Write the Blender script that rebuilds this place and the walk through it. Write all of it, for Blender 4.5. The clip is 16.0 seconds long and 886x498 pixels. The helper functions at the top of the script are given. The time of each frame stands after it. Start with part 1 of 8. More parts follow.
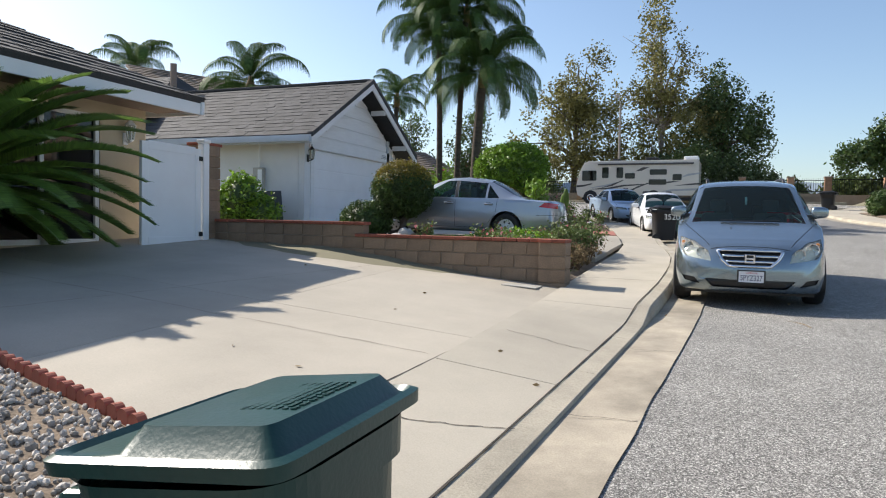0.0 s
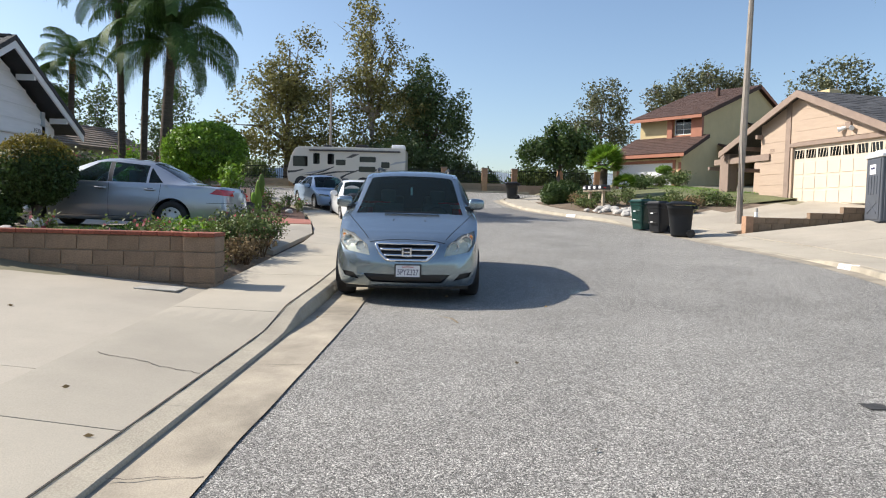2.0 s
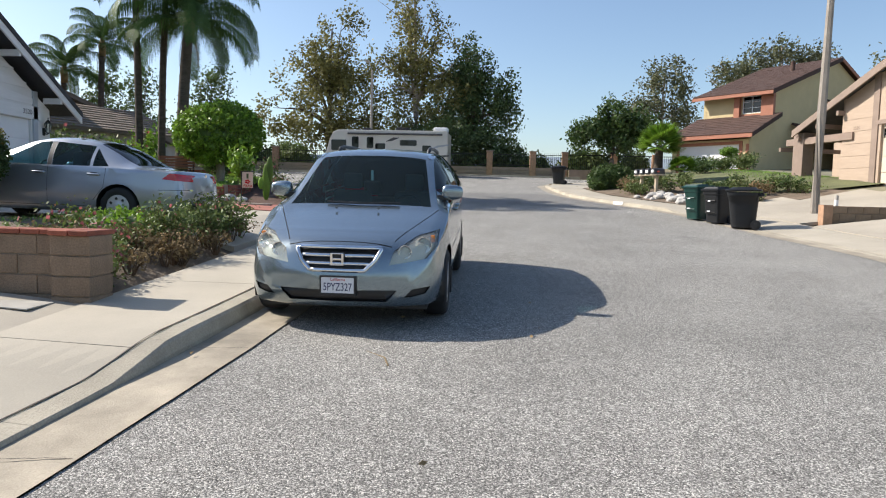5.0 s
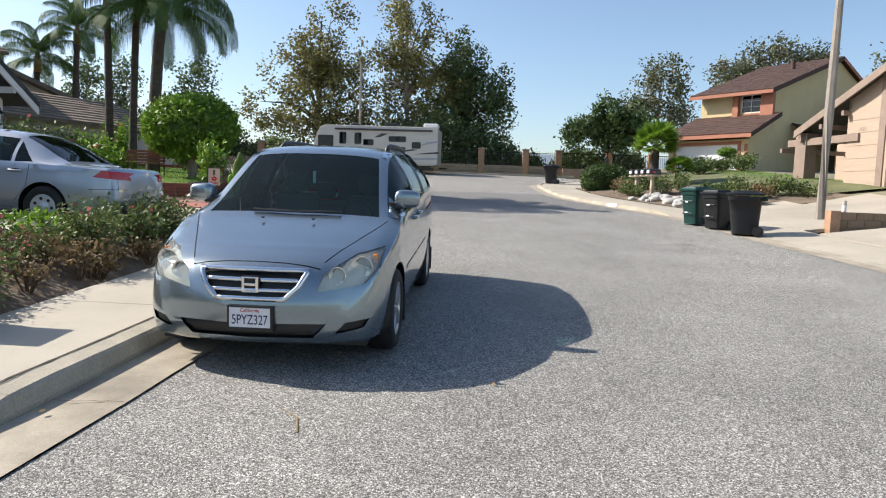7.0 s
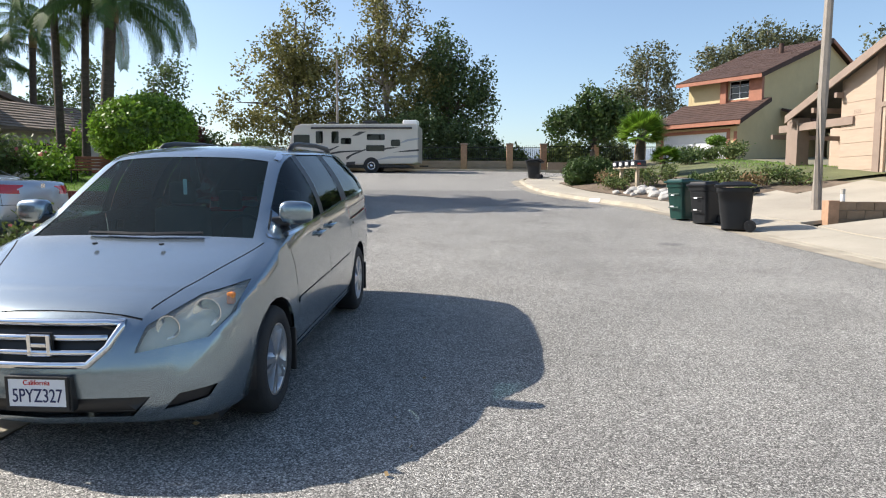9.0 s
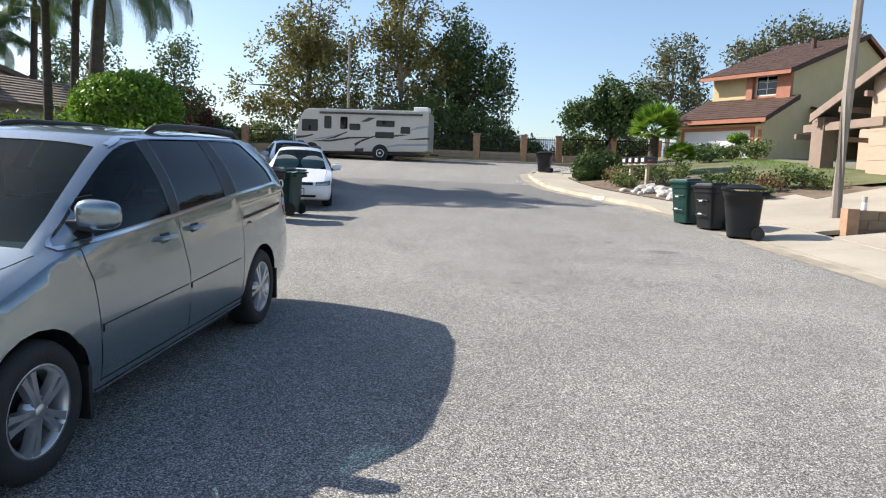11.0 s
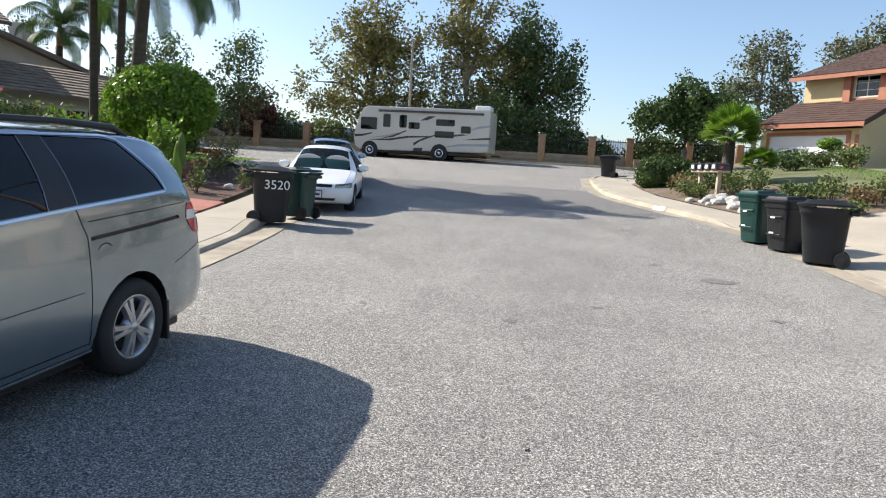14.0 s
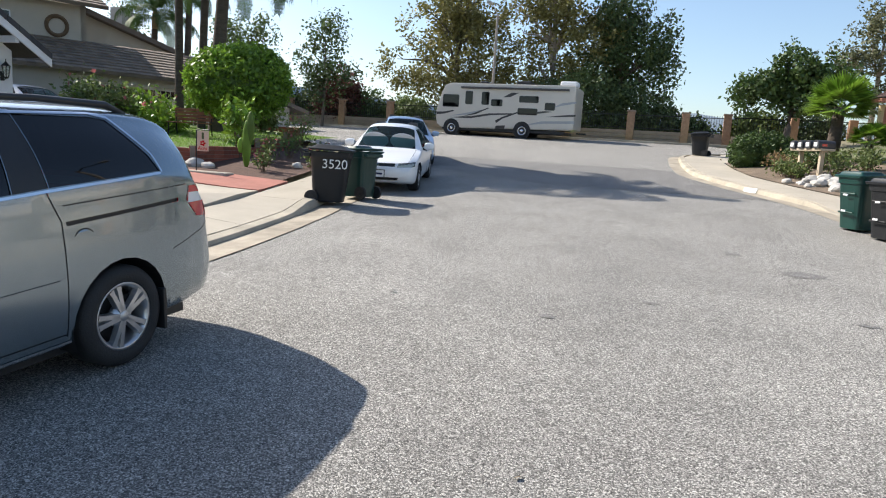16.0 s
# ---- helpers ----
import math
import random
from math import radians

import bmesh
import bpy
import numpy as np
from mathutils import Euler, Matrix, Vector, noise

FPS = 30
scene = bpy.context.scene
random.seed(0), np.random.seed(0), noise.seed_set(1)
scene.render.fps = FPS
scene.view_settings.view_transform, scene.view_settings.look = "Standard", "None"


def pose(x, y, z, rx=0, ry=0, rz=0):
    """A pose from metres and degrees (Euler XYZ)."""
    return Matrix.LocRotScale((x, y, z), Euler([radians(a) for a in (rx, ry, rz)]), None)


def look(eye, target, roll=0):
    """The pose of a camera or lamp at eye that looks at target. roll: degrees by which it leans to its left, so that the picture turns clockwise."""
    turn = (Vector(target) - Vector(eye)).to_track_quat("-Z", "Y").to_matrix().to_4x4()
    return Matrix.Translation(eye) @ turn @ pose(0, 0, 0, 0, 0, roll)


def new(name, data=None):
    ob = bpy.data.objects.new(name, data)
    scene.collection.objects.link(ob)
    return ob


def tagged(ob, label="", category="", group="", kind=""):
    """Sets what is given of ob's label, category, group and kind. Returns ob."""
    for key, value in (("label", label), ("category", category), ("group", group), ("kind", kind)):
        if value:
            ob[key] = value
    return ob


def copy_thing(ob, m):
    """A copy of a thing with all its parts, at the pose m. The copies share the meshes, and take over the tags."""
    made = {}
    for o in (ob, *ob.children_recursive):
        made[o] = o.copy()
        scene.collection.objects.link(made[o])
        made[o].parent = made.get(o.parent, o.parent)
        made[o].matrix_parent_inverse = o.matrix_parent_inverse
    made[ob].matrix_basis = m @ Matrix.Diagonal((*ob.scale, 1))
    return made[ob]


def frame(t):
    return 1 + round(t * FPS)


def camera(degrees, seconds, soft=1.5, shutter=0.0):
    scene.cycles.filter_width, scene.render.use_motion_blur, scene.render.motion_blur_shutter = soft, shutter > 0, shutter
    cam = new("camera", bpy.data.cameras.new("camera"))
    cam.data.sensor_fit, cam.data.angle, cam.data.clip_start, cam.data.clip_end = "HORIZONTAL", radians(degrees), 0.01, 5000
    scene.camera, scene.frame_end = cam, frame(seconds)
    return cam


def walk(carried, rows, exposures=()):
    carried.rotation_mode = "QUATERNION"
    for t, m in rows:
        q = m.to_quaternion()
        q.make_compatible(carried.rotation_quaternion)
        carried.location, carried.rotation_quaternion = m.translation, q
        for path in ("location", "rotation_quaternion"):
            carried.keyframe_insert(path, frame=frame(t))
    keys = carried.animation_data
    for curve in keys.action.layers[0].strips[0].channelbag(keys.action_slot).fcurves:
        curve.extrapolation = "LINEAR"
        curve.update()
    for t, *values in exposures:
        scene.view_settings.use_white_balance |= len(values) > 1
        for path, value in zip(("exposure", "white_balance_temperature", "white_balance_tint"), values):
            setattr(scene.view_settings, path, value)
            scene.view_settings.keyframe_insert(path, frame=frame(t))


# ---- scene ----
from mathutils.bvhtree import BVHTree

cam = camera(66.7, 16.0, 1.1)
PATH = [
    (0, (-0.059, -0.222, 1.548), (-0.801, 1.634, 1.47), 1.2),
    (0.5, (0.158, 0.073, 1.612), (-0.352, 2.005, 1.529), 2.6),
    (1, (0.261, 0.289, 1.622), (0.007, 2.271, 1.517), 1.6),
    (1.5, (0.421, 0.485, 1.602), (0.463, 2.481, 1.477), 0.1),
    (2, (0.67, 0.942, 1.65), (0.715, 2.939, 1.547), 1.4),
    (2.5, (0.904, 1.357, 1.653), (1.093, 3.345, 1.548), 1.4),
    (3, (1.158, 1.71, 1.66), (1.312, 3.703, 1.572), 0.0),
    (3.5, (1.383, 2.101, 1.727), (1.321, 4.098, 1.618), 1.1),
    (4, (1.489, 2.568, 1.715), (1.405, 4.563, 1.605), 0.5),
    (4.5, (1.644, 2.985, 1.705), (1.55, 4.977, 1.554), -0.3),
    (4.7, (1.699, 3.146, 1.719), (1.575, 5.137, 1.571), 1.3),
    (6.8, (2.041, 4.554, 1.832), (1.892, 6.539, 1.636), 1.5),
    (7, (2.07, 4.675, 1.856), (1.954, 6.665, 1.696), 2.1),
    (7.5, (2.173, 5.006, 1.852), (2.058, 6.996, 1.682), 0.7),
    (8, (2.345, 5.396, 1.903), (2.137, 7.379, 1.744), 1.2),
    (8.5, (2.443, 5.793, 1.911), (2.28, 7.777, 1.717), 0.9),
    (8.7, (2.515, 5.927, 1.931), (2.404, 7.917, 1.762), 0.0),
    (10.8, (3.475, 7.243, 2.041), (3.348, 9.231, 1.868), 2.5),
    (11, (3.535, 7.368, 2.066), (3.369, 9.351, 1.863), 2.3),
    (11.5, (3.599, 7.792, 2.087), (3.366, 9.773, 1.937), 1.9),
    (12, (3.707, 8.08, 2.114), (3.429, 10.054, 1.952), 0.9),
    (12.5, (3.882, 8.405, 2.164), (3.58, 10.377, 2.02), 1.7),
    (13, (3.97, 8.695, 2.186), (3.667, 10.667, 2.037), 2.1),
    (13.5, (4.134, 8.946, 2.21), (3.83, 10.914, 2.023), 0.2),
    (14, (4.374, 9.184, 2.216), (3.987, 11.135, 2.002), 3.6),
    (14.5, (4.514, 9.414, 2.22), (4.02, 11.338, 1.984), 2.5),
    (15, (4.559, 9.62, 2.245), (4.056, 11.549, 2.082), 2.9),
    (15.5, (4.677, 9.736, 2.254), (4.135, 11.644, 1.994), 3.9),
    (16, (4.772, 9.871, 2.267), (4.135, 11.744, 1.973), 3.6),
]
walk(cam, [(t, look(eye, target, roll)) for t, eye, target, roll in PATH], [(0, 0.64), (3, 0.58), (7.5, 0.70), (11, 0.78), (16, 0.78)])


# ---- world, sun ----
SUN = Vector((-1.0, 0.20, 0.80)).normalized()
world = bpy.data.worlds.new("world")
scene.world = world
world.use_nodes = True
wn = world.node_tree
sky = wn.nodes.new("ShaderNodeTexSky")
sky.sky_type, sky.sun_disc = "NISHITA", False
sky.sun_elevation = math.asin(SUN.z)
sky.sun_rotation = math.atan2(SUN.x, SUN.y)
sky.air_density, sky.dust_density, sky.ozone_density = 1.0, 1.1, 2.0
wn.links.new(sky.outputs[0], wn.nodes["Background"].inputs[0])
wn.nodes["Background"].inputs[1].default_value = 0.115
sun = new("sun", bpy.data.lights.new("sun", "SUN"))
sun.data.energy, sun.data.angle, sun.data.color = 4.6, radians(0.53), (1.0, 0.93, 0.83)
sun.matrix_world = look(SUN * 60, (0, 0, 0))


# ---- materials ----
def node(nt, kind, **values):
    n = nt.nodes.new(kind)
    for k, v in values.items():
        n.inputs[k].default_value = v
    return n


def surf(name, base, rough=0.8, var=0.18, scale=2.0, fine=70.0, bump=0.15, metal=0.0, coat=0.0, fleck=None, grain=0.0,
         stretch=(1, 1, 1), piece=0.0, thin=0.0, spec=0.5):
    """A procedural surface: base colour with soft blotches (scale), fine grain and relief (fine), flecks of another
    colour, a change from piece to piece, and light that passes thin leaves."""
    m = bpy.data.materials.new(name)
    m.use_nodes = True
    nt = m.node_tree
    bsdf = nt.nodes["Principled BSDF"]
    tc = nt.nodes.new("ShaderNodeTexCoord")
    mp = node(nt, "ShaderNodeMapping", Scale=stretch)
    nt.links.new(tc.outputs["Object"], mp.inputs["Vector"])
    big = node(nt, "ShaderNodeTexNoise", Scale=scale, Detail=6.0, Roughness=0.6)
    small = node(nt, "ShaderNodeTexNoise", Scale=fine, Detail=3.0)
    for n in (big, small):
        nt.links.new(mp.outputs[0], n.inputs["Vector"])
    ramp = nt.nodes.new("ShaderNodeValToRGB")
    ramp.color_ramp.elements[0].position, ramp.color_ramp.elements[1].position = 0.3, 0.72
    ramp.color_ramp.elements[0].color = (*[c * (1 - var) for c in base], 1)
    ramp.color_ramp.elements[1].color = (*[min(1, c * (1 + var)) for c in base], 1)
    nt.links.new(big.outputs[0], ramp.inputs[0])
    out = ramp.outputs[0]
    if grain:
        mul = nt.nodes.new("ShaderNodeMix")
        mul.data_type, mul.blend_type = "RGBA", "MULTIPLY"
        mul.inputs[0].default_value = 1.0
        r2 = nt.nodes.new("ShaderNodeValToRGB")
        r2.color_ramp.elements[0].position, r2.color_ramp.elements[1].position = 0.35, 0.65
        r2.color_ramp.elements[0].color = (1 - grain, 1 - grain, 1 - grain, 1)
        nt.links.new(small.outputs[0], r2.inputs[0])
        nt.links.new(out, mul.inputs[6])
        nt.links.new(r2.outputs[0], mul.inputs[7])
        out = mul.outputs[2]
    if fleck:
        colour, size, share = fleck
        vor = node(nt, "ShaderNodeTexVoronoi", Scale=size)
        nt.links.new(mp.outputs[0], vor.inputs["Vector"])
        sep = nt.nodes.new("ShaderNodeSeparateColor")
        nt.links.new(vor.outputs["Color"], sep.inputs[0])
        step = nt.nodes.new("ShaderNodeMath")
        step.operation, step.inputs[1].default_value = "LESS_THAN", share
        nt.links.new(sep.outputs[0], step.inputs[0])
        mix = nt.nodes.new("ShaderNodeMix")
        mix.data_type = "RGBA"
        mix.inputs[7].default_value = (*colour, 1)
        nt.links.new(step.outputs[0], mix.inputs[0])
        nt.links.new(out, mix.inputs[6])
        out = mix.outputs[2]
    if piece:
        info = nt.nodes.new("ShaderNodeObjectInfo")
        geo = nt.nodes.new("ShaderNodeNewGeometry")
        add = nt.nodes.new("ShaderNodeMath")
        add.operation = "ADD"
        nt.links.new(info.outputs["Random"], add.inputs[0])
        nt.links.new(geo.outputs["Random Per Island"], add.inputs[1])
        frac = nt.nodes.new("ShaderNodeMath")
        frac.operation = "FRACT"
        nt.links.new(add.outputs[0], frac.inputs[0])
        rng = nt.nodes.new("ShaderNodeMapRange")
        rng.inputs["To Min"].default_value, rng.inputs["To Max"].default_value = 1 - piece, 1 + piece
        nt.links.new(frac.outputs[0], rng.inputs[0])
        hsv = nt.nodes.new("ShaderNodeHueSaturation")
        nt.links.new(rng.outputs[0], hsv.inputs["Value"])
        nt.links.new(out, hsv.inputs["Color"])
        out = hsv.outputs[0]
    nt.links.new(out, bsdf.inputs["Base Color"])
    bsdf.inputs["Roughness"].default_value = rough
    bsdf.inputs["Metallic"].default_value = metal
    bsdf.inputs["Coat Weight"].default_value = coat
    bsdf.inputs["Coat Roughness"].default_value = 0.04
    bsdf.inputs["Specular IOR Level"].default_value = spec
    if bump:
        b = node(nt, "ShaderNodeBump", Strength=bump, Distance=0.02)
        nt.links.new(small.outputs[0], b.inputs["Height"])
        nt.links.new(b.outputs[0], bsdf.inputs["Normal"])
    if thin:
        tr = nt.nodes.new("ShaderNodeBsdfTranslucent")
        nt.links.new(out, tr.inputs[0])
        ms = node(nt, "ShaderNodeMixShader", Fac=thin)
        nt.links.new(bsdf.outputs[0], ms.inputs[1])
        nt.links.new(tr.outputs[0], ms.inputs[2])
        nt.links.new(ms.outputs[0], nt.nodes["Material Output"].inputs[0])
    return m


def glass(name, tint, rough=0.02, through_it=0.35, body=0.03):
    """A thin tinted pane: a glossy coat over part clear, part dark glass."""
    m = bpy.data.materials.new(name)
    m.use_nodes = True
    nt = m.node_tree
    bsdf = nt.nodes["Principled BSDF"]
    bsdf.inputs["Base Color"].default_value = (*[c * body for c in tint], 1)
    bsdf.inputs["Roughness"].default_value = rough
    bsdf.inputs["Specular IOR Level"].default_value = 0.7
    clear = nt.nodes.new("ShaderNodeBsdfTransparent")
    clear.inputs[0].default_value = (*tint, 1)
    ms = node(nt, "ShaderNodeMixShader", Fac=through_it)
    nt.links.new(bsdf.outputs[0], ms.inputs[1])
    nt.links.new(clear.outputs[0], ms.inputs[2])
    nt.links.new(ms.outputs[0], nt.nodes["Material Output"].inputs[0])
    return m


def asphalt(name, stops, tint=(1.04, 1.0, 0.92)):
    """Worn asphalt: small stones of many greys, in patches of finer and coarser chips, with wide faint stains."""
    m = bpy.data.materials.new(name)
    m.use_nodes = True
    nt = m.node_tree
    bsdf = nt.nodes["Principled BSDF"]
    tc = nt.nodes.new("ShaderNodeTexCoord")
    at = tc.outputs["Object"]
    vor = node(nt, "ShaderNodeTexVoronoi", Scale=145.0)
    sep = nt.nodes.new("ShaderNodeSeparateColor")
    ramp = nt.nodes.new("ShaderNodeValToRGB")
    el = ramp.color_ramp.elements
    while len(el) < len(stops):
        el.new(0.5)
    for e, (pos, v) in zip(el, stops):
        e.position, e.color = pos, (v * tint[0], v * tint[1], v * tint[2], 1)
    nt.links.new(at, vor.inputs["Vector"])
    nt.links.new(vor.outputs["Color"], sep.inputs[0])
    nt.links.new(sep.outputs[0], ramp.inputs[0])
    out = ramp.outputs[0]
    for scale, detail, lo, hi, p0, p1 in ((62.0, 2.0, 0.70, 1.26, 0.36, 0.64), (9.0, 3.0, 0.90, 1.10, 0.3, 0.7), (0.9, 5.0, 0.88, 1.10, 0.3, 0.7), (0.16, 4.0, 0.90, 1.08, 0.35, 0.65)):
        nz = node(nt, "ShaderNodeTexNoise", Scale=scale, Detail=detail)
        nt.links.new(at, nz.inputs["Vector"])
        rng = nt.nodes.new("ShaderNodeMapRange")
        for key, v in (("From Min", p0), ("From Max", p1), ("To Min", lo), ("To Max", hi)):
            rng.inputs[key].default_value = v
        nt.links.new(nz.outputs[0], rng.inputs[0])
        mul = nt.nodes.new("ShaderNodeMix")
        mul.data_type, mul.blend_type = "RGBA", "MULTIPLY"
        mul.inputs[0].default_value = 1.0
        nt.links.new(out, mul.inputs[6])
        nt.links.new(rng.outputs[0], mul.inputs[7])
        out = mul.outputs[2]
    nt.links.new(out, bsdf.inputs["Base Color"])
    bsdf.inputs["Roughness"].default_value = 0.9
    b = node(nt, "ShaderNodeBump", Strength=0.6, Distance=0.006)
    nt.links.new(vor.outputs["Distance"], b.inputs["Height"])
    b.invert = True
    nt.links.new(b.outputs[0], bsdf.inputs["Normal"])
    return m


ASPHALT = asphalt("asphalt", ((0.0, 0.05), (0.3, 0.135), (0.65, 0.25), (1.0, 0.58)))
ASPHALT_DARK = surf("asphalt_patch", (0.165, 0.158, 0.148), 0.9, 0.16, 0.6, 110, 0.5, fleck=((0.34, 0.33, 0.315), 210, 0.25), grain=0.45)
TAR = surf("tar", (0.03, 0.03, 0.03), 0.6, 0.2, 8, 60, 0.2)
CONCRETE = surf("concrete", (0.43, 0.385, 0.31), 0.85, 0.13, 0.7, 90, 0.12, grain=0.10, piece=0.04)
DRIVE = surf("driveway_concrete", (0.42, 0.375, 0.305), 0.85, 0.16, 0.5, 90, 0.12, grain=0.10, piece=0.04)
KERB = surf("kerb_concrete", (0.42, 0.375, 0.295), 0.9, 0.25, 1.4, 70, 0.25, grain=0.2, piece=0.06)
GUTTER = surf("gutter_concrete", (0.38, 0.33, 0.255), 0.85, 0.36, 1.6, 80, 0.2, grain=0.15, piece=0.05)
GAP = surf("joint_dirt", (0.05, 0.042, 0.035), 0.95, 0.3, 4, 60, 0.2)
EARTH = surf("bare_earth", (0.20, 0.15, 0.105), 0.95, 0.35, 1.5, 40, 0.5, grain=0.3)
GRASS_SOIL = surf("lawn_soil", (0.15, 0.22, 0.05), 0.95, 0.4, 1.2, 40, 0.4, grain=0.4)
LAWN_DULL = surf("worn_lawn", (0.15, 0.16, 0.07), 0.95, 0.45, 0.6, 40, 0.4, grain=0.4)
DRYLAND = surf("dry_land", (0.22, 0.20, 0.13), 0.95, 0.35, 0.05, 3, 0.2)
BLOCK = surf("split_block", (0.27, 0.19, 0.128), 0.9, 0.18, 4, 60, 0.35, grain=0.25, piece=0.12)
MORTAR = surf("mortar", (0.27, 0.22, 0.17), 0.95, 0.15, 5, 90, 0.2)
BRICK = surf("red_brick", (0.30, 0.09, 0.055), 0.85, 0.2, 8, 80, 0.3, grain=0.2, piece=0.22)
STUCCO_WHITE = surf("white_stucco", (0.66, 0.66, 0.66), 0.85, 0.06, 1.2, 120, 0.25)
SIDING_WHITE = surf("white_siding", (0.70, 0.70, 0.71), 0.6, 0.05, 2, 50, 0.05, stretch=(1, 1, 6))
DOOR_WHITE = surf("white_door_paint", (0.74, 0.74, 0.76), 0.5, 0.04, 1.5, 60, 0.03)
VINYL = surf("white_vinyl", (0.80, 0.80, 0.80), 0.4, 0.03, 2, 60, 0.02)
TRIM_BLUE = surf("grey_blue_trim", (0.40, 0.44, 0.49), 0.6, 0.08, 3, 50, 0.05)
TILE_GREY = surf("grey_roof_tile", (0.058, 0.057, 0.060), 0.85, 0.2, 1.5, 50, 0.3, grain=0.25, piece=0.22)
TILE_BROWN = surf("brown_shingle", (0.085, 0.047, 0.036), 0.85, 0.15, 2, 40, 0.3, grain=0.2, piece=0.15)
SHINGLE_GREY = surf("grey_shingle", (0.085, 0.085, 0.09), 0.9, 0.25, 2, 40, 0.3, grain=0.25, piece=0.2)
TILE_TAN = surf("tan_roof_tile", (0.22, 0.17, 0.135), 0.85, 0.2, 1.5, 40, 0.3, grain=0.2, piece=0.2)
STUCCO_TAN = surf("tan_stucco", (0.50, 0.42, 0.30), 0.85, 0.07, 1.2, 110, 0.25)
STUCCO_YELLOW = surf("yellow_stucco", (0.60, 0.48, 0.27), 0.85, 0.06, 1.2, 110, 0.25)
STUCCO_GREY = surf("greige_stucco", (0.50, 0.45, 0.39), 0.85, 0.07, 1.2, 110, 0.25)
SIDING_BEIGE = surf("beige_siding", (0.44, 0.335, 0.255), 0.7, 0.06, 2, 50, 0.08, stretch=(1, 1, 6))
TRIM_BROWN = surf("brown_trim", (0.27, 0.20, 0.16), 0.7, 0.12, 3, 50, 0.1)
TRIM_RUST = surf("rust_trim", (0.38, 0.155, 0.095), 0.7, 0.12, 3, 50, 0.1)
DOOR_CREAM = surf("cream_door_paint", (0.62, 0.53, 0.42), 0.55, 0.04, 1.5, 60, 0.03)
DARKROOM = surf("dark_interior", (0.03, 0.03, 0.033), 0.8, 0.2, 2, 20, 0.0)
BLACK_METAL = surf("black_metal", (0.02, 0.02, 0.02), 0.45, 0.2, 6, 60, 0.1, metal=0.3)
POLE_CONCRETE = surf("pole_concrete", (0.33, 0.29, 0.25), 0.85, 0.15, 3, 120, 0.2, grain=0.2)
RUBBER = surf("tyre_rubber", (0.018, 0.018, 0.019), 0.75, 0.2, 6, 80, 0.2)
PLASTIC_BLACK = surf("black_plastic", (0.015, 0.015, 0.016), 0.45, 0.2, 3, 60, 0.05)
BIN_BLACK = surf("black_bin_plastic", (0.012, 0.013, 0.015), 0.5, 0.2, 2, 60, 0.06, spec=0.35)
BIN_GREEN = surf("green_bin_plastic", (0.008, 0.044, 0.036), 0.34, 0.2, 2, 60, 0.06, spec=0.5)
BIN_GREY = surf("grey_bin_plastic", (0.20, 0.20, 0.21), 0.4, 0.15, 2, 60, 0.06)
CHROME = surf("chrome", (0.75, 0.76, 0.78), 0.12, 0.05, 4, 60, 0.0, metal=1.0)
ALLOY = surf("alloy_wheel", (0.52, 0.53, 0.55), 0.32, 0.08, 5, 60, 0.03, metal=0.85)
# near black: the shade behind the spokes, put into the colour
ALLOY_BACK = surf("wheel_shadow_black", (0.012, 0.012, 0.013), 0.7, 0.2, 6, 60, 0.05)
HUBCAP = surf("silver_hubcap", (0.55, 0.55, 0.56), 0.4, 0.08, 5, 60, 0.03, metal=0.5)
PAINT_VAN = surf("silver_blue_paint", (0.25, 0.305, 0.34), 0.27, 0.03, 0.8, 900, 0.01, metal=0.85, coat=1.0)
PAINT_SILVER = surf("silver_paint", (0.38, 0.41, 0.46), 0.30, 0.03, 0.8, 900, 0.01, metal=0.6, coat=1.0)
PAINT_WHITE = surf("white_car_paint", (0.78, 0.79, 0.80), 0.35, 0.03, 0.8, 400, 0.01, coat=0.8)
PAINT_BLUE = surf("pale_blue_paint", (0.36, 0.47, 0.62), 0.35, 0.03, 0.8, 900, 0.01, metal=0.15, coat=1.0)
PAINT_DARK = surf("dark_car_paint", (0.03, 0.035, 0.04), 0.3, 0.03, 0.8, 900, 0.01, metal=0.3, coat=1.0)
GLASS_DARK = glass("privacy_glass", (0.12, 0.13, 0.14), 0.02, 0.25)
GLASS_CAR = glass("car_glass", (0.42, 0.66, 0.70), 0.01, 0.74, 0.06)
GLASS_SIDE = glass("tinted_side_glass", (0.28, 0.46, 0.50), 0.01, 0.62, 0.04)
GLASS_LAMP = glass("hazed_lens", (0.94, 0.96, 0.90), 0.08, 0.66, 0.62)
GLASS_HOUSE = glass("house_glass", (0.15, 0.17, 0.19), 0.03, 0.3)
RED_LENS = surf("red_lens", (0.52, 0.005, 0.012), 0.15, 0.1, 6, 60, 0.0, coat=0.6)
AMBER = surf("amber_lens", (0.7, 0.22, 0.03), 0.2, 0.1, 6, 60, 0.0, coat=0.6)
WHITE_LENS = surf("white_lens", (0.75, 0.75, 0.75), 0.15, 0.05, 6, 60, 0.0, coat=0.6)
PLATE_WHITE = surf("plate_white", (0.78, 0.78, 0.80), 0.45, 0.04, 5, 60, 0.0)
INK_BLUE = surf("ink_navy", (0.02, 0.025, 0.09), 0.6, 0.1, 6, 60, 0.0)
INK_BLACK = surf("ink_black", (0.01, 0.01, 0.01), 0.6, 0.1, 6, 60, 0.0)
CHALK = surf("chalk_paint", (0.75, 0.75, 0.73), 0.8, 0.1, 6, 60, 0.0)
SEAT = surf("grey_seat_cloth", (0.09, 0.085, 0.08), 0.9, 0.15, 4, 80, 0.1)
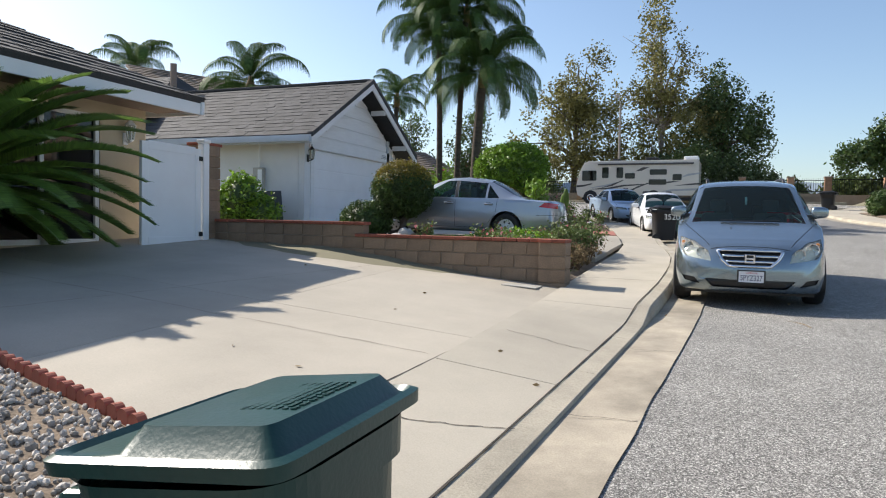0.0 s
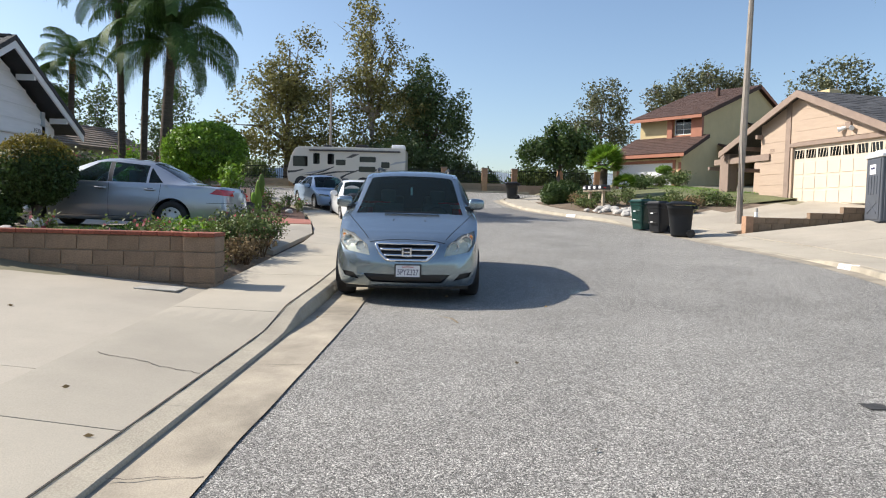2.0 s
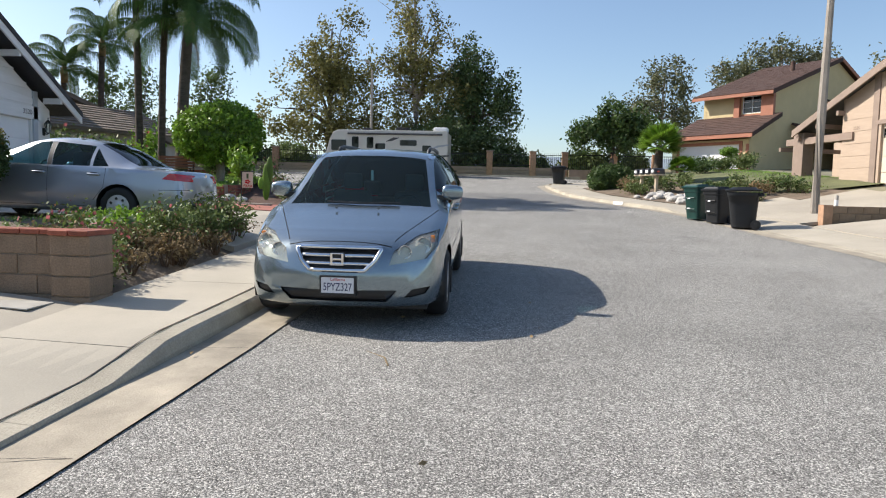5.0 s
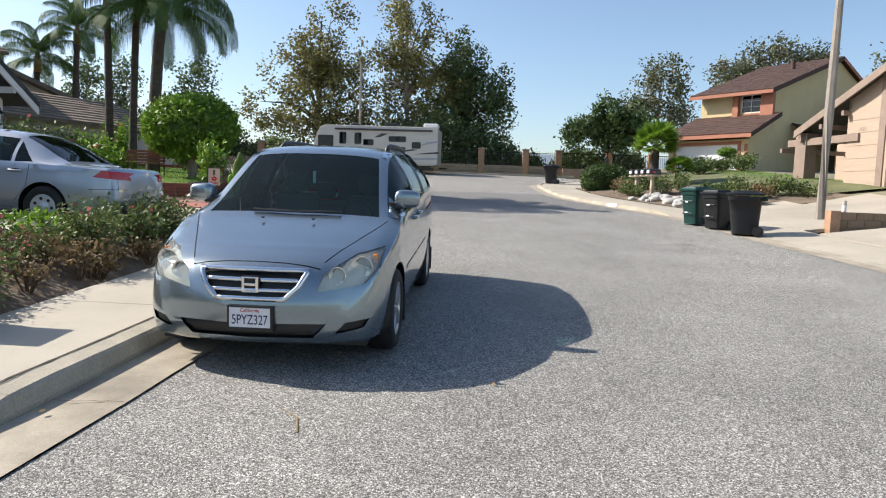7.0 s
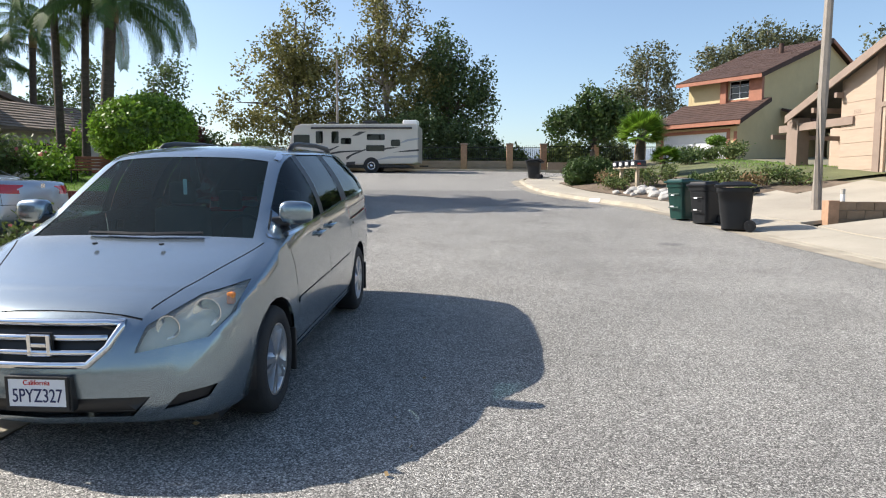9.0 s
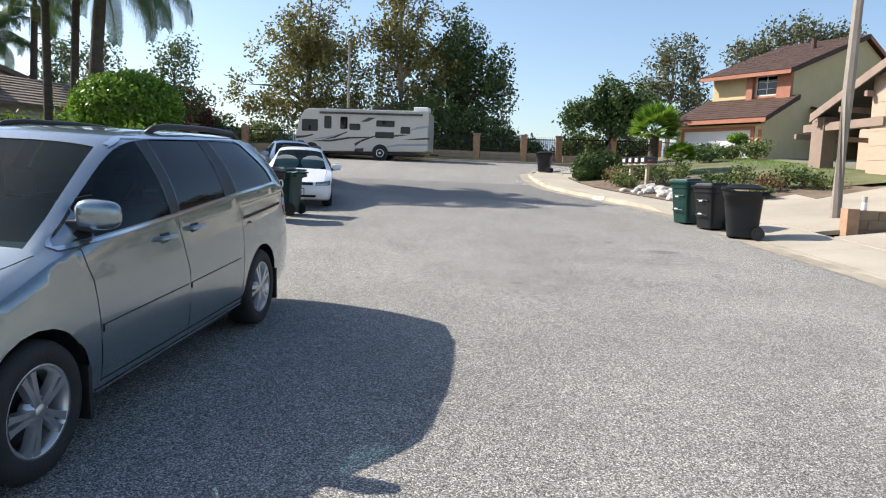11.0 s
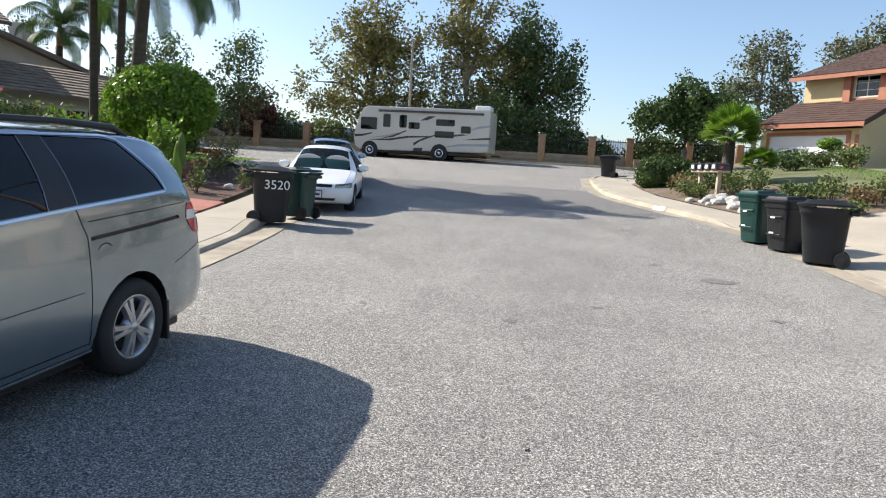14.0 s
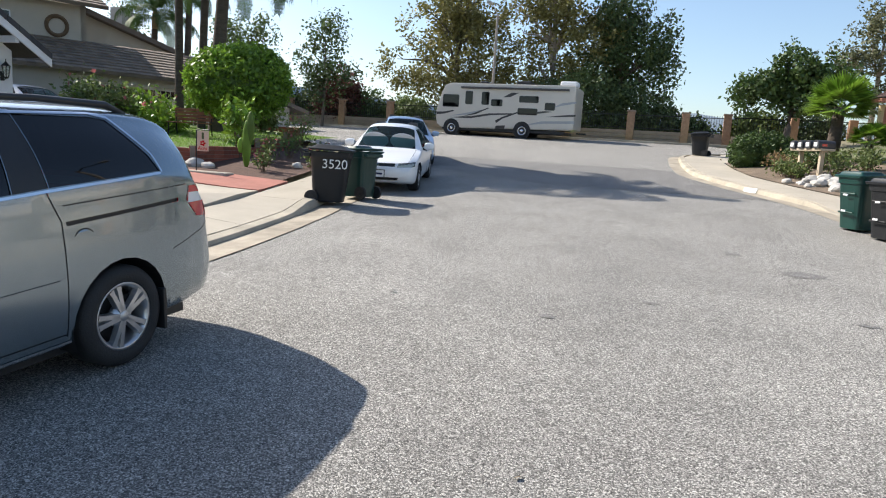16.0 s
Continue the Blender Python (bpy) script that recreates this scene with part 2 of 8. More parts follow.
LAMP_BOWL = surf("lamp_bowl_silver", (0.72, 0.74, 0.70), 0.25, 0.05, 6, 60, 0.0, metal=0.35)
RV_CREAM = surf("rv_cream", (0.62, 0.57, 0.50), 0.35, 0.04, 1, 60, 0.0, coat=0.5)
RV_BROWN = surf("rv_brown", (0.05, 0.045, 0.045), 0.35, 0.1, 1, 60, 0.0, coat=0.5)
RV_SILVER = surf("rv_silver", (0.35, 0.36, 0.38), 0.35, 0.1, 1, 60, 0.0, coat=0.5)
BARK_PALM = surf("palm_bark", (0.11, 0.085, 0.065), 0.95, 0.3, 3, 25, 0.6, stretch=(1, 1, 4), grain=0.4)
BARK = surf("grey_bark", (0.15, 0.12, 0.095), 0.95, 0.3, 4, 25, 0.6, stretch=(3, 3, 1), grain=0.3)
BARK_PALE = surf("pale_bark", (0.36, 0.30, 0.24), 0.9, 0.3, 3, 25, 0.4, stretch=(2, 2, 1), grain=0.2)
LEAF_PALM = surf("palm_leaf", (0.062, 0.115, 0.026), 0.65, 0.3, 1, 30, 0.0, piece=0.25, thin=0.18, spec=0.3)
LEAF_PALM_DRY = surf("dry_palm_leaf", (0.30, 0.21, 0.10), 0.8, 0.3, 1, 30, 0.0, piece=0.2, thin=0.3)
LEAF_SAGO = surf("sago_leaf", (0.13, 0.22, 0.045), 0.40, 0.3, 2, 30, 0.0, piece=0.35, thin=0.35)
LEAF_OLIVE = surf("olive_brown_leaf", (0.20, 0.185, 0.060), 0.6, 0.4, 0.35, 5, 0.0, piece=0.4, thin=0.25)
LEAF_GUM = surf("gum_leaf", (0.125, 0.135, 0.07), 0.6, 0.4, 0.35, 5, 0.0, piece=0.4, thin=0.25)
LEAF_DARK = surf("dark_leaf", (0.092, 0.135, 0.045), 0.6, 0.4, 0.5, 5, 0.0, piece=0.4, thin=0.2)
LEAF_GREEN = surf("bright_leaf", (0.17, 0.29, 0.032), 0.5, 0.35, 1.5, 9, 0.0, piece=0.4, thin=0.3)
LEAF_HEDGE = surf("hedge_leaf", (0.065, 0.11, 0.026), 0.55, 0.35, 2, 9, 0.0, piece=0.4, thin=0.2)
LEAF_GOLD = surf("gold_tip_leaf", (0.21, 0.17, 0.028), 0.55, 0.35, 2, 9, 0.0, piece=0.4, thin=0.25)
LEAF_SHRUB = surf("shrub_leaf", (0.13, 0.175, 0.05), 0.6, 0.4, 2, 9, 0.0, piece=0.4, thin=0.25)
LEAF_DRY = surf("dry_leaf", (0.24, 0.17, 0.085), 0.85, 0.35, 3, 9, 0.0, piece=0.35, thin=0.2)
LEAF_RED = surf("red_leaf", (0.14, 0.06, 0.045), 0.6, 0.35, 2, 9, 0.0, piece=0.4, thin=0.2)
PETAL = surf("pink_petal", (0.40, 0.12, 0.13), 0.7, 0.3, 5, 30, 0.0, piece=0.3, thin=0.3)
GRASS = surf("grass_blade", (0.19, 0.33, 0.045), 0.6, 0.35, 1, 9, 0.0, piece=0.35, thin=0.3)
TWIG = surf("twig", (0.14, 0.09, 0.055), 0.9, 0.3, 8, 40, 0.2)
MULCH = surf("wood_mulch", (0.085, 0.045, 0.032), 0.95, 0.4, 6, 40, 0.6, grain=0.4, piece=0.4)
PEBBLE = surf("white_pebble", (0.48, 0.44, 0.39), 0.8, 0.2, 6, 60, 0.1, piece=0.5)
ROCK = surf("pale_rock", (0.46, 0.44, 0.41), 0.85, 0.2, 3, 30, 0.3, piece=0.2)
SCALLOP = surf("red_edging", (0.33, 0.095, 0.06), 0.85, 0.2, 6, 60, 0.2, piece=0.15)
RED_CONCRETE = surf("red_stamped_concrete", (0.40, 0.155, 0.115), 0.85, 0.15, 2, 60, 0.2, grain=0.15, piece=0.1)
PORTA_GREY = surf("grey_cabin_plastic", (0.085, 0.095, 0.115), 0.5, 0.1, 2, 60, 0.05)
PORTA_ROOF = surf("white_cabin_roof", (0.75, 0.76, 0.78), 0.4, 0.05, 2, 60, 0.03)
MAILBOX = surf("mailbox_black", (0.035, 0.035, 0.04), 0.4, 0.1, 4, 60, 0.05)
WOOD_POST = surf("painted_post", (0.46, 0.38, 0.28), 0.8, 0.12, 4, 40, 0.15, stretch=(3, 3, 0.5))
BENCH_WOOD = surf("bench_wood", (0.22, 0.085, 0.04), 0.6, 0.2, 4, 50, 0.1)
SIGN_FACE = surf("sign_face", (0.62, 0.48, 0.36), 0.7, 0.08, 4, 40, 0.05)
METER_DARK = surf("worn_iron", (0.06, 0.058, 0.055), 0.7, 0.3, 14, 60, 0.2, metal=0.3)
METER_GREY = surf("meter_grey", (0.42, 0.40, 0.36), 0.6, 0.12, 5, 50, 0.08)
HILL = surf("hazy_hill", (0.30, 0.36, 0.42), 1.0, 0.12, 0.004, 0.05, 0.0)
BRICK_TAN = surf("tan_brick", (0.40, 0.24, 0.15), 0.85, 0.2, 6, 60, 0.3, grain=0.2, piece=0.18)
WALL_TAN = surf("tan_block", (0.31, 0.235, 0.18), 0.9, 0.15, 2, 40, 0.25, piece=0.12)


# ---- mesh helpers ----
def mesh_of(bm, name, smooth=False):
    me = bpy.data.meshes.new(name)
    bm.to_mesh(me)
    bm.free()
    if smooth:
        me.shade_smooth()
    return me


def part(name, bm, material, parent=None, label="", smooth=False, m=None):
    """One bmesh as one mesh object under a thing or a part."""
    me = mesh_of(bm, name, smooth)
    me.materials.append(material)
    ob = new(name, me)
    if parent is not None:
        ob.parent = parent
    if m is not None:
        ob.matrix_local = m
    return tagged(ob, label)


def thing(name, m, label, category, group="", kind=""):
    ob = new(name)
    ob.matrix_world = m
    return tagged(ob, label, category, group, kind)


def box(bm, x0, y0, z0, x1, y1, z1, bevel=0.0, m=None):
    r = bmesh.ops.create_cube(bm, size=1.0)
    s = Matrix.Translation(((x0 + x1) / 2, (y0 + y1) / 2, (z0 + z1) / 2)) @ Matrix.Diagonal((x1 - x0, y1 - y0, z1 - z0, 1))
    bmesh.ops.transform(bm, matrix=s, verts=r["verts"])
    if bevel:
        es = list({e for v in r["verts"] for e in v.link_edges})
        b = bmesh.ops.bevel(bm, geom=es, offset=bevel, segments=2, affect="EDGES", profile=0.5)
        vs = list({v for f in b["faces"] for v in f.verts} | {v for v in r["verts"] if v.is_valid})
    else:
        vs = r["verts"]
    if m is not None:
        bmesh.ops.transform(bm, matrix=m, verts=vs)
    return vs


def bx(x0, y0, z0, x1, y1, z1, bevel=0.0, m=None):
    bm = bmesh.new()
    box(bm, x0, y0, z0, x1, y1, z1, bevel, m)
    return bm


def cyl(bm, a, b, r0, r1=None, n=12):
    """A tapered rod from a to b."""
    a, b = Vector(a), Vector(b)
    d = b - a
    m = Matrix.Translation((a + b) / 2) @ d.to_track_quat("Z", "Y").to_matrix().to_4x4()
    return bmesh.ops.create_cone(bm, cap_ends=True, segments=n, radius1=r0, radius2=r0 if r1 is None else r1, depth=d.length, matrix=m)["verts"]


def rod(a, b, r0, r1=None, n=12):
    bm = bmesh.new()
    cyl(bm, a, b, r0, r1, n)
    return bm


def sweep(bm, pts, radii, n=8):
    """A tube through pts."""
    rings = []
    for i, p in enumerate(pts):
        d = Vector(pts[min(i + 1, len(pts) - 1)]) - Vector(pts[max(i - 1, 0)])
        q = d.to_track_quat("Z", "Y").to_matrix()
        r = radii[i] if hasattr(radii, "__len__") else radii
        rings.append([bm.verts.new(Vector(p) + q @ Vector((r * math.cos(2 * math.pi * k / n), r * math.sin(2 * math.pi * k / n), 0))) for k in range(n)])
    for a, b in zip(rings, rings[1:]):
        for k in range(n):
            bm.faces.new((a[k], a[(k + 1) % n], b[(k + 1) % n], b[k]))
    bm.faces.new(rings[-1])
    bm.faces.new(rings[0][::-1])


def prism(bm, poly, h, m):
    """A flat outline of (u, v), pushed h along the third axis of m."""
    lo = [bm.verts.new(m @ Vector((u, v, 0))) for u, v in poly]
    hi = [bm.verts.new(m @ Vector((u, v, h))) for u, v in poly]
    bm.faces.new(lo[::-1])
    bm.faces.new(hi)
    n = len(poly)
    for i in range(n):
        bm.faces.new((lo[i], lo[(i + 1) % n], hi[(i + 1) % n], hi[i]))


def raw(name, verts, faces, material, smooth=False):
    me = bpy.data.meshes.new(name)
    me.from_pydata([tuple(v) for v in verts], [], [tuple(f) for f in faces])
    me.materials.append(material)
    if smooth:
        me.shade_smooth()
    me.update()
    return me


def lathe(profile, n=40, axis_x=True):
    """Spins (radius, offset) round the x axis."""
    bm = bmesh.new()
    rows = [[bm.verts.new((x, r * math.cos(2 * math.pi * k / n), r * math.sin(2 * math.pi * k / n))) for k in range(n)] for r, x in profile]
    for a, b in zip(rows, rows[1:]):
        for k in range(n):
            bm.faces.new((a[k], a[(k + 1) % n], b[(k + 1) % n], b[k]))
    bmesh.ops.recalc_face_normals(bm, faces=bm.faces)
    return bm


def words(text, size, material, parent, m, name="lettering", align="CENTER"):
    """Text as a thin mesh."""
    cu = bpy.data.curves.new(name, "FONT")
    cu.body, cu.size, cu.extrude, cu.align_x, cu.align_y = text, size, 0.0015, align, "CENTER"
    tmp = bpy.data.objects.new(name, cu)
    scene.collection.objects.link(tmp)
    me = bpy.data.meshes.new_from_object(tmp.evaluated_get(bpy.context.evaluated_depsgraph_get()))
    bpy.data.objects.remove(tmp)
    me.materials.clear()
    me.materials.append(material)
    ob = new(name, me)
    ob.parent = parent
    ob.matrix_local = m
    return ob


# ---- lie of the land ----
def road_z(y):
    return 0.05 * y + 0.025 * max(0, y - 20) - 0.075 * max(0, y - 51)


LEFT = [(-60, -2.6), (-10, -2.2), (-2, -1.55), (0, -1.34), (3, -1.09), (5.3, -0.93), (8, -0.74), (10.2, -0.62), (13, -0.58), (16, -0.70), (18, -0.95),
        (20, -1.32), (22, -1.72), (24.5, -2.2), (27, -3.1), (29, -4.3), (31, -6.0), (33, -7.9), (35, -10.0), (36.5, -13.5), (37.6, -22), (38.2, -60), (51, -60)]
RIGHT = [(-60, 7.2), (-10, 7.6), (2, 7.9), (10.5, 8.45), (14.3, 9.15), (17, 9.12), (21, 8.68), (24.5, 8.15), (26.5, 7.55), (28, 6.75), (30, 5.85), (32, 5.12), (35.4, 4.8),
         (39.4, 4.66), (40.6, 5.0), (42, 6.2), (44, 9.5), (47, 10.5), (49, 7.0), (51, 6.0)]


def smooth_line(line, y):
    ys, xs = [p[0] for p in line], [p[1] for p in line]
    return sum(np.interp(y + d, ys, xs) for d in (-0.8, -0.4, 0, 0.4, 0.8)) / 5


def left_x(y):
    return float(smooth_line(LEFT, y))


def right_x(y):
    return float(smooth_line(RIGHT, y))


def step(a, b, v):
    t = min(1, max(0, (v - a) / (b - a)))
    return t * t * (3 - 2 * t)


def land_z(x, y):
    """Height of the ground beside and under the road."""
    z = road_z(y)
    if y > 52:
        z -= min(60, (y - 52) * 0.22)
    dl, dr = -2.1 - x, x - (right_x(min(y, 51)) + 1.3)
    if y < 34 and dl > 0:
        near = z + 0.13 + 0.085 * min(dl, 7.0)
        far = min(z + 0.13 + 0.17 * dl, max(1.24, z + 0.13 + 0.036 * min(dl, 10.0)))
        z = near + (far - near) * step(9.75, 9.95, y)
    if y < 51 and dr > 0:
        z += 0.13 + 0.13 * min(dr, 7.5)
    return z


# ---- ground, road, kerbs, pavements ----
def strip(name, material, y0, y1, n, xa, xb, dz, cols, label, thick=0.0):
    """A band of ground between the lines xa(y) and xb(y), lifted dz above the road or land."""
    vs, fs = [], []
    for i in range(n + 1):
        y = y0 + (y1 - y0) * i / n
        a, b = xa(y), xb(y)
        for j in range(cols + 1):
            x = a + (b - a) * j / cols
            vs.append((x, y, dz(x, y)))
    for i in range(n):
        for j in range(cols):
            k = i * (cols + 1) + j
            fs.append((k, k + 1, k + cols + 2, k + cols + 1))
    ob = new(name, raw(name, vs, fs, material))
    return tagged(ob, label, name.rstrip("_0123456789"), kind="structure")


def spread(lo, hi, core0, core1, fine):
    v = list(np.arange(core0, core1, fine)) + [core1]
    d, x = fine, core0
    while x > lo:
        d *= 1.5
        x -= d
        v.insert(0, x)
    d, x = fine, core1
    while x < hi:
        d *= 1.5
        x += d
        v.append(x)
    return v


gx, gy = spread(-1500, 1500, -32, 32, 1.0), spread(-1500, 2500, -14, 66, 1.0)


def sheet_z(x, y):
    # the sheet dips below the road, the pavements and the drives that lie on it
    inside = left_x(min(max(y, -60), 51)) - 1.6 < x < right_x(min(max(y, -60), 51)) + 1.6 and y < 52
    return land_z(x, y) - (0.30 if inside else 0.06)


gv = [(x, y, sheet_z(x, y)) for y in gy for x in gx]
gf = [(j * len(gx) + i, j * len(gx) + i + 1, (j + 1) * len(gx) + i + 1, (j + 1) * len(gx) + i) for j in range(len(gy) - 1) for i in range(len(gx) - 1)]
tagged(new("ground", raw("ground", gv, gf, DRYLAND, True)), "dry bare earth ground around the street", "ground", kind="structure")

def gutter_x(y):
    """The ragged line where the asphalt laps over the gutter."""
    return left_x(y) + 0.52 + 0.022 * noise.noise(Vector((y * 1.1, 3, 0))) + 0.014 * noise.noise(Vector((y * 5, 8, 0)))


tagged(strip("road", ASPHALT, -60, 50.6, 700, lambda y: gutter_x(y) - 0.004, right_x, lambda x, y: road_z(y) + 0.02 * step(0.3, 3, x - left_x(y) - 0.4), 12,
             "worn grey asphalt road with pale aggregate"), category="road")
strip("gutter", GUTTER, -60, 30, 450, left_x, gutter_x, lambda x, y: road_z(y) - 0.012 + 0.02 * (x - left_x(y)) / 0.5 + 0.004, 2, "pale concrete gutter beside the kerb")
strip("gutter_right", GUTTER, -60, 43, 150, lambda y: right_x(y) - 0.40, right_x, lambda x, y: road_z(y) + 0.026, 1, "pale concrete gutter along the far kerb")


def kerb_h(y):
    """The left kerb drops to a lip at the drives."""
    drop = min(step(7.6, 8.7, y), 1)
    second = 1 - step(15.2, 16.2, y) * (1 - step(19.6, 20.6, y)) * 0.75
    return 0.024 + 0.116 * drop * second


def kerb_r(y):
    return 0.03 + 0.10 * max(1 - step(14.6, 16, y), step(25.5, 26.5, y)) 


def kerb(name, y0, y1, step_y, edge, side, height, width, label):
    """Kerb stones in lengths, with a rounded nose."""
    root = tagged(new(name), label, "kerb", kind="structure")
    y = y0
    while y < y1:
        a, b = y + 0.004, min(y + step_y, y1)
        bm = bmesh.new()
        rows = []
        for i in range(5):
            yy = a + (b - a) * i / 4
            x, h = edge(yy), height(yy)
            s = -side
            c = min(1, h / 0.14)
            prof = [(0.015 * c, -0.15), (0.012 * c, h * 0.2), (-0.02 * c, h - 0.025 * c), (-0.045 * c, h), (-width, h + 0.012), (-width, -0.15)]
            rows.append([bm.verts.new((x + p * s * -1 * -1 if side < 0 else x - p, yy, road_z(yy) + q)) for p, q in prof])
        for r0, r1 in zip(rows, rows[1:]):
            for i in range(len(r0) - 1):
                bm.faces.new((r0[i], r0[i + 1], r1[i + 1], r1[i]))
        bm.faces.new(rows[0])
        bm.faces.new(rows[-1][::-1])
        bmesh.ops.recalc_face_normals(bm, faces=bm.faces)
        part("kerb_stone", bm, KERB, root)
        y += step_y
    return root


kerb("kerb_left", -20, 31.5, 1.5, left_x, -1, kerb_h, 0.20, "worn concrete kerb with a dark joint")
kerb("kerb_right", -20, 44, 1.5, right_x, 1, kerb_r, 0.18, "low pale concrete kerb")
# far kerb behind the motorhome
bm = bmesh.new()
box(bm, -60, 50.45, road_z(50.5) - 0.2, 8, 50.62, road_z(50.5) + 0.14, 0.02)
part("kerb_far", bm, KERB)
tagged(bpy.data.objects["kerb_far"], "low concrete kerb at the street's end", "kerb", kind="structure")


def pave(name, material, cells, zf, gap, label, category, dark=True):
    """Slabs of concrete with open joints: each cell is four corners (x, y)."""
    root = tagged(new(name), label, category, kind="structure")
    for c in cells:
        n = 6
        vs, fs = [], []
        cx, cy = sum(p[0] for p in c) / 4, sum(p[1] for p in c) / 4
        q = []
        for x, y in c:
            d = max(1e-6, math.hypot(cx - x, cy - y))
            q.append((x + (cx - x) / d * gap, y + (cy - y) / d * gap))
        for i in range(n + 1):
            for j in range(n + 1):
                u, v = i / n, j / n
                x = (q[0][0] * (1 - u) + q[1][0] * u) * (1 - v) + (q[3][0] * (1 - u) + q[2][0] * u) * v
                y = (q[0][1] * (1 - u) + q[1][1] * u) * (1 - v) + (q[3][1] * (1 - u) + q[2][1] * u) * v
                vs.append((x, y, zf(x, y)))
        for i in range(n):
            for j in range(n):
                k = i * (n + 1) + j
                fs.append((k, k + n + 1, k + n + 2, k + 1))
        edge = [i * (n + 1) for i in range(n + 1)] + [n * (n + 1) + j for j in range(1, n + 1)] + [i * (n + 1) + n for i in range(n - 1, -1, -1)] + list(range(n - 1, 0, -1))
        base = len(vs)
        for e in edge:
            vs.append((vs[e][0], vs[e][1], vs[e][2] - 0.09))
        m = len(edge)
        for i in range(m):
            fs.append((edge[i], edge[(i + 1) % m], base + (i + 1) % m, base + i))
        ob = new("slab", raw("slab", vs, fs, material))
        ob.parent = root
    return root


def side_z(x, y):
    """Left pavement: rises from the kerb's top to its back edge."""
    a = left_x(y) - 0.20
    t = min(1, max(0, (a - x) / 1.1))
    return road_z(y) + kerb_h(y) + 0.012 + (0.145 - kerb_h(y)) * t + 0.005


BACK = -2.1


def back_x(y):
    return min(BACK + 0.10 * step(2, 8, y) - 0.1, left_x(y) - 1.25)


cells = []
ys = [-14, -10, -6, -2.2, 1.4, 5.0, 8.3, 10.9, 13.4, 15.9, 18.2, 20.5, 22.8, 25, 27]
for a, b in zip(ys, ys[1:]):
    cells.append(((back_x(a), a), (left_x(a) - 0.205, a), (left_x(b) - 0.205, b), (back_x(b), b)))
pave("pavement_left", CONCRETE, cells, side_z, 0.006, "pale concrete pavement with dark joints", "pavement")


def drive_z(x, y):
    return max(land_z(x, y), side_z(min(x, -1.0), y)) + 0.0


cells = []
for (x0, x1) in ((-2.22, -4.6), (-4.6, -7.0), (-7.0, -9.4)):
    for (y0, y1) in ((2.1, 5.9), (5.9, 9.66)):
        cells.append(((x1, y0), (back_x(y0) - 0.004 if x0 > -3 else x0, y0), (back_x(y1) - 0.004 if x0 > -3 else x0, y1), (x1, y1)))
    cells.append(((x1, -8), (x0, -8), (x0, 2.1), (x1, 2.1))) if x0 < -5 else None
pave("driveway_near", DRIVE, cells, lambda x, y: land_z(x, min(y, 9.7)) + 0.012, 0.005, "wide pale concrete driveway with cracks", "driveway")
cells = []
for (x0, x1) in ((-2.3, -5.2), (-5.2, -8.2), (-8.2, -11.1)):
    for (y0, y1) in ((13.95, 18.3), (18.3, 21.9)):
        cells.append(((x1, y0), (min(x0, back_x(y0) - 0.02) if x0 > -3 else x0, y0), (min(x0, back_x(y1) - 0.02) if x0 > -3 else x0, y1), (x1, y1)))
pave("driveway_far", DRIVE, cells, lambda x, y: land_z(x, y) + 0.012, 0.010, "pale concrete driveway before the white garage", "driveway")


def rside_z(x, y):
    t = min(1, max(0, (x - right_x(y) - 0.18) / 1.1))
    return road_z(y) + kerb_r(y) + 0.012 + (0.135 - kerb_r(y)) * t + 0.004


cells = []
ys = [-12, -6, 0, 3, 6, 9, 12, 14.6, 17.2, 20, 22.6, 25.2, 27.6, 29.6, 31.6, 33.6, 36, 38.4, 40.4]
for a, b in zip(ys, ys[1:]):
    cells.append(((right_x(a) + 0.185, a), (right_x(a) + 1.5, a), (right_x(b) + 1.5, b), (right_x(b) + 0.185, b)))
pave("pavement_right", CONCRETE, cells, rside_z, 0.006, "pale concrete pavement along the far side", "pavement")
cells = []
for x0, x1 in ((1.5, 4.0), (4.0, 6.6), (6.6, 12)):
    for y0, y1 in ((14.9, 18.0), (18.0, 21.3)):
        cells.append(((right_x(y0) + x0, y0), (right_x(y0) + x1, y0), (right_x(y1) + x1, y1), (right_x(y1) + x0, y1)))
    cells.append(((right_x(21.9) + x0, 21.9), (right_x(21.9) + min(x1, 8), 21.9), (right_x(26) + min(x1, 8), 27), (right_x(26) + x0, 26)))
pave("driveway_right", DRIVE, cells, lambda x, y: land_z(x, y) + 0.012, 0.008, "pale concrete driveways rising to the beige garage", "driveway")
# concrete at the bulb beyond the hedge
cells = [((6.2, 36.5), (9.5, 36.5), (10.5, 42), (6.35, 41.2)), ((6.4, 41.3), (10.5, 42.1), (12, 50), (10.6, 47.2))]
pave("pavement_bulb", CONCRETE, cells, lambda x, y: road_z(y) + 0.15, 0.006, "pale concrete pavement at the street's end", "pavement")
# darker asphalt patch with its seam
tagged(strip("asphalt_patch", ASPHALT_DARK, 27.0, 33.2, 24, lambda y: left_x(y) + 2.0 + max(0, 29 - y) * 1.2, lambda y: right_x(y) - 0.45, lambda x, y: road_z(y) + 0.02 * step(0.3, 3, x - left_x(y) - 0.4) + 0.006, 6,
             "darker newer asphalt patch across the road"), category="road")


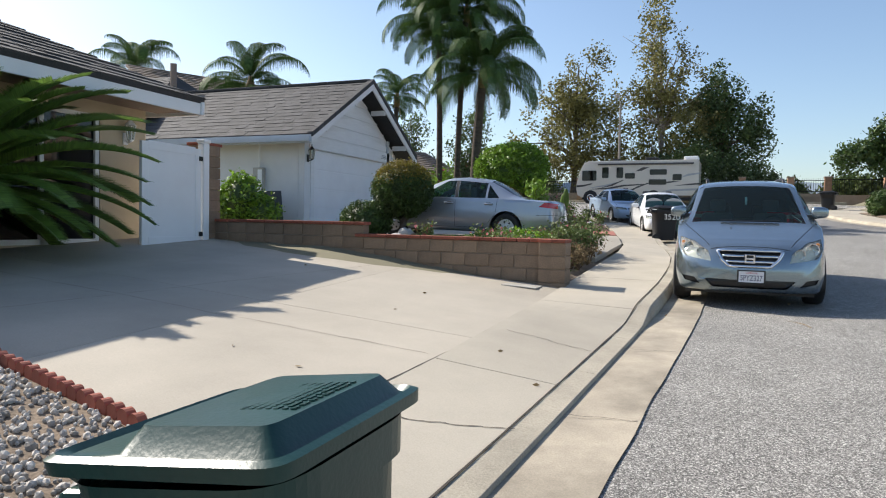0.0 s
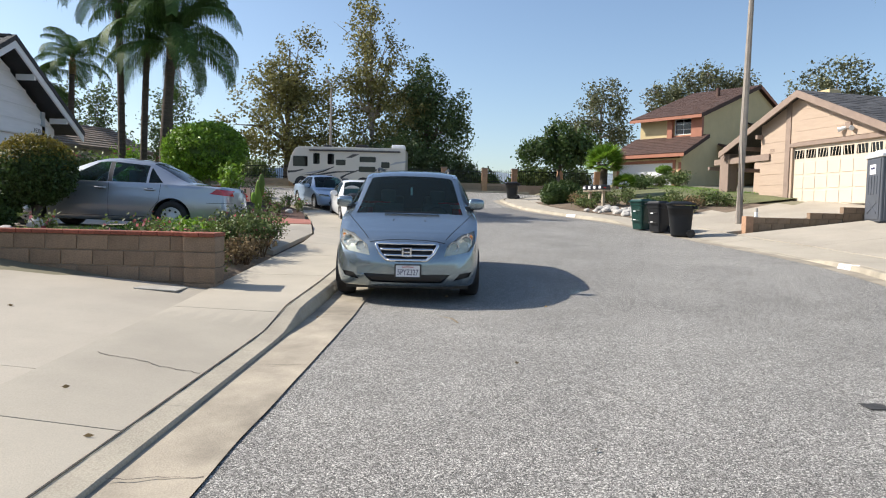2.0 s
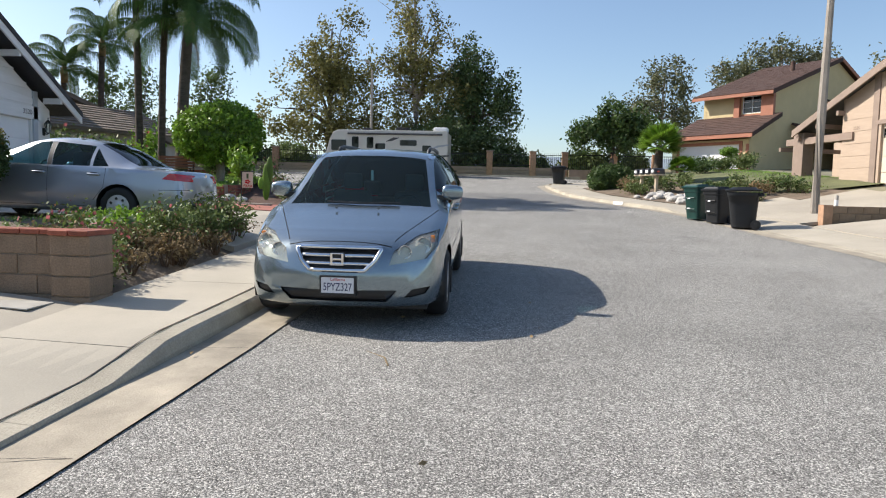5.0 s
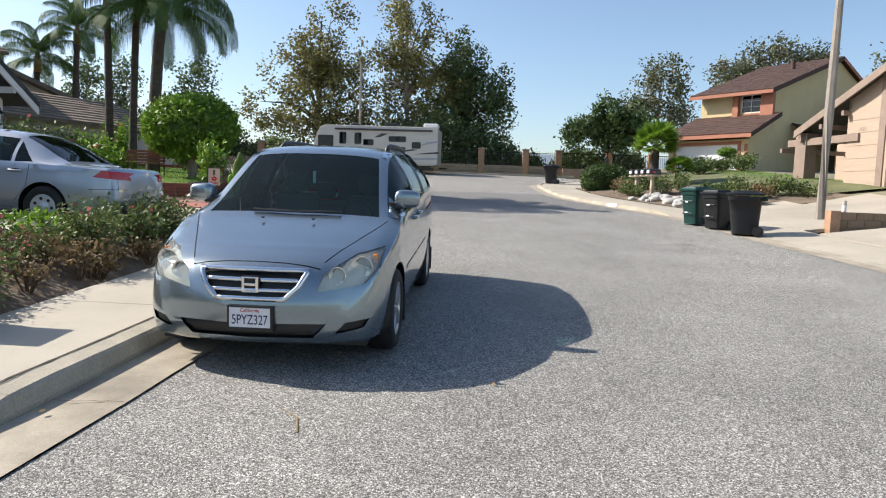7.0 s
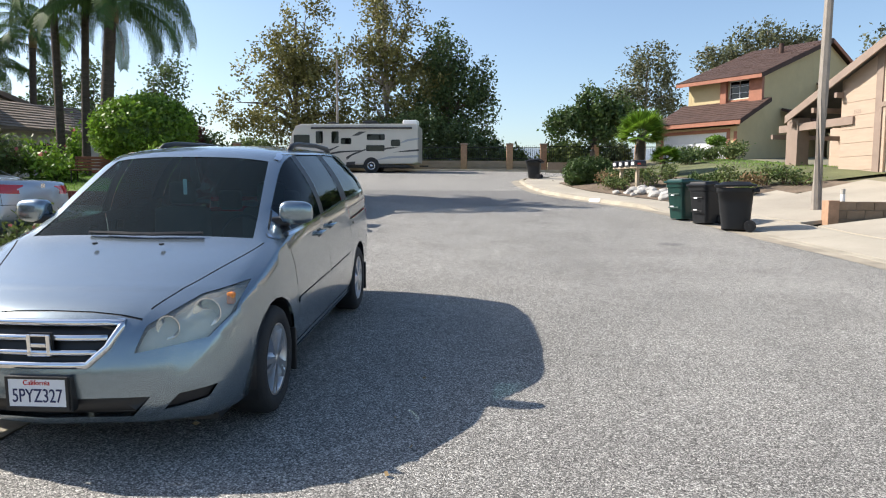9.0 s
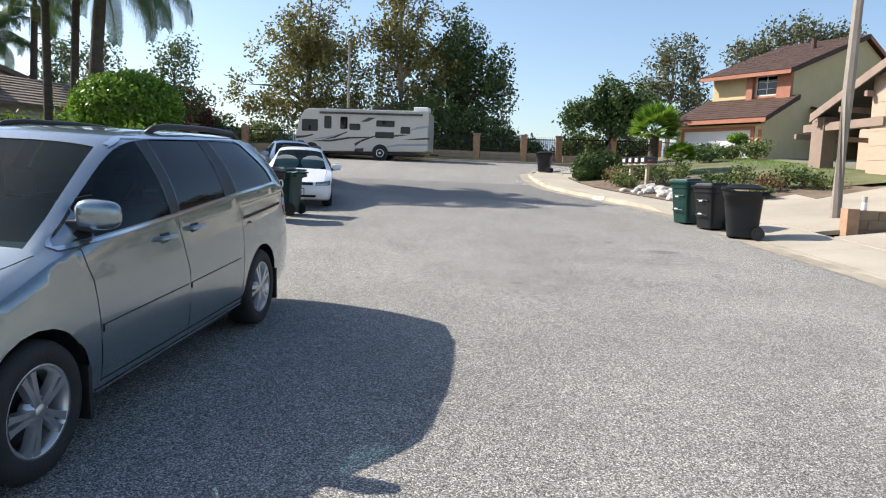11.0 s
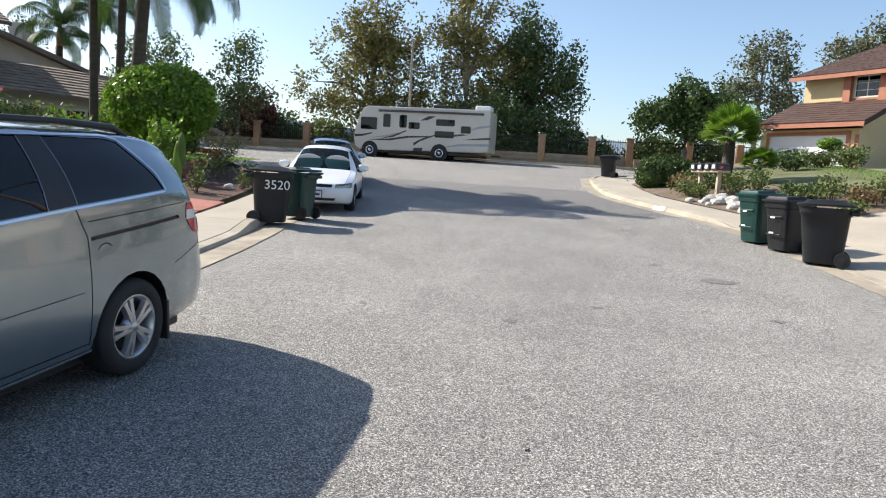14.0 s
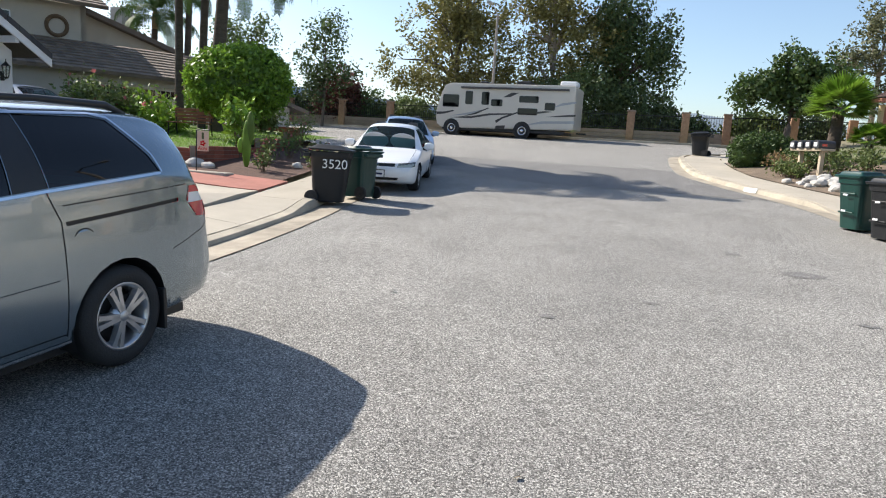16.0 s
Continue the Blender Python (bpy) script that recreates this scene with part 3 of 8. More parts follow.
# ---- houses ----
def slab_roof(name, parent, quad, thick, material, tile, label=""):
    """A roof plane from four corners (eave a, eave b, ridge b, ridge a), with courses of overlapping tiles."""
    a, b, c, d = (Vector(p) for p in quad)
    n = (b - a).cross(d - a).normalized()
    if n.z < 0:
        n = -n
    bm = bmesh.new()
    lo = [bm.verts.new(p - n * thick) for p in (a, b, c, d)]
    hi = [bm.verts.new(p) for p in (a, b, c, d)]
    bm.faces.new(lo)
    bm.faces.new(hi)
    for i in range(4):
        bm.faces.new((lo[i], lo[(i + 1) % 4], hi[(i + 1) % 4], hi[i]))
    bmesh.ops.recalc_face_normals(bm, faces=bm.faces)
    roof = part(name, bm, material, parent, label)
    if tile:
        wide, deep, thick_t, stagger = tile
        rise = max((d - a).length, (c - b).length)
        rows = int(rise / deep)
        vs, fs = [], []
        rnd = random.Random(len(name) + rows)
        for r in range(rows):
            s0, s1 = r / rows, min(1.0, (r + 1.25) / rows)
            p0, p1, q0, q1 = a.lerp(d, s0), b.lerp(c, s0), a.lerp(d, s1), b.lerp(c, s1)
            cols = max(1, int((p1 - p0).length / wide))
            off = 0.5 * (r % 2) * stagger
            for k in range(-1, cols + 1):
                u0, u1 = (k + off) / cols, (k + 1 + off) / cols - 0.008 / max(1.0, (p1 - p0).length)
                u0, u1 = max(0, u0), min(1, u1)
                if u1 - u0 < 0.004:
                    continue
                j = rnd.uniform(-0.006, 0.010)
                h = thick_t + j
                t0, t1, t2, t3 = p0.lerp(p1, u0) + n * h, p0.lerp(p1, u1) + n * h, q0.lerp(q1, u1) + n * 0.012, q0.lerp(q1, u0) + n * 0.012
                g0, g1 = p0.lerp(p1, u0), p0.lerp(p1, u1)
                i = len(vs)
                vs += [t0, t1, t2, t3, g0, g1]
                fs += [(i, i + 1, i + 2, i + 3), (i + 4, i + 5, i + 1, i), (i + 4, i, i + 3), (i + 5, i + 2, i + 1)]
        ob = new("roof_tiles", raw("roof_tiles", vs, fs, material))
        ob.parent = roof
        tagged(ob, kind="stuff")
    return roof


def wall(name, parent, poly, m, thick, material, holes=(), label=""):
    """A wall: an outline in its own plane (u along, v up), with rectangular holes, thick along the third axis of m."""
    bm = bmesh.new()
    us = sorted({p[0] for p in poly} | {h[0] for h in holes} | {h[2] for h in holes})
    vmin = min(p[1] for p in poly)

    def top(u):
        up = [(p[0], p[1]) for p in poly if p[1] > vmin + 1e-6]
        up.sort()
        return float(np.interp(u, [p[0] for p in up], [p[1] for p in up]))

    for u0, u1 in zip(us, us[1:]):
        if u1 - u0 < 1e-5:
            continue
        hs = sorted([(h[1], h[3]) for h in holes if h[0] <= u0 + 1e-6 and h[2] >= u1 - 1e-6])
        z = vmin
        for a, b in hs:
            if a - z > 1e-4:
                prism(bm, [(u0, z), (u1, z), (u1, a), (u0, a)], thick, m)
            z = b
        prism(bm, [(u0, z), (u1, z), (u1, top(u1)), (u0, top(u0))], thick, m)
    bmesh.ops.recalc_face_normals(bm, faces=bm.faces)
    return part(name, bm, material, parent, label)


def facing(x, y, z, deg):
    """Wall frame: u runs along the wall to the right of someone facing it, v up, depth goes inward. deg: heading of u."""
    c, s = math.cos(radians(deg)), math.sin(radians(deg))
    return Matrix(((c, 0, -s, x), (s, 0, c, y), (0, 1, 0, z), (0, 0, 0, 1)))


def window(parent, m, w, h, bars, frame_mat):
    """A window set into a hole whose lower left corner is at the origin of m; bars: (columns, rows)."""
    win = new("window")
    win.parent = parent
    b = bmesh.new()
    f = 0.05
    for q in ((0, 0, w, f), (0, h - f, w, h), (0, f, f, h - f), (w - f, f, w, h - f)):
        prism(b, [(q[0], q[1]), (q[2], q[1]), (q[2], q[3]), (q[0], q[3])], 0.06, m @ Matrix.Translation((0, 0, 0.02)))
    for i in range(1, bars[0]):
        u = w * i / bars[0]
        prism(b, [(u - .02, f), (u + .02, f), (u + .02, h - f), (u - .02, h - f)], 0.04, m @ Matrix.Translation((0, 0, 0.03)))
    for i in range(1, bars[1]):
        v = h * i / bars[1]
        prism(b, [(f, v - .012), (w - f, v - .012), (w - f, v + .012), (f, v + .012)], 0.03, m @ Matrix.Translation((0, 0, 0.035)))
    bmesh.ops.recalc_face_normals(b, faces=b.faces)
    part("window_frame", b, frame_mat, win)
    b = bmesh.new()
    prism(b, [(f, f), (w - f, f), (w - f, h - f), (f, h - f)], 0.006, m @ Matrix.Translation((0, 0, 0.055)))
    part("pane", b, GLASS_HOUSE, win)
    # near-black sheet that stands for the unlit room behind the pane
    b = bmesh.new()
    prism(b, [(0, 0), (w, 0), (w, h), (0, h)], 0.01, m @ Matrix.Translation((0, 0, 0.25)))
    part("blind", b, DARKROOM, win)
    return win


def board(parent, m, u0, v0, u1, v1, d, material, name="trim_board", label=""):
    b = bmesh.new()
    prism(b, [(u0, v0), (u1, v0), (u1, v1), (u0, v1)], d, m)
    bmesh.ops.recalc_face_normals(b, faces=b.faces)
    return part(name, b, material, parent, label)


def slant(parent, m, p, q, h, d, material, name="barge_board"):
    b = bmesh.new()
    prism(b, [(p[0], p[1] - h), (q[0], q[1] - h), q, p], d, m)
    bmesh.ops.recalc_face_normals(b, faces=b.faces)
    return part(name, b, material, parent)


def garage_door(parent, m, w, h, rows, cols, material, lights=False):
    """A sectional door: one panel object for each field."""
    door = new("garage_door")
    door.parent = parent
    board(door, m, 0, 0, w, h, 0.03, material, "door_leaf")
    for r in range(rows):
        v0, v1 = h * r / rows, h * (r + 1) / rows
        for c in range(cols):
            u0, u1 = w * c / cols, w * (c + 1) / cols
            b = bmesh.new()
            g = 0.012 if cols == 1 else 0.05
            q = m @ Matrix.Translation((0, 0, -0.016))
            if lights and r == rows - 1:
                prism(b, [(u0 + .06, v0 + .10), (u1 - .06, v0 + .10), (u1 - .06, v1 - .12), (u0 + .06, v1 - .12)], 0.012, q)
                bmesh.ops.recalc_face_normals(b, faces=b.faces)
                part("door_light", b, GLASS_HOUSE, door)
                b = bmesh.new()
                for k in range(1, 4):
                    uu = u0 + (u1 - u0) * k / 4
                    prism(b, [(uu - .012, v0 + .10), (uu + .012, v0 + .10), (uu + .012 + (.05 if c < cols / 2 else -.05), v1 - .12), (uu - .012 + (.05 if c < cols / 2 else -.05), v1 - .12)], 0.012, q @ Matrix.Translation((0, 0, -.006)))
                bmesh.ops.recalc_face_normals(b, faces=b.faces)
                part("light_bar", b, material, door)
                continue
            prism(b, [(u0 + g, v0 + g * .8), (u1 - g, v0 + g * .8), (u1 - g, v1 - g * .8), (u0 + g, v1 - g * .8)], 0.016, q)
            bmesh.ops.recalc_face_normals(b, faces=b.faces)
            bmesh.ops.bevel(b, geom=b.edges[:], offset=0.006, segments=1, affect="EDGES")
            part("panel", b, material, door)
    return door


def lantern(parent, m, material, big=1.0):
    """A carriage lantern on a wall bracket; the wall is at v depth 0."""
    l = new("wall_lantern")
    l.parent = parent
    l.matrix_local = m @ Matrix.Diagonal((big, big, big, 1))
    part("back_plate", bx(-.05, -.02, -.08, .05, 0, .12, .008), material, l)
    b = bmesh.new()
    sweep(b, [(0, -.01, 0), (0, -.08, -.05), (0, -.13, -.03)], .012, 6)
    part("bracket", b, material, l)
    part("glass_body", rod((0, -.13, 0), (0, -.13, .24), .055, .085, 6), GLASS_LAMP, l)
    b = bmesh.new()
    for k in range(6):
        a = math.pi / 3 * k
        cyl(b, (.055 * math.cos(a), -.13 + .055 * math.sin(a), 0), (.085 * math.cos(a), -.13 + .085 * math.sin(a), .24), .008, n=5)
    cyl(b, (0, -.13, .24), (0, -.13, .33), .10, .02, 6)
    cyl(b, (0, -.13, .33), (0, -.13, .39), .012, .012, 6)
    cyl(b, (0, -.13, -.03), (0, -.13, .0), .03, .06, 6)
    part("cage", b, material, l)
    return l


def siding(parent, m, u0, u1, v0, v1, roof_v, rise, material):
    """Horizontal boards, cut under a sloping roof line roof_v(u)."""
    v = v0
    while v < v1 - 0.03:
        t = min(v + rise, v1)
        us = [u0 + (u1 - u0) * i / 24 for i in range(25)]
        ok = [u for u in us if roof_v(u) > v + 0.02]
        if len(ok) >= 2:
            a, b = min(ok), max(ok)
            bm = bmesh.new()
            prism(bm, [(a, v + .008), (b, v + .008), (b, min(t, roof_v(b))), ((a + b) / 2, min(t, roof_v((a + b) / 2))), (a, min(t, roof_v(a)))], 0.022, m @ Matrix.Translation((0, 0, -0.022)))
            bmesh.ops.recalc_face_normals(bm, faces=bm.faces)
            part("siding_board", bm, material, parent)
        v = t


ROOT3 = Matrix.Identity(4)
SWAP = Matrix(((1, 0, 0, 0), (0, 0, 1, 0), (0, 1, 0, 0), (0, 0, 0, 1)))
# --- the white house, number 3520 ---
h = thing("house", ROOT3, "white stucco house with grey tile roof and white garage door", "house", "houses of the street")
FZ, GX = 1.36, -11.2
fm = facing(GX, 16.6, FZ, 90)
gab = lambda u: 2.66 + 0.62 * min(u + .02, 6.02 - u)
DU0, DU1, DH = 0.50, 5.20, 2.30
wall("wall_garage_front", h, [(0, -.6), (6, -.6), (6, 2.64), (3, 4.50), (0, 2.64)], fm, 0.2, STUCCO_WHITE, [(DU0, -.6, DU1, DH)])
garage_door(h, fm @ Matrix.Translation((DU0, 0, 0.09)), DU1 - DU0, DH, 4, 1, DOOR_WHITE)
siding(h, fm, 0.0, 6.0, 2.72, 4.6, gab, 0.42, SIDING_WHITE)
board(h, fm @ Matrix.Translation((0, 0, -.05)), .22, DH + .02, 5.55, DH + .36, .05, SIDING_WHITE, "header_board")
board(h, fm @ Matrix.Translation((0, 0, -.05)), 5.24, -.2, 5.42, 3.1, .05, TRIM_BLUE)
board(h, fm @ Matrix.Translation((0, 0, -.03)), .30, -.2, .48, DH + .02, .03, SIDING_WHITE)
words("3520", 0.19, INK_BLACK, h, fm @ Matrix.Translation((4.98, DH + .19, -.054)) @ Matrix.Diagonal((1, 1, -1, 1)), "house_number")
lantern(h, fm @ Matrix.Translation((.16, 1.98, -.0)) @ SWAP, BLACK_METAL, 1.1)
lantern(h, fm @ Matrix.Translation((5.72, 1.98, -.0)) @ SWAP, BLACK_METAL, 1.1)
sm = facing(-27, 16.6, FZ, 0)
wall("wall_side", h, [(0, -.6), (15.59, -.6), (15.59, 2.62), (0, 2.62)], sm, 0.2, STUCCO_WHITE, [(8.95, 1.75, 9.45, 2.50)])
for i in range(6):
    board(h, sm @ Matrix.Translation((0, 0, .05)), 8.95, 1.77 + i * .12, 9.45, 1.83 + i * .12, .02, TRIM_BROWN, "vent_slat")
bk = facing(GX - .21, 22.6, FZ, 180)
wall("wall_back", h, [(0, -.6), (15.38, -.6), (15.38, 2.62), (0, 2.62)], bk, 0.2, STUCCO_WHITE)
wall("wall_rear_gable", h, [(0, -.6), (6, -.6), (6, 2.62), (3, 4.45), (0, 2.62)], facing(-27, 22.6, FZ, -90), 0.2, STUCCO_WHITE)
RX, EZ, PZ = -10.6, 3.98, 6.14
slab_roof("roof_near", h, [(-27.5, 16.0, EZ - .02), (RX, 16.0, EZ - .02), (RX, 19.6, PZ), (-27.5, 19.6, PZ)], .06, TILE_GREY, (.33, .27, .022, 1))
slab_roof("roof_far", h, [(RX, 23.2, EZ - .02), (-27.5, 23.2, EZ - .02), (-27.5, 19.6, PZ), (RX, 19.6, PZ)], .06, TILE_GREY, (.33, .27, .022, 1))
rm = facing(RX, 16.0, 0, 90)
slant(h, rm @ Matrix.Translation((0, 0, -.03)), (0, EZ - .08), (3.6, PZ - .08), .20, .05, SIDING_WHITE)
slant(h, rm @ Matrix.Translation((0, 0, -.03)), (3.6, PZ - .08), (7.2, EZ - .08), .20, .05, SIDING_WHITE)
for p, q in (((0, EZ), (3.6, PZ + .02)), ((3.6, PZ + .02), (7.2, EZ))):
    for k in range(12):
        a, b = k / 12, (k + .96) / 12
        board_m = rm @ Matrix.Translation((0, 0, -.06))
        x0, z0, x1, z1 = p[0] + (q[0] - p[0]) * a, p[1] + (q[1] - p[1]) * a, p[0] + (q[0] - p[0]) * b, p[1] + (q[1] - p[1]) * b
        bm = bmesh.new()
        prism(bm, [(x0, z0 - .09), (x1, z1 - .09), (x1, z1 + .05), (x0, z0 + .05)], .18, board_m)
        bmesh.ops.recalc_face_normals(bm, faces=bm.faces)
        part("edge_tile", bm, TILE_GREY, h)
board(h, facing(-27.5, 15.98, 0, 0), 0, EZ - .26, 16.9, EZ - .03, .05, TRIM_BLUE, "fascia")
board(h, facing(-12.0, 15.9, 0, 0), -3.2, EZ - .22, 1.4, EZ - .12, .09, TRIM_BLUE, "gutter", "grey-blue rain gutter")
RIDGE = mesh_of(bx(-.395, -.1, -.02, -.005, .1, .07, .02), "ridge_tile")
RIDGE.materials.append(TILE_GREY)
for k in range(42):
    ob = new("ridge_tile", RIDGE)
    ob.parent = h
    ob.matrix_local = pose(RX - .05 - k * .4, 19.6, PZ)
for zz, yy in ((.6, 16.9), (1.6, 18.6), (2.6, 20.6), (3.3, 22.3)):
    part("purlin_end", bx(RX - .55, yy - .05, np.interp(yy, (16, 19.6, 23.2), (EZ, PZ, EZ)) - .36, RX - .03, yy + .05, np.interp(yy, (16, 19.6, 23.2), (EZ, PZ, EZ)) - .20), SIDING_WHITE, h)
# higher cross roof behind
slab_roof("roof_upper", h, [(-30, 16.6, 5.0), (-17.6, 16.6, 5.0), (-19.6, 20.4, 7.0), (-30, 20.4, 7.0)], .06, TILE_GREY, (.33, .27, .022, 1))
slab_roof("roof_upper_end", h, [(-17.6, 16.6, 5.0), (-17.6, 24.2, 5.0), (-19.6, 20.4, 7.0), (-19.6, 20.4, 7.0)], .06, TILE_GREY, None)
part("vent_pipe", rod((-18.9, 19.5, 6.4), (-18.9, 19.5, 7.25), .12), TRIM_BROWN, h)
# electric meter, leaning panel
mb = thing("meter_box", pose(-12.9, 16.58, FZ), "weathered electric meter box on the white wall", "meter box")
part("cabinet", bx(-.02, -.14, .42, .34, 0, 1.72, .02), METER_GREY, mb)
part("cover", bx(.0, -.155, .45, .15, -.13, 1.10, .008), VINYL, mb)
part("side_cover", bx(.17, -.155, .45, .32, -.13, 1.66, .008), VINYL, mb)
part("meter", rod((.07, -.13, 1.38), (.07, -.28, 1.38), .11, n=24), GLASS_LAMP, mb, "round glass meter")
part("conduit", rod((.16, -.06, 1.7), (.16, -.06, 2.6), .025), VINYL, mb)
lp = thing("leaning_panel", pose(-12.45, 16.25, FZ, 8, 0, 0), "dark slate-blue board leaning against the wall", "board")
part("sheet", bx(0, 0, -.1, .78, .03, 1.02, .006), surf("slate_board", (.035, .05, .075), .6, .1, 2, 50, .05), lp)

# --- the tan house beside the near drive ---
h = thing("house", ROOT3, "tan stucco house with dark tile hip roof and white gate", "house", "houses of the street")
TZ = 1.14
tm = facing(-9.4, -6.0, TZ, 90)
wall("wall_front", h, [(0, -.7), (14.9, -.7), (14.9, 2.42), (0, 2.42)], tm, .2, STUCCO_TAN, [(12.0, -.05, 13.95, 2.05), (3, -.6, 8, 2.15)])
garage_door(h, tm @ Matrix.Translation((3, 0, .09)), 5, 2.15, 4, 4, DOOR_CREAM)
dw = new("sliding_door")
dw.parent = h
for q in ((12.0, -.05, 12.07, 2.05), (13.88, -.05, 13.95, 2.05), (12.9, -.05, 12.97, 2.05), (12.07, 1.98, 13.88, 2.05), (12.07, -.05, 13.88, .03)):
    board(dw, tm @ Matrix.Translation((0, 0, .02)), *q, .08, VINYL, "door_frame")
board(dw, tm @ Matrix.Translation((0, 0, .07)), 12.07, .03, 13.88, 1.98, .01, GLASS_HOUSE, "pane")
board(dw, tm @ Matrix.Translation((0, 0, .26)), 11.9, -.1, 14.1, 2.2, .02, DARKROOM, "dark_room_behind")
wall("wall_corner", h, [(0, -.7), (8, -.7), (8, 2.36), (0, 2.36)], facing(-9.61, 8.9, TZ, 180), .2, STUCCO_TAN)
slab_roof("roof_front", h, [(-8.4, -7, 3.60), (-8.4, 9.25, 3.60), (-12.7, 4.95, 5.50), (-12.7, -3, 5.50)], .07, TILE_GREY, (.36, .34, .035, 1))
slab_roof("roof_end", h, [(-8.4, 9.25, 3.60), (-17, 9.25, 3.60), (-12.7, 4.95, 5.50), (-12.7, 4.95, 5.50)], .07, TILE_GREY, (.36, .34, .035, 1))
board(h, facing(-8.43, -7, 0, 90), 0, 3.34, 16.22, 3.56, .05, VINYL, "fascia")
board(h, facing(-8.38, 9.22, 0, 180), 0, 3.34, 8.6, 3.56, .05, VINYL, "fascia")
part("soffit", bx(-9.4, -7, 3.40, -8.44, 9.18, 3.43), TRIM_BROWN, h)
lantern(h, tm @ Matrix.Translation((14.45, 1.70, 0)) @ SWAP, VINYL, 1.0)
gt = thing("gate", pose(-8.55, 7.55, land_z(-8.55, 8.4) - .06, 0, 0, 90), "white vinyl gate with black hinges", "gate")
part("panel", bx(.56, -.02, .06, 1.70, .02, 1.66, .004), VINYL, gt)
for q in ((.42, -.03, .02, .56, .03, 1.72), (.56, -.03, .02, 1.62, .03, .18), (.56, -.03, 1.60, 1.62, .03, 1.74), (1.62, -.03, .02, 1.76, .03, 1.72)):
    part("rail", bx(*q, .006), VINYL, gt)
part("post", bx(1.78, -.07, -.1, 1.92, .07, 1.84, .006), VINYL, gt)
part("post_cap", bx(1.76, -.09, 1.84, 1.94, .09, 1.90, .012), VINYL, gt)
for z in (.22, 1.55):
    part("hinge", bx(1.70, -.05, z - .04, 1.79, -.03, z + .04, .004), BLACK_METAL, gt)

# --- the beige house with the big gable ---
h = thing("house", ROOT3, "beige sided house with dark grey shingle gable roof", "house", "houses of the street")
BX_, BZ = 15.3, 2.40
bmf = facing(BX_, 36.8, BZ, -90)
B0 = 36.2


def bu(y):
    return B0 - y


gabB = lambda u: 4.10 - 0.42 * abs(u - bu(28.1))
wall("wall_gable", h, [(bu(30.4), -.8), (bu(23.65), -.8), (bu(23.65), gabB(bu(23.65))), (bu(28.1), 4.1), (bu(30.4), gabB(bu(30.4)))], bmf, .2, SIDING_BEIGE, [(bu(28.6), -.8, bu(23.9), 2.14)])
siding(h, bmf, bu(28.4), bu(23.65), 2.32, 4.0, gabB, .40, SIDING_BEIGE)
for k in range(8):
    board(h, bmf @ Matrix.Translation((0, 0, -.022)), bu(30.38), -.5 + k * .42, bu(28.98), -.5 + k * .42 + .408, .022, SIDING_BEIGE, "siding_board")
garage_door(h, bmf @ Matrix.Translation((bu(28.6), 0, .09)), 4.70, 2.14, 4, 8, DOOR_CREAM, True)
for q in ((bu(28.98), -.5, bu(28.72), 3.9), (bu(28.72), 2.16, bu(23.68), 2.30), (bu(23.88), -.5, bu(23.66), 2.3)):
    board(h, bmf @ Matrix.Translation((0, 0, -.04)), *q, .04, TRIM_BROWN)
wall("wall_porch", h, [(bu(34.0), -.8), (bu(30.4), -.8), (bu(30.4), 2.9), (bu(34.0), 2.0)], bmf @ Matrix.Translation((0, 0, 2.6)), .2, SIDING_BEIGE, [(bu(33.2), 0.6, bu(32.2), 1.5)])
wall("wall_porch_side", h, [(0, -.8), (2.6, -.8), (2.6, 3.3), (0, 3.3)], facing(BX_ + 2.6, 31.02, BZ, 180), .12, SIDING_BEIGE)
wall("wall_right", h, [(0, -.8), (14, -.8), (14, 1.75), (0, 1.75)], facing(BX_ + .21, 24.25, BZ, 0), .2, STUCCO_GREY)
part("porch_post", bx(15.15, 32.9, 1.6, 15.65, 33.5, BZ + 2.2, .02), TRIM_BROWN, h)
part("porch_beam", bx(15.2, 30.4, BZ + 1.75, 15.5, 34.0, BZ + 2.0), TRIM_BROWN, h)
for k in range(4):
    part("porch_rafter", bx(15.0, 30.9 + k * 1.05, BZ + 2.62 - k * .36, 18.2, 31.02 + k * 1.05, BZ + 2.78 - k * .36), TRIM_BROWN, h)
rz, re = BZ + 4.22, BZ + 4.22 - .42 * 5.3
rl = BZ + 4.22 - .42 * 4.6
slab_roof("roof_right", h, [(14.95, 23.4, re), (34, 23.4, re), (34, 28.7, rz), (14.95, 28.7, rz)], .08, SHINGLE_GREY, (.45, .28, .02, 1))
slab_roof("roof_left", h, [(34, 33.3, rl), (14.95, 33.3, rl), (14.95, 28.7, rz), (34, 28.7, rz)], .08, SHINGLE_GREY, None)
rmB = facing(14.95, 36.1, 0, -90)
slant(h, rmB @ Matrix.Translation((0, 0, -.05)), (2.8, rl), (7.4, rz), .26, .06, TRIM_BROWN)
slant(h, rmB @ Matrix.Translation((0, 0, -.05)), (7.4, rz), (12.7, re), .26, .06, TRIM_BROWN)
part("chimney", bx(17.6, 29.9, rz - .9, 18.2, 30.6, rz + .42, .02), STUCCO_YELLOW, h)
part("vent_pipe", rod((23.5, 23.6, re + .6), (23.5, 23.6, re + 1.7), .16), TRIM_RUST, h)
words("3525", 0.16, TRIM_BROWN, h, bmf @ Matrix.Translation((bu(29.7), 2.12, -.026)) @ Matrix.Diagonal((1, 1, -1, 1)), "house_number")
fl = new("flood_light")
fl.parent = h
part("lamp_head", rod((15.25, 26.6, BZ + 2.62), (15.10, 26.8, BZ + 2.55), .05, .09), VINYL, fl)
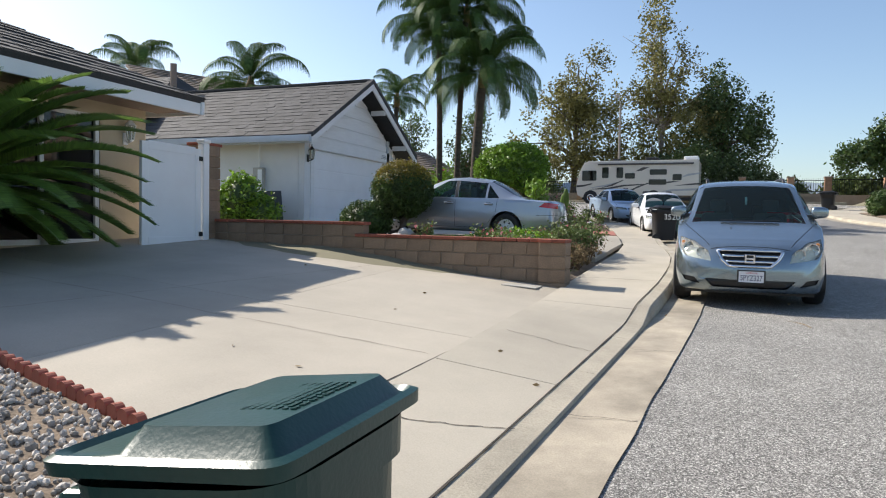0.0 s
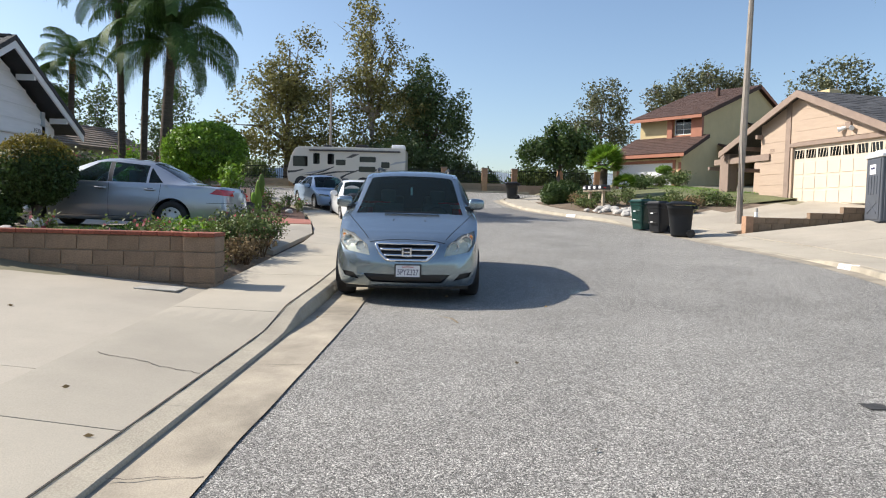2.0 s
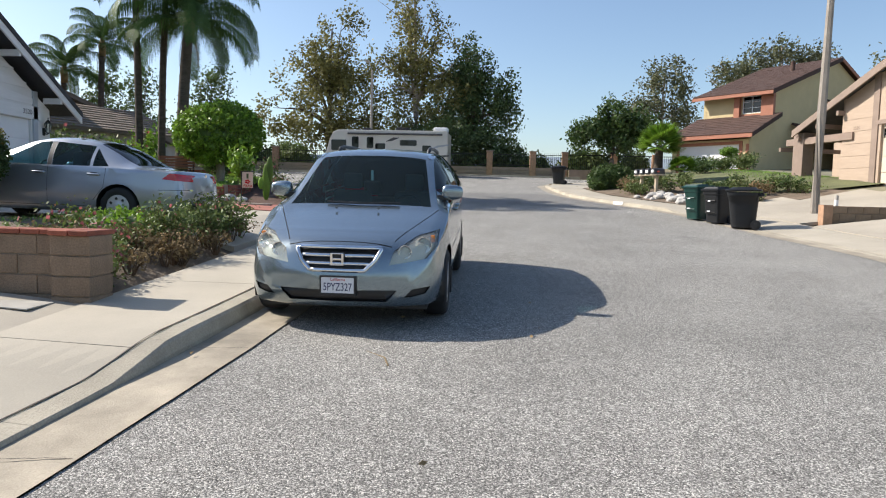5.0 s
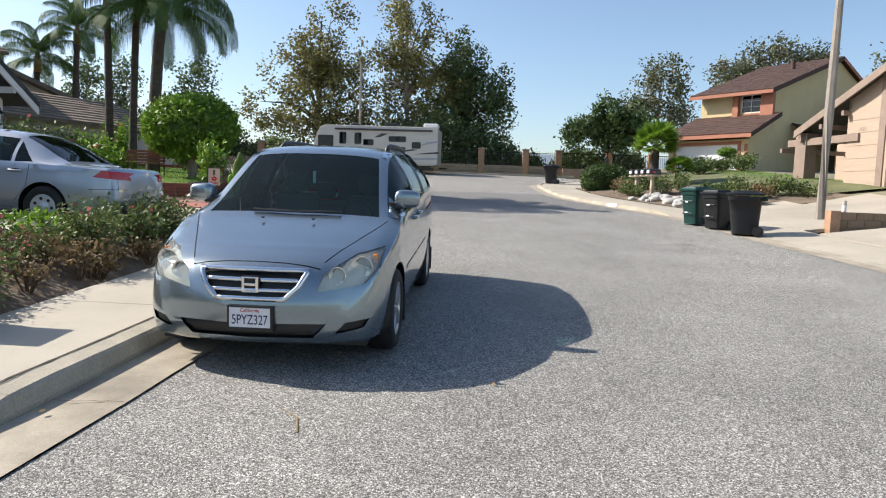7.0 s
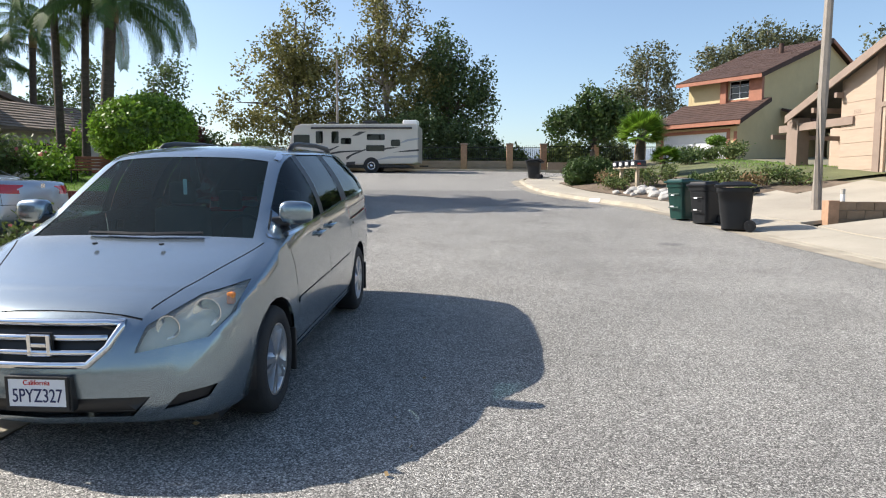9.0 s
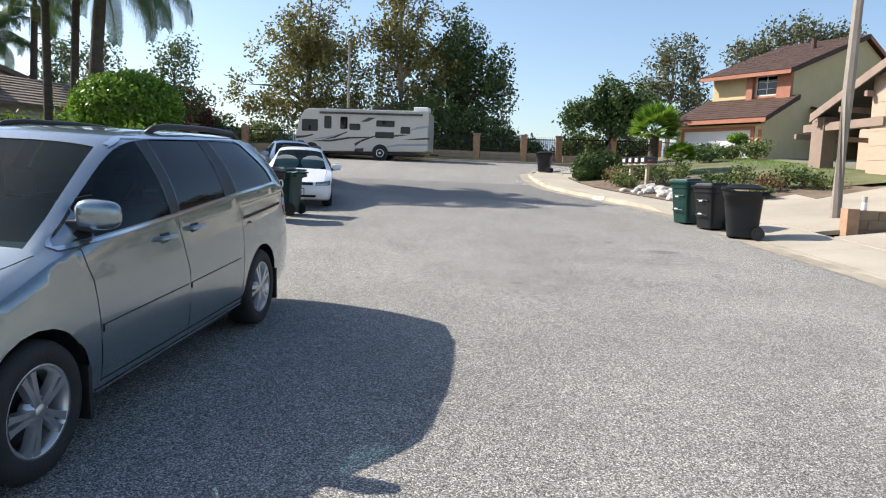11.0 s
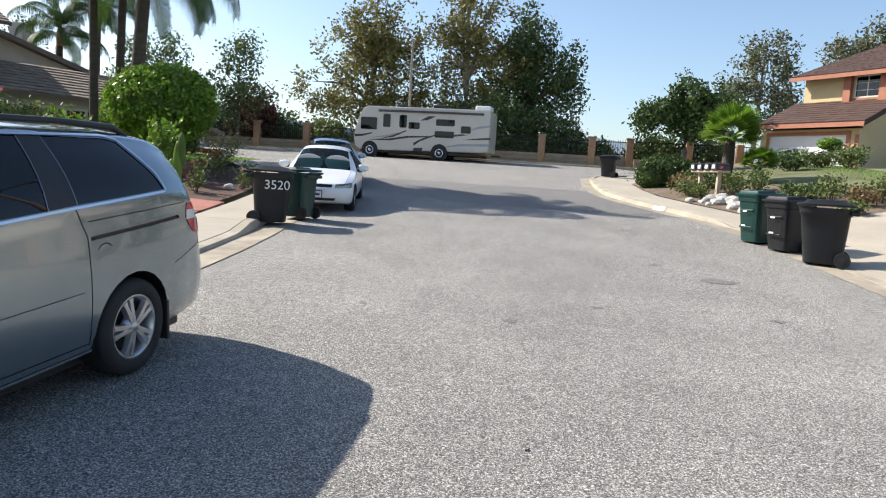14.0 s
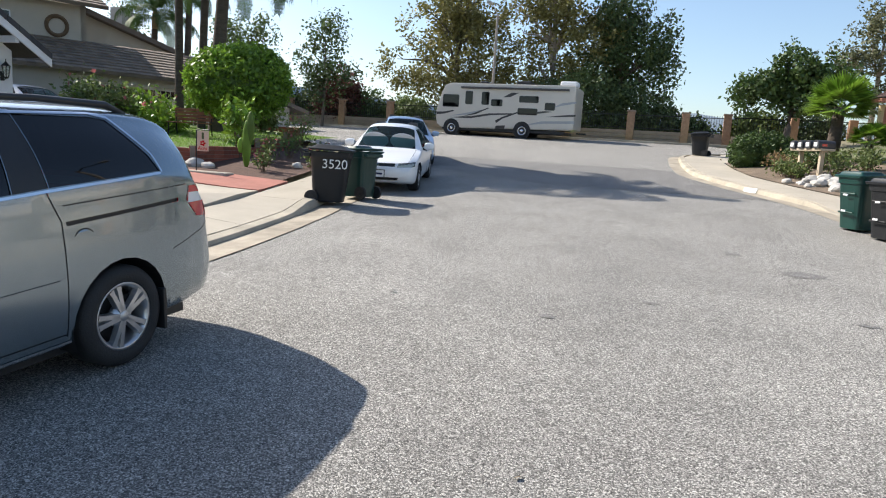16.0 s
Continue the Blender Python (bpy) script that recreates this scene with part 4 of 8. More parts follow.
part("lamp_head", rod((15.25, 26.4, BZ + 2.62), (15.10, 26.2, BZ + 2.55), .05, .09), VINYL, fl)
part("lamp_base", bx(15.22, 26.38, BZ + 2.58, 15.30, 26.62, BZ + 2.80, .01), TRIM_BROWN, fl)

h.matrix_world = Matrix.Translation((14.95, 27.2, 2.40)) @ pose(0, 0, 0, 0, 0, 13) @ Matrix.Diagonal((1, 1, 1.05, 1)) @ Matrix.Translation((-14.95, -28.7, -2.40))

# --- the yellow two-storey house ---
h = thing("house", ROOT3, "yellow two-storey house with brown roofs and rust-red trim", "house", "houses of the street")
YC, YD = Vector((16.9, 44.3, 0)), 130.0
YZ = 3.28


def yf(u, v, z=YZ, turn=0.0):
    """Wall frame at u along the garage front, v deep."""
    a = radians(YD)
    p = YC + Vector((math.cos(a), math.sin(a), 0)) * u + Vector((math.sin(a), -math.cos(a), 0)) * v
    return Matrix.Translation((p.x, p.y, z))


def yp(u, v, z):
    m = yf(u, v, z)
    return tuple(m.translation)


def ywall_front(nm, u0, u1, v, z0, z1, mt, holes=()):
    m = facing(*yp(u1, v, YZ), YD + 180)
    wall(nm, h, [(0, z0), (u1 - u0, z0), (u1 - u0, z1), (0, z1)], m, .2, mt, holes)
    return m


def ywall_side(nm, u, pts, mt):
    m = facing(*yp(u, 0, YZ), YD - 90)
    wall(nm, h, pts, m, .2, mt)
    return m


fm2 = ywall_front("wall_garage", 0, 5.2, 0, -.8, 2.4, STUCCO_YELLOW, [(.5, -.8, 4.6, 2.1)])
garage_door(h, fm2 @ Matrix.Translation((.5, 0, .09)), 4.1, 2.1, 4, 4, DOOR_WHITE)
board(h, fm2 @ Matrix.Translation((0, 0, -.04)), .35, 2.1, 4.8, 2.28, .04, TRIM_RUST)
for a, b in ((.35, .5), (4.6, 4.8), (5.02, 5.2)):
    board(h, fm2 @ Matrix.Translation((0, 0, -.04)), a, -.5, b, 2.1, .04, TRIM_RUST)
up = ywall_front("wall_upper", 0, 4.6, 2.5, 3.6, 5.5, STUCCO_YELLOW, [(2.6, 4.2, 3.85, 5.28)])
window(h, up @ Matrix.Translation((2.6, 4.2, 0)), 1.25, 1.08, (2, 3), VINYL)
for a, b in ((2.15, 2.52), (3.93, 4.7)):
    board(h, up @ Matrix.Translation((0, 0, -.25)), a, 3.8, b, 5.45, .25, TRIM_RUST)
board(h, up @ Matrix.Translation((0, 0, -.06)), 2.15, 3.85, 4.7, 4.16, .06, TRIM_RUST)
ywall_side("wall_gable", 0, [(.21, -.8), (18.3, -.8), (18.3, 5.4), (10.4, 8.25), (2.5, 5.4), (2.49, 3.9), (.21, 2.85)], STUCCO_YELLOW)
slab_roof("roof_lower", h, [yp(5.1, -.6, YZ + 2.68), yp(-.5, -.6, YZ + 2.68), yp(-.5, 2.6, YZ + 4.12), yp(5.1, 2.6, YZ + 4.12)], .12, TILE_BROWN, (.4, .32, .03, 1))
slab_roof("roof_upper_front", h, [yp(5.1, 1.8, YZ + 5.42), yp(-.3, 1.8, YZ + 5.42), yp(-.3, 10.4, YZ + 8.5), yp(5.1, 10.4, YZ + 8.5)], .12, TILE_BROWN, (.4, .32, .03, 1))
slab_roof("roof_upper_back", h, [yp(-.3, 19.0, YZ + 5.42), yp(5.1, 19.0, YZ + 5.42), yp(5.1, 10.4, YZ + 8.5), yp(-.3, 10.4, YZ + 8.5)], .12, TILE_BROWN, None)
ym = facing(*yp(5.15, -.63, 0), YD + 180)
board(h, ym, 0, YZ + 2.43, 5.65, YZ + 2.64, .05, TRIM_RUST, "fascia")
ym = facing(*yp(5.15, 1.77, 0), YD + 180)
board(h, ym, 0, YZ + 5.18, 5.45, YZ + 5.38, .05, TRIM_RUST, "fascia")
ym = facing(*yp(-.32, 0, 0), YD - 90)
slant(h, ym, (1.8, YZ + 5.40), (10.4, YZ + 8.48), .24, .05, TILE_BROWN)
slant(h, ym, (10.4, YZ + 8.48), (19.0, YZ + 5.40), .24, .05, TRIM_RUST)
slant(h, facing(*yp(-.52, 0, 0), YD - 90), (-.6, YZ + 2.66), (2.6, YZ + 4.10), .22, .05, TILE_BROWN)
ywall_front("wall_back", -.2, 4.7, 18.4, -.8, 5.4, STUCCO_YELLOW)
ywall_side("wall_far", 4.5, [(.21, -.8), (18.3, -.8), (18.3, 5.4), (10.4, 8.25), (2.5, 5.4), (2.49, 3.9), (.21, 2.85)], STUCCO_YELLOW)
# porch wing
slab_roof("roof_porch", h, [yp(-3.2, 4.6, YZ + 2.3), yp(-3.2, 12.0, YZ + 2.3), yp(-.1, 12.0, YZ + 3.7), yp(-.1, 4.6, YZ + 3.7)], .12, TILE_BROWN, (.4, .32, .03, 1))
m = facing(*yp(-3.2, 4.6, 0), YD - 90)
board(h, m, 0, YZ + 2.05, 7.4, YZ + 2.26, .05, TRIM_RUST, "fascia")
for v in (4.9, 8.2):
    p = yp(-2.9, v, YZ)
    part("porch_post", bx(p[0] - .2, p[1] - .2, YZ - .9, p[0] + .2, p[1] + .2, YZ + 2.1, .01), STUCCO_YELLOW, h)
slab_roof("roof_rear_wing", h, [yp(-2.2, 9.0, YZ + 4.7), yp(-2.2, 17.0, YZ + 4.7), yp(.6, 17.0, YZ + 5.9), yp(.6, 9.0, YZ + 5.9)], .12, TILE_BROWN, None)
ywall_side("wall_rear_wing", -1.6, [(9.4, -.8), (17, -.8), (17, 4.7), (9.4, 4.7)], STUCCO_GREY)
part("vent_pipe", rod(yp(1.6, 7.6, YZ + 7.2), yp(1.6, 7.6, YZ + 8.1), .14), TILE_BROWN, h)
p = yp(0.25, -.06, YZ)

# --- the house behind the palms ---
h = thing("house", ROOT3, "greige two-storey house with curved tan roof tiles", "house", "houses of the street")
PZ2 = 1.9
m = facing(-17.6, 30.2, PZ2, 62)
wall("wall_garage", h, [(-8, -.8), (6.5, -.8), (6.5, 2.5), (-8, 2.5)], m, .2, STUCCO_GREY, [(.8, -.8, 5.6, 2.15)])
garage_door(h, m @ Matrix.Translation((.8, 0, .09)), 4.8, 2.15, 4, 6, DOOR_CREAM, True)
wall("wall_upper", h, [(-8, 2.5), (1.2, 2.5), (1.2, 5.3), (-8, 5.3)], m @ Matrix.Translation((0, 0, 2.6)), .2, STUCCO_GREY, [(-2.6, 3.7, -1.5, 4.7)])
window(h, m @ Matrix.Translation((-2.6, 3.7, 2.6)), 1.1, 1.0, (2, 1), VINYL)
wr = lathe([(.30, 0), (.38, .06), (.46, 0), (.38, -.06), (.30, 0)], 28)
part("wreath", wr, TWIG, h, "round twig wreath", m=m @ Matrix.Translation((.1, 4.35, 2.55)) @ pose(0, 0, 0, 0, 90, 0))


def mp(u, v, d):
    return tuple(m @ Vector((u, v, d)))


slab_roof("roof_lower", h, [mp(-9, 2.5, -.7), mp(7.2, 2.5, -.7), mp(7.2, 3.9, 2.7), mp(-9, 3.9, 2.7)], .1, TILE_TAN, (.3, .36, .06, 0))
slab_roof("roof_upper", h, [mp(-9, 5.3, 1.9), mp(1.9, 5.3, 1.9), mp(1.9, 7.2, 6.4), mp(-9, 7.2, 6.4)], .1, TILE_TAN, (.3, .36, .06, 0))
wall("wall_upper_end", h, [(0, 2.4), (7.5, 2.4), (7.5, 5.3), (3.9, 6.9), (0, 5.3)], facing(*mp(1.2, 0, 2.6), 62 + 90), .2, STUCCO_GREY)
wall("wall_right_wing", h, [(0, -.8), (11, -.8), (11, 2.3), (0, 5.6)], facing(*mp(1.4, 0, 5.2), 62), .2, STUCCO_GREY)
slab_roof("roof_wing", h, [mp(13.4, 2.0, 4.7), mp(13.4, 2.0, 16), mp(1.3, 5.75, 16), mp(1.3, 5.75, 4.7)], .22, TILE_TAN, None)
part("chimney", bx(-24.6, 39.0, 5.5, -23.8, 39.8, 8.6, .02), METER_GREY, h)


# ---- vehicles ----
def curve(pairs, ys):
    v = np.interp(ys, [p[0] for p in pairs], [p[1] for p in pairs])
    return v


def shell(sp):
    """A car's skin from nose (y = 0) to tail, lofted from cross sections."""
    L = sp["length"]
    ys = np.unique(np.concatenate([np.linspace(0, 0.4, 17), np.linspace(0.4, L - 0.4, 70), np.linspace(L - 0.4, L, 17)]))
    c = {k: curve(sp[k], ys) for k in ("top", "bottom", "belt", "wide", "roof")}
    for k in c:
        s = c[k].copy()
        for _ in range(2):
            s[1:-1] = (s[:-2] + 2 * s[1:-1] + s[2:]) / 4
        c[k] = s
    bm = bmesh.new()
    rows = []
    for i, y in enumerate(ys):
        zt, z0, zb, w, wt = (c[k][i] for k in ("top", "bottom", "belt", "wide", "roof"))
        drop = min(0.085, (zt - zb) * 0.45)
        wb = w * 0.965
        half = [(0, z0), (w * 0.6, z0), (w * 0.9, z0 + 0.005), (w * 0.955, z0 + 0.04)]
        for j in range(1, 9):
            s = j / 8
            half.append((w * (0.955 + 0.045 * math.sin(math.pi * min(1, s * 0.95) ** 0.8)) * (1 - s ** 6) + wb * s ** 6, z0 + 0.05 + (zb - z0 - 0.05) * s))
        for j in range(1, 7):
            s = j / 6
            half.append((wb + (wt - wb) * s + 0.035 * math.sin(math.pi * s) * min(1, (zt - zb) / 0.4), zb + (zt - drop - zb) * s))
        for j in range(1, 9):
            a = math.pi / 2 * j / 8
            half.append((wt * math.cos(a) ** 0.8 if j < 8 else 0, zt - drop + drop * math.sin(a)))
        full = half + [(-x, z) for x, z in half[-2:0:-1]]
        row = []
        for x, z in full:
            k = min(1, abs(x) / max(0.3, sp["w"]))
            f = max(0, 1 - y / 1.1) * sp["sweep"] * k ** 2.4
            b = max(0, 1 - (L - y) / 0.9) * sp["tail"] * k ** 2.6
            row.append(bm.verts.new((x, y + f - b, z)))
        rows.append(row)
    n = len(rows[0])
    for a, b in zip(rows, rows[1:]):
        for k in range(n):
            bm.faces.new((a[k], b[k], b[(k + 1) % n], a[(k + 1) % n]))
    bm.faces.new(rows[0])
    bm.faces.new(rows[-1][::-1])
    bmesh.ops.recalc_face_normals(bm, faces=bm.faces)
    return bm


AX = {"yz": (1, 2), "xz": (0, 2), "xy": (0, 1)}


def cut(bm, poly, proj, keep):
    """Cuts the skin along a convex outline seen along one axis; returns the faces inside."""
    i, j = AX[proj]
    area = sum(a[0] * b[1] - b[0] * a[1] for a, b in zip(poly, poly[1:] + poly[:1]))
    if area < 0:
        poly = poly[::-1]
    u0, u1 = min(p[0] for p in poly) - 0.12, max(p[0] for p in poly) + 0.12
    v0, v1 = min(p[1] for p in poly) - 0.12, max(p[1] for p in poly) + 0.12

    def near(f):
        c = f.calc_center_median()
        return u0 < c[i] < u1 and v0 < c[j] < v1 and keep(c, f.normal)

    for a, b in zip(poly, poly[1:] + poly[:1]):
        d = (b[0] - a[0], b[1] - a[1])
        co, no = [0, 0, 0], [0, 0, 0]
        co[i], co[j] = a
        no[i], no[j] = -d[1], d[0]
        fs = [f for f in bm.faces if near(f)]
        es = {e for f in fs for e in f.edges}
        vs = {v for f in fs for v in f.verts}
        bmesh.ops.bisect_plane(bm, geom=list(vs) + list(es) + fs, plane_co=co, plane_no=Vector(no).normalized(), dist=1e-5)
    out = []
    for f in bm.faces:
        if not near(f):
            continue
        c = f.calc_center_median()
        if all((b[0] - a[0]) * (c[j] - a[1]) - (b[1] - a[1]) * (c[i] - a[0]) > -1e-6 for a, b in zip(poly, poly[1:] + poly[:1])):
            out.append(f)
    return out


def lift(bm, faces, offset, away=True):
    """The given faces as a bmesh of their own, moved along their normals; taken from the skin if away."""
    nb = bmesh.new()
    got, nrm = {}, {}
    for f in faces:
        for v in f.verts:
            nrm[v] = v.normal.copy()
    for f in faces:
        q = []
        for v in f.verts:
            if v not in got:
                got[v] = nb.verts.new(v.co + nrm[v] * offset)
            q.append(got[v])
        nb.faces.new(q)
    if away:
        bmesh.ops.delete(bm, geom=faces, context="FACES")
    return nb


def sides(bm, poly, lo=0.45, steep=0.0):
    """Faces of both flanks inside an outline in side view, flank by flank."""
    fs = cut(bm, poly, "yz", lambda c, n: abs(c.x) > lo and abs(n.x) >= steep)
    return [f for f in fs if f.calc_center_median().x > 0], [f for f in fs if f.calc_center_median().x < 0]


SPOKES = {}


def wheel(car, x, y, r, wd, side, style, material):
    """A wheel with its tyre; side is +1 where its face looks to +x."""
    root = new("wheel")
    root.parent = car
    root.matrix_local = pose(x, y, r, 0, 0, 0 if side > 0 else 180)
    rim = r * (0.66 if style == "alloy" else 0.60)
    part("tyre", lathe([(rim, 0.0), (rim + 0.012, 0.012), (r - 0.05, 0.018), (r - 0.015, 0.0), (r, -0.03), (r, -wd + 0.03), (r - 0.02, -wd), (rim, -wd)]), RUBBER, root, smooth=True)
    part("rim", lathe([(rim - 0.035, -0.11), (rim - 0.028, -0.02), (rim - 0.012, 0.0), (rim + 0.004, 0.004), (rim, -wd + 0.01)]), material, root, smooth=True)
    # the disc fills the wheel's back and carries its shade as colour
    part("brake_disc", lathe([(0.0, -0.10), (rim * 0.7, -0.10), (rim * 0.7, -0.12), (rim - 0.03, -0.13)]), ALLOY_BACK, root)
    if style == "alloy":
        key = ("spoke", round(rim, 3))
        if key not in SPOKES:
            bm = bmesh.new()
            for s in (-1, 1):
                m = pose(0, 0, 0, s * 12)
                vs = []
                for zz, hw, xo in ((0.035, 0.024, -0.004), (rim * 0.5, 0.023, -0.004), (rim * 0.78, 0.022, -0.006), (rim - 0.016, 0.031, -0.006)):
                    off = s * 0.012 * (zz / rim)
                    for yy, dx in ((-hw, -0.03), (-hw * 0.7, 0.008), (hw * 0.7, 0.008), (hw, -0.03)):
                        vs.append(bm.verts.new(m @ Vector((xo + dx, yy + off, zz))))
                for q in range(3):
                    for e in range(3):
                        bm.faces.new((vs[q * 4 + e], vs[q * 4 + e + 1], vs[q * 4 + 5 + e], vs[q * 4 + 4 + e]))
            bmesh.ops.recalc_face_normals(bm, faces=bm.faces)
            SPOKES[key] = mesh_of(bm, "spoke")
            SPOKES[key].materials.append(material)
        for k in range(5):
            sp_ob = new("spoke", SPOKES[key])
            sp_ob.parent = root
            sp_ob.matrix_local = pose(0, 0, 0, k * 72 + 18)
        hub = part("hub", lathe([(0.0, 0.008), (0.032, 0.008), (0.04, 0.0), (0.075, -0.012), (0.08, -0.06)], 24), material, root, smooth=True)
        for k in range(5):
            a = math.radians(k * 72 + 54)
            part("wheel_nut", rod((-0.03, 0.058 * math.cos(a), 0.058 * math.sin(a)), (-0.004, 0.058 * math.cos(a), 0.058 * math.sin(a)), 0.012, n=8), BLACK_METAL, root)
    else:
        bm = lathe([(0.0, 0.012), (0.06, 0.012), (0.075, 0.002), (rim * 0.6, -0.004), (rim - 0.03, 0.004), (rim - 0.004, -0.002)], 40)
        part("hubcap", bm, material, root, "silver plastic hubcap", smooth=True)
        for k in range(7):
            a = math.radians(k * 360 / 7)
            cy, cz = rim * 0.70 * math.cos(a), rim * 0.70 * math.sin(a)
            part("slot", rod((-0.01, cy, cz), (0.0065, cy, cz), rim * 0.125, n=10), PLASTIC_BLACK, root)
    return root


def seat(car, x, y, z, wide=0.5):
    bm = bmesh.new()
    box(bm, x - wide / 2, y, z, x + wide / 2, y + 0.5, z + 0.16, 0.05)
    box(bm, x - wide / 2, y + 0.42, z + 0.1, x + wide / 2, y + 0.58, z + 0.72, 0.06)
    k = max(1, round(wide / 0.5))
    for i in range(k):
        cx = x - wide / 2 + wide * (i + 0.5) / k
        box(bm, cx - 0.12, y + 0.47, z + 0.74, cx + 0.12, y + 0.57, z + 0.94, 0.04)
    part("car_seat", bm, SEAT, car, smooth=True)


def nearest_x(bm, y, z):
    best = min((v for v in bm.verts if v.co.x > 0.3), key=lambda v: (v.co.y - y) ** 2 + (v.co.z - z) ** 2)
    return best.co.x


def fit_car(name, sp, m, paint, label, category, group):
    """Skin, glass, gaps, lamps, wheels and cabin of one car. sp lists its lines and outlines."""
    car = thing(name, m, label, category, group)
    bm = shell(sp)
    W, L, R = sp["w"], sp["length"], sp["tyre"]
    for ya in sp["axles"]:
        ring = [(ya + (R + 0.055) * math.cos(a), R + (R + 0.055) * math.sin(a)) for a in np.linspace(0, 2 * math.pi, 24, endpoint=False)]
        a, b = sides(bm, ring, 0.5)
        bmesh.ops.delete(bm, geom=a + b, context="FACES")
        for s in (1, -1):
            wb = bmesh.new()
            prof = []
            for t in np.linspace(-0.35, math.pi + 0.35, 22):
                prof.append([wb.verts.new((s * xx, ya + (R + 0.06) * math.cos(t), R + (R + 0.06) * math.sin(t))) for xx in (W * 0.975, W * 0.55)])
            for p, q in zip(prof, prof[1:]):
                wb.faces.new((p[0], p[1], q[1], q[0]))
            part("wheel_well", wb, PLASTIC_BLACK, car)
    for poly, mt in sp["side_glass"]:
        for fs in sides(bm, poly, 0.4, 0.55):
            if fs:
                part("side_window", lift(bm, fs, -0.006), mt, car, smooth=True)
    for poly in sp.get("pillars", ()):
        for fs in sides(bm, poly, 0.4, 0.55):
            if fs:
                part("pillar_trim", lift(bm, fs, -0.003), PLASTIC_BLACK, car, smooth=True)
    for nm, poly, lo, hi, mt in sp["screens"]:
        fs = cut(bm, poly, "xy", lambda c, n: lo < c.z < hi and n.z > 0.12)
        if fs:
            part(nm, lift(bm, fs, -0.005), mt, car, smooth=True)
    for nm, proj, poly, off, mt, lb, test in sp["pieces"]:
        fs = cut(bm, poly, proj, test)
        groups = [[f for f in fs if f.calc_center_median().x > 0], [f for f in fs if f.calc_center_median().x <= 0]] if proj == "yz" or nm in ("headlamp", "fog_recess", "tail_lamp") else [fs]
        for g in groups:
            if g:
                if nm == "headlamp":
                    part("lamp_bowl", lift(bm, g, -0.055, False), LAMP_BOWL, car, smooth=True)
                part(nm, lift(bm, g, off, off <= 0.004), mt, car, lb, smooth=True)
    for poly in sp["gaps"]:
        for fs in sides(bm, poly, 0.4):
            if fs:
                part("panel_gap", lift(bm, fs, -0.004), PLASTIC_BLACK, car)
    for poly in sp.get("gaps_top", ()):
        fs = cut(bm, poly, "xy", lambda c, n: n.z > 0.1 and c.z > 0.6)
        if fs:
            part("panel_gap", lift(bm, fs, -0.004), PLASTIC_BLACK, car)
    for y, z in sp["handles"]:
        x = nearest_x(bm, y, z)
        for s in (1, -1):
            h = bmesh.new()
            box(h, s * x - 0.012, y - 0.10, z - 0.018, s * x + s * 0.035 + 0.012, y + 0.10, z + 0.016, 0.012)
            part("door_handle", h, paint, car, smooth=True)
            part("handle_recess", bx(s * x - 0.004, y - 0.06, z - 0.04, s * x + 0.004, y + 0.05, z + 0.03, 0.003), PLASTIC_BLACK, car)
    for (y, z, ax) in sp["mirrors"]:
        x = nearest_x(bm, y, z - 0.05)
        for s in (1, -1):
            h = bmesh.new()
            r = bmesh.ops.create_uvsphere(h, u_segments=20, v_segments=12, radius=1.0)
            for v in r["verts"]:
                e = 0.62
                v.co = Vector([math.copysign(abs(q) ** e, q) for q in v.co])
                v.co = Vector((v.co.x * 0.118 + s * (x + 0.135), v.co.y * (0.07 - 0.02 * s * v.co.x) + y + 0.02, v.co.z * (0.083 - 0.008 * s * v.co.x) + z))
            part("mirror", h, paint, car, smooth=True)
            part("mirror_foot", bx(s * (x - 0.03), y - 0.04, z - 0.09, s * (x + 0.10), y + 0.05, z - 0.03, 0.01), PLASTIC_BLACK, car)
    bmesh.ops.recalc_face_normals(bm, faces=bm.faces)
    part("body", bm, paint, car, smooth=True)
    for ya in sp["axles"]:
        for s in (1, -1):
            wheel(car, s * (W - 0.025), ya, R, 0.22, s, sp["rim"], sp["rim_mat"])
    # cabin
    ym0, ym1 = sp["cabin"]
    part("cabin_floor", bx(-W * 0.86, ym0, 0.35, W * 0.86, ym1, 0.45), DARKROOM, car)
    part("dashboard", bx(-W * 0.80, ym0 + 0.12, 0.7, W * 0.80, ym0 + 0.62, sp["dash"], 0.06), DARKROOM, car)
    for x in (-0.40, 0.40):
        seat(car, x, ym0 + 1.05, 0.48)
    seat(car, 0, min(ym0 + 1.95, ym1 - 1.25), 0.36, 1.2)
    sw = bmesh.new()
    ring = [(0.40 + 0.17 * math.cos(a), ym0 + 0.82 + 0.05 * math.sin(a), sp["dash"] - 0.02 + 0.16 * math.sin(a)) for a in np.linspace(0, 2 * math.pi, 20)]
    sweep(sw, ring, 0.014, 6)
    part("steering_wheel", sw, PLASTIC_BLACK, car, smooth=True)
    return car


def plate(car, m, text, caption=True):
    p = part("licence_plate", bx(-0.152, -0.004, -0.076, 0.152, 0.004, 0.076, 0.002), PLATE_WHITE, car, "white licence plate with navy characters", m=m)
    fr = bmesh.new()
    for q in ((-0.165, -0.008, -0.092, 0.165, 0.006, -0.070), (-0.165, -0.008, 0.074, 0.165, 0.006, 0.088), (-0.165, -0.008, -0.07, -0.150, 0.006, 0.074), (0.150, -0.008, -0.07, 0.165, 0.006, 0.074)):
        box(fr, *q, 0.002)
    part("plate_frame", fr, PLASTIC_BLACK, p)
    if text:
        words(text, 0.088, INK_BLUE, p, pose(0, -0.006, -0.016, 90) @ Matrix.Diagonal((0.80, 1.15, 1, 1)))
        if caption:
            words("California", 0.036, RED_LENS, p, pose(0, -0.006, 0.055, 90))
    return p


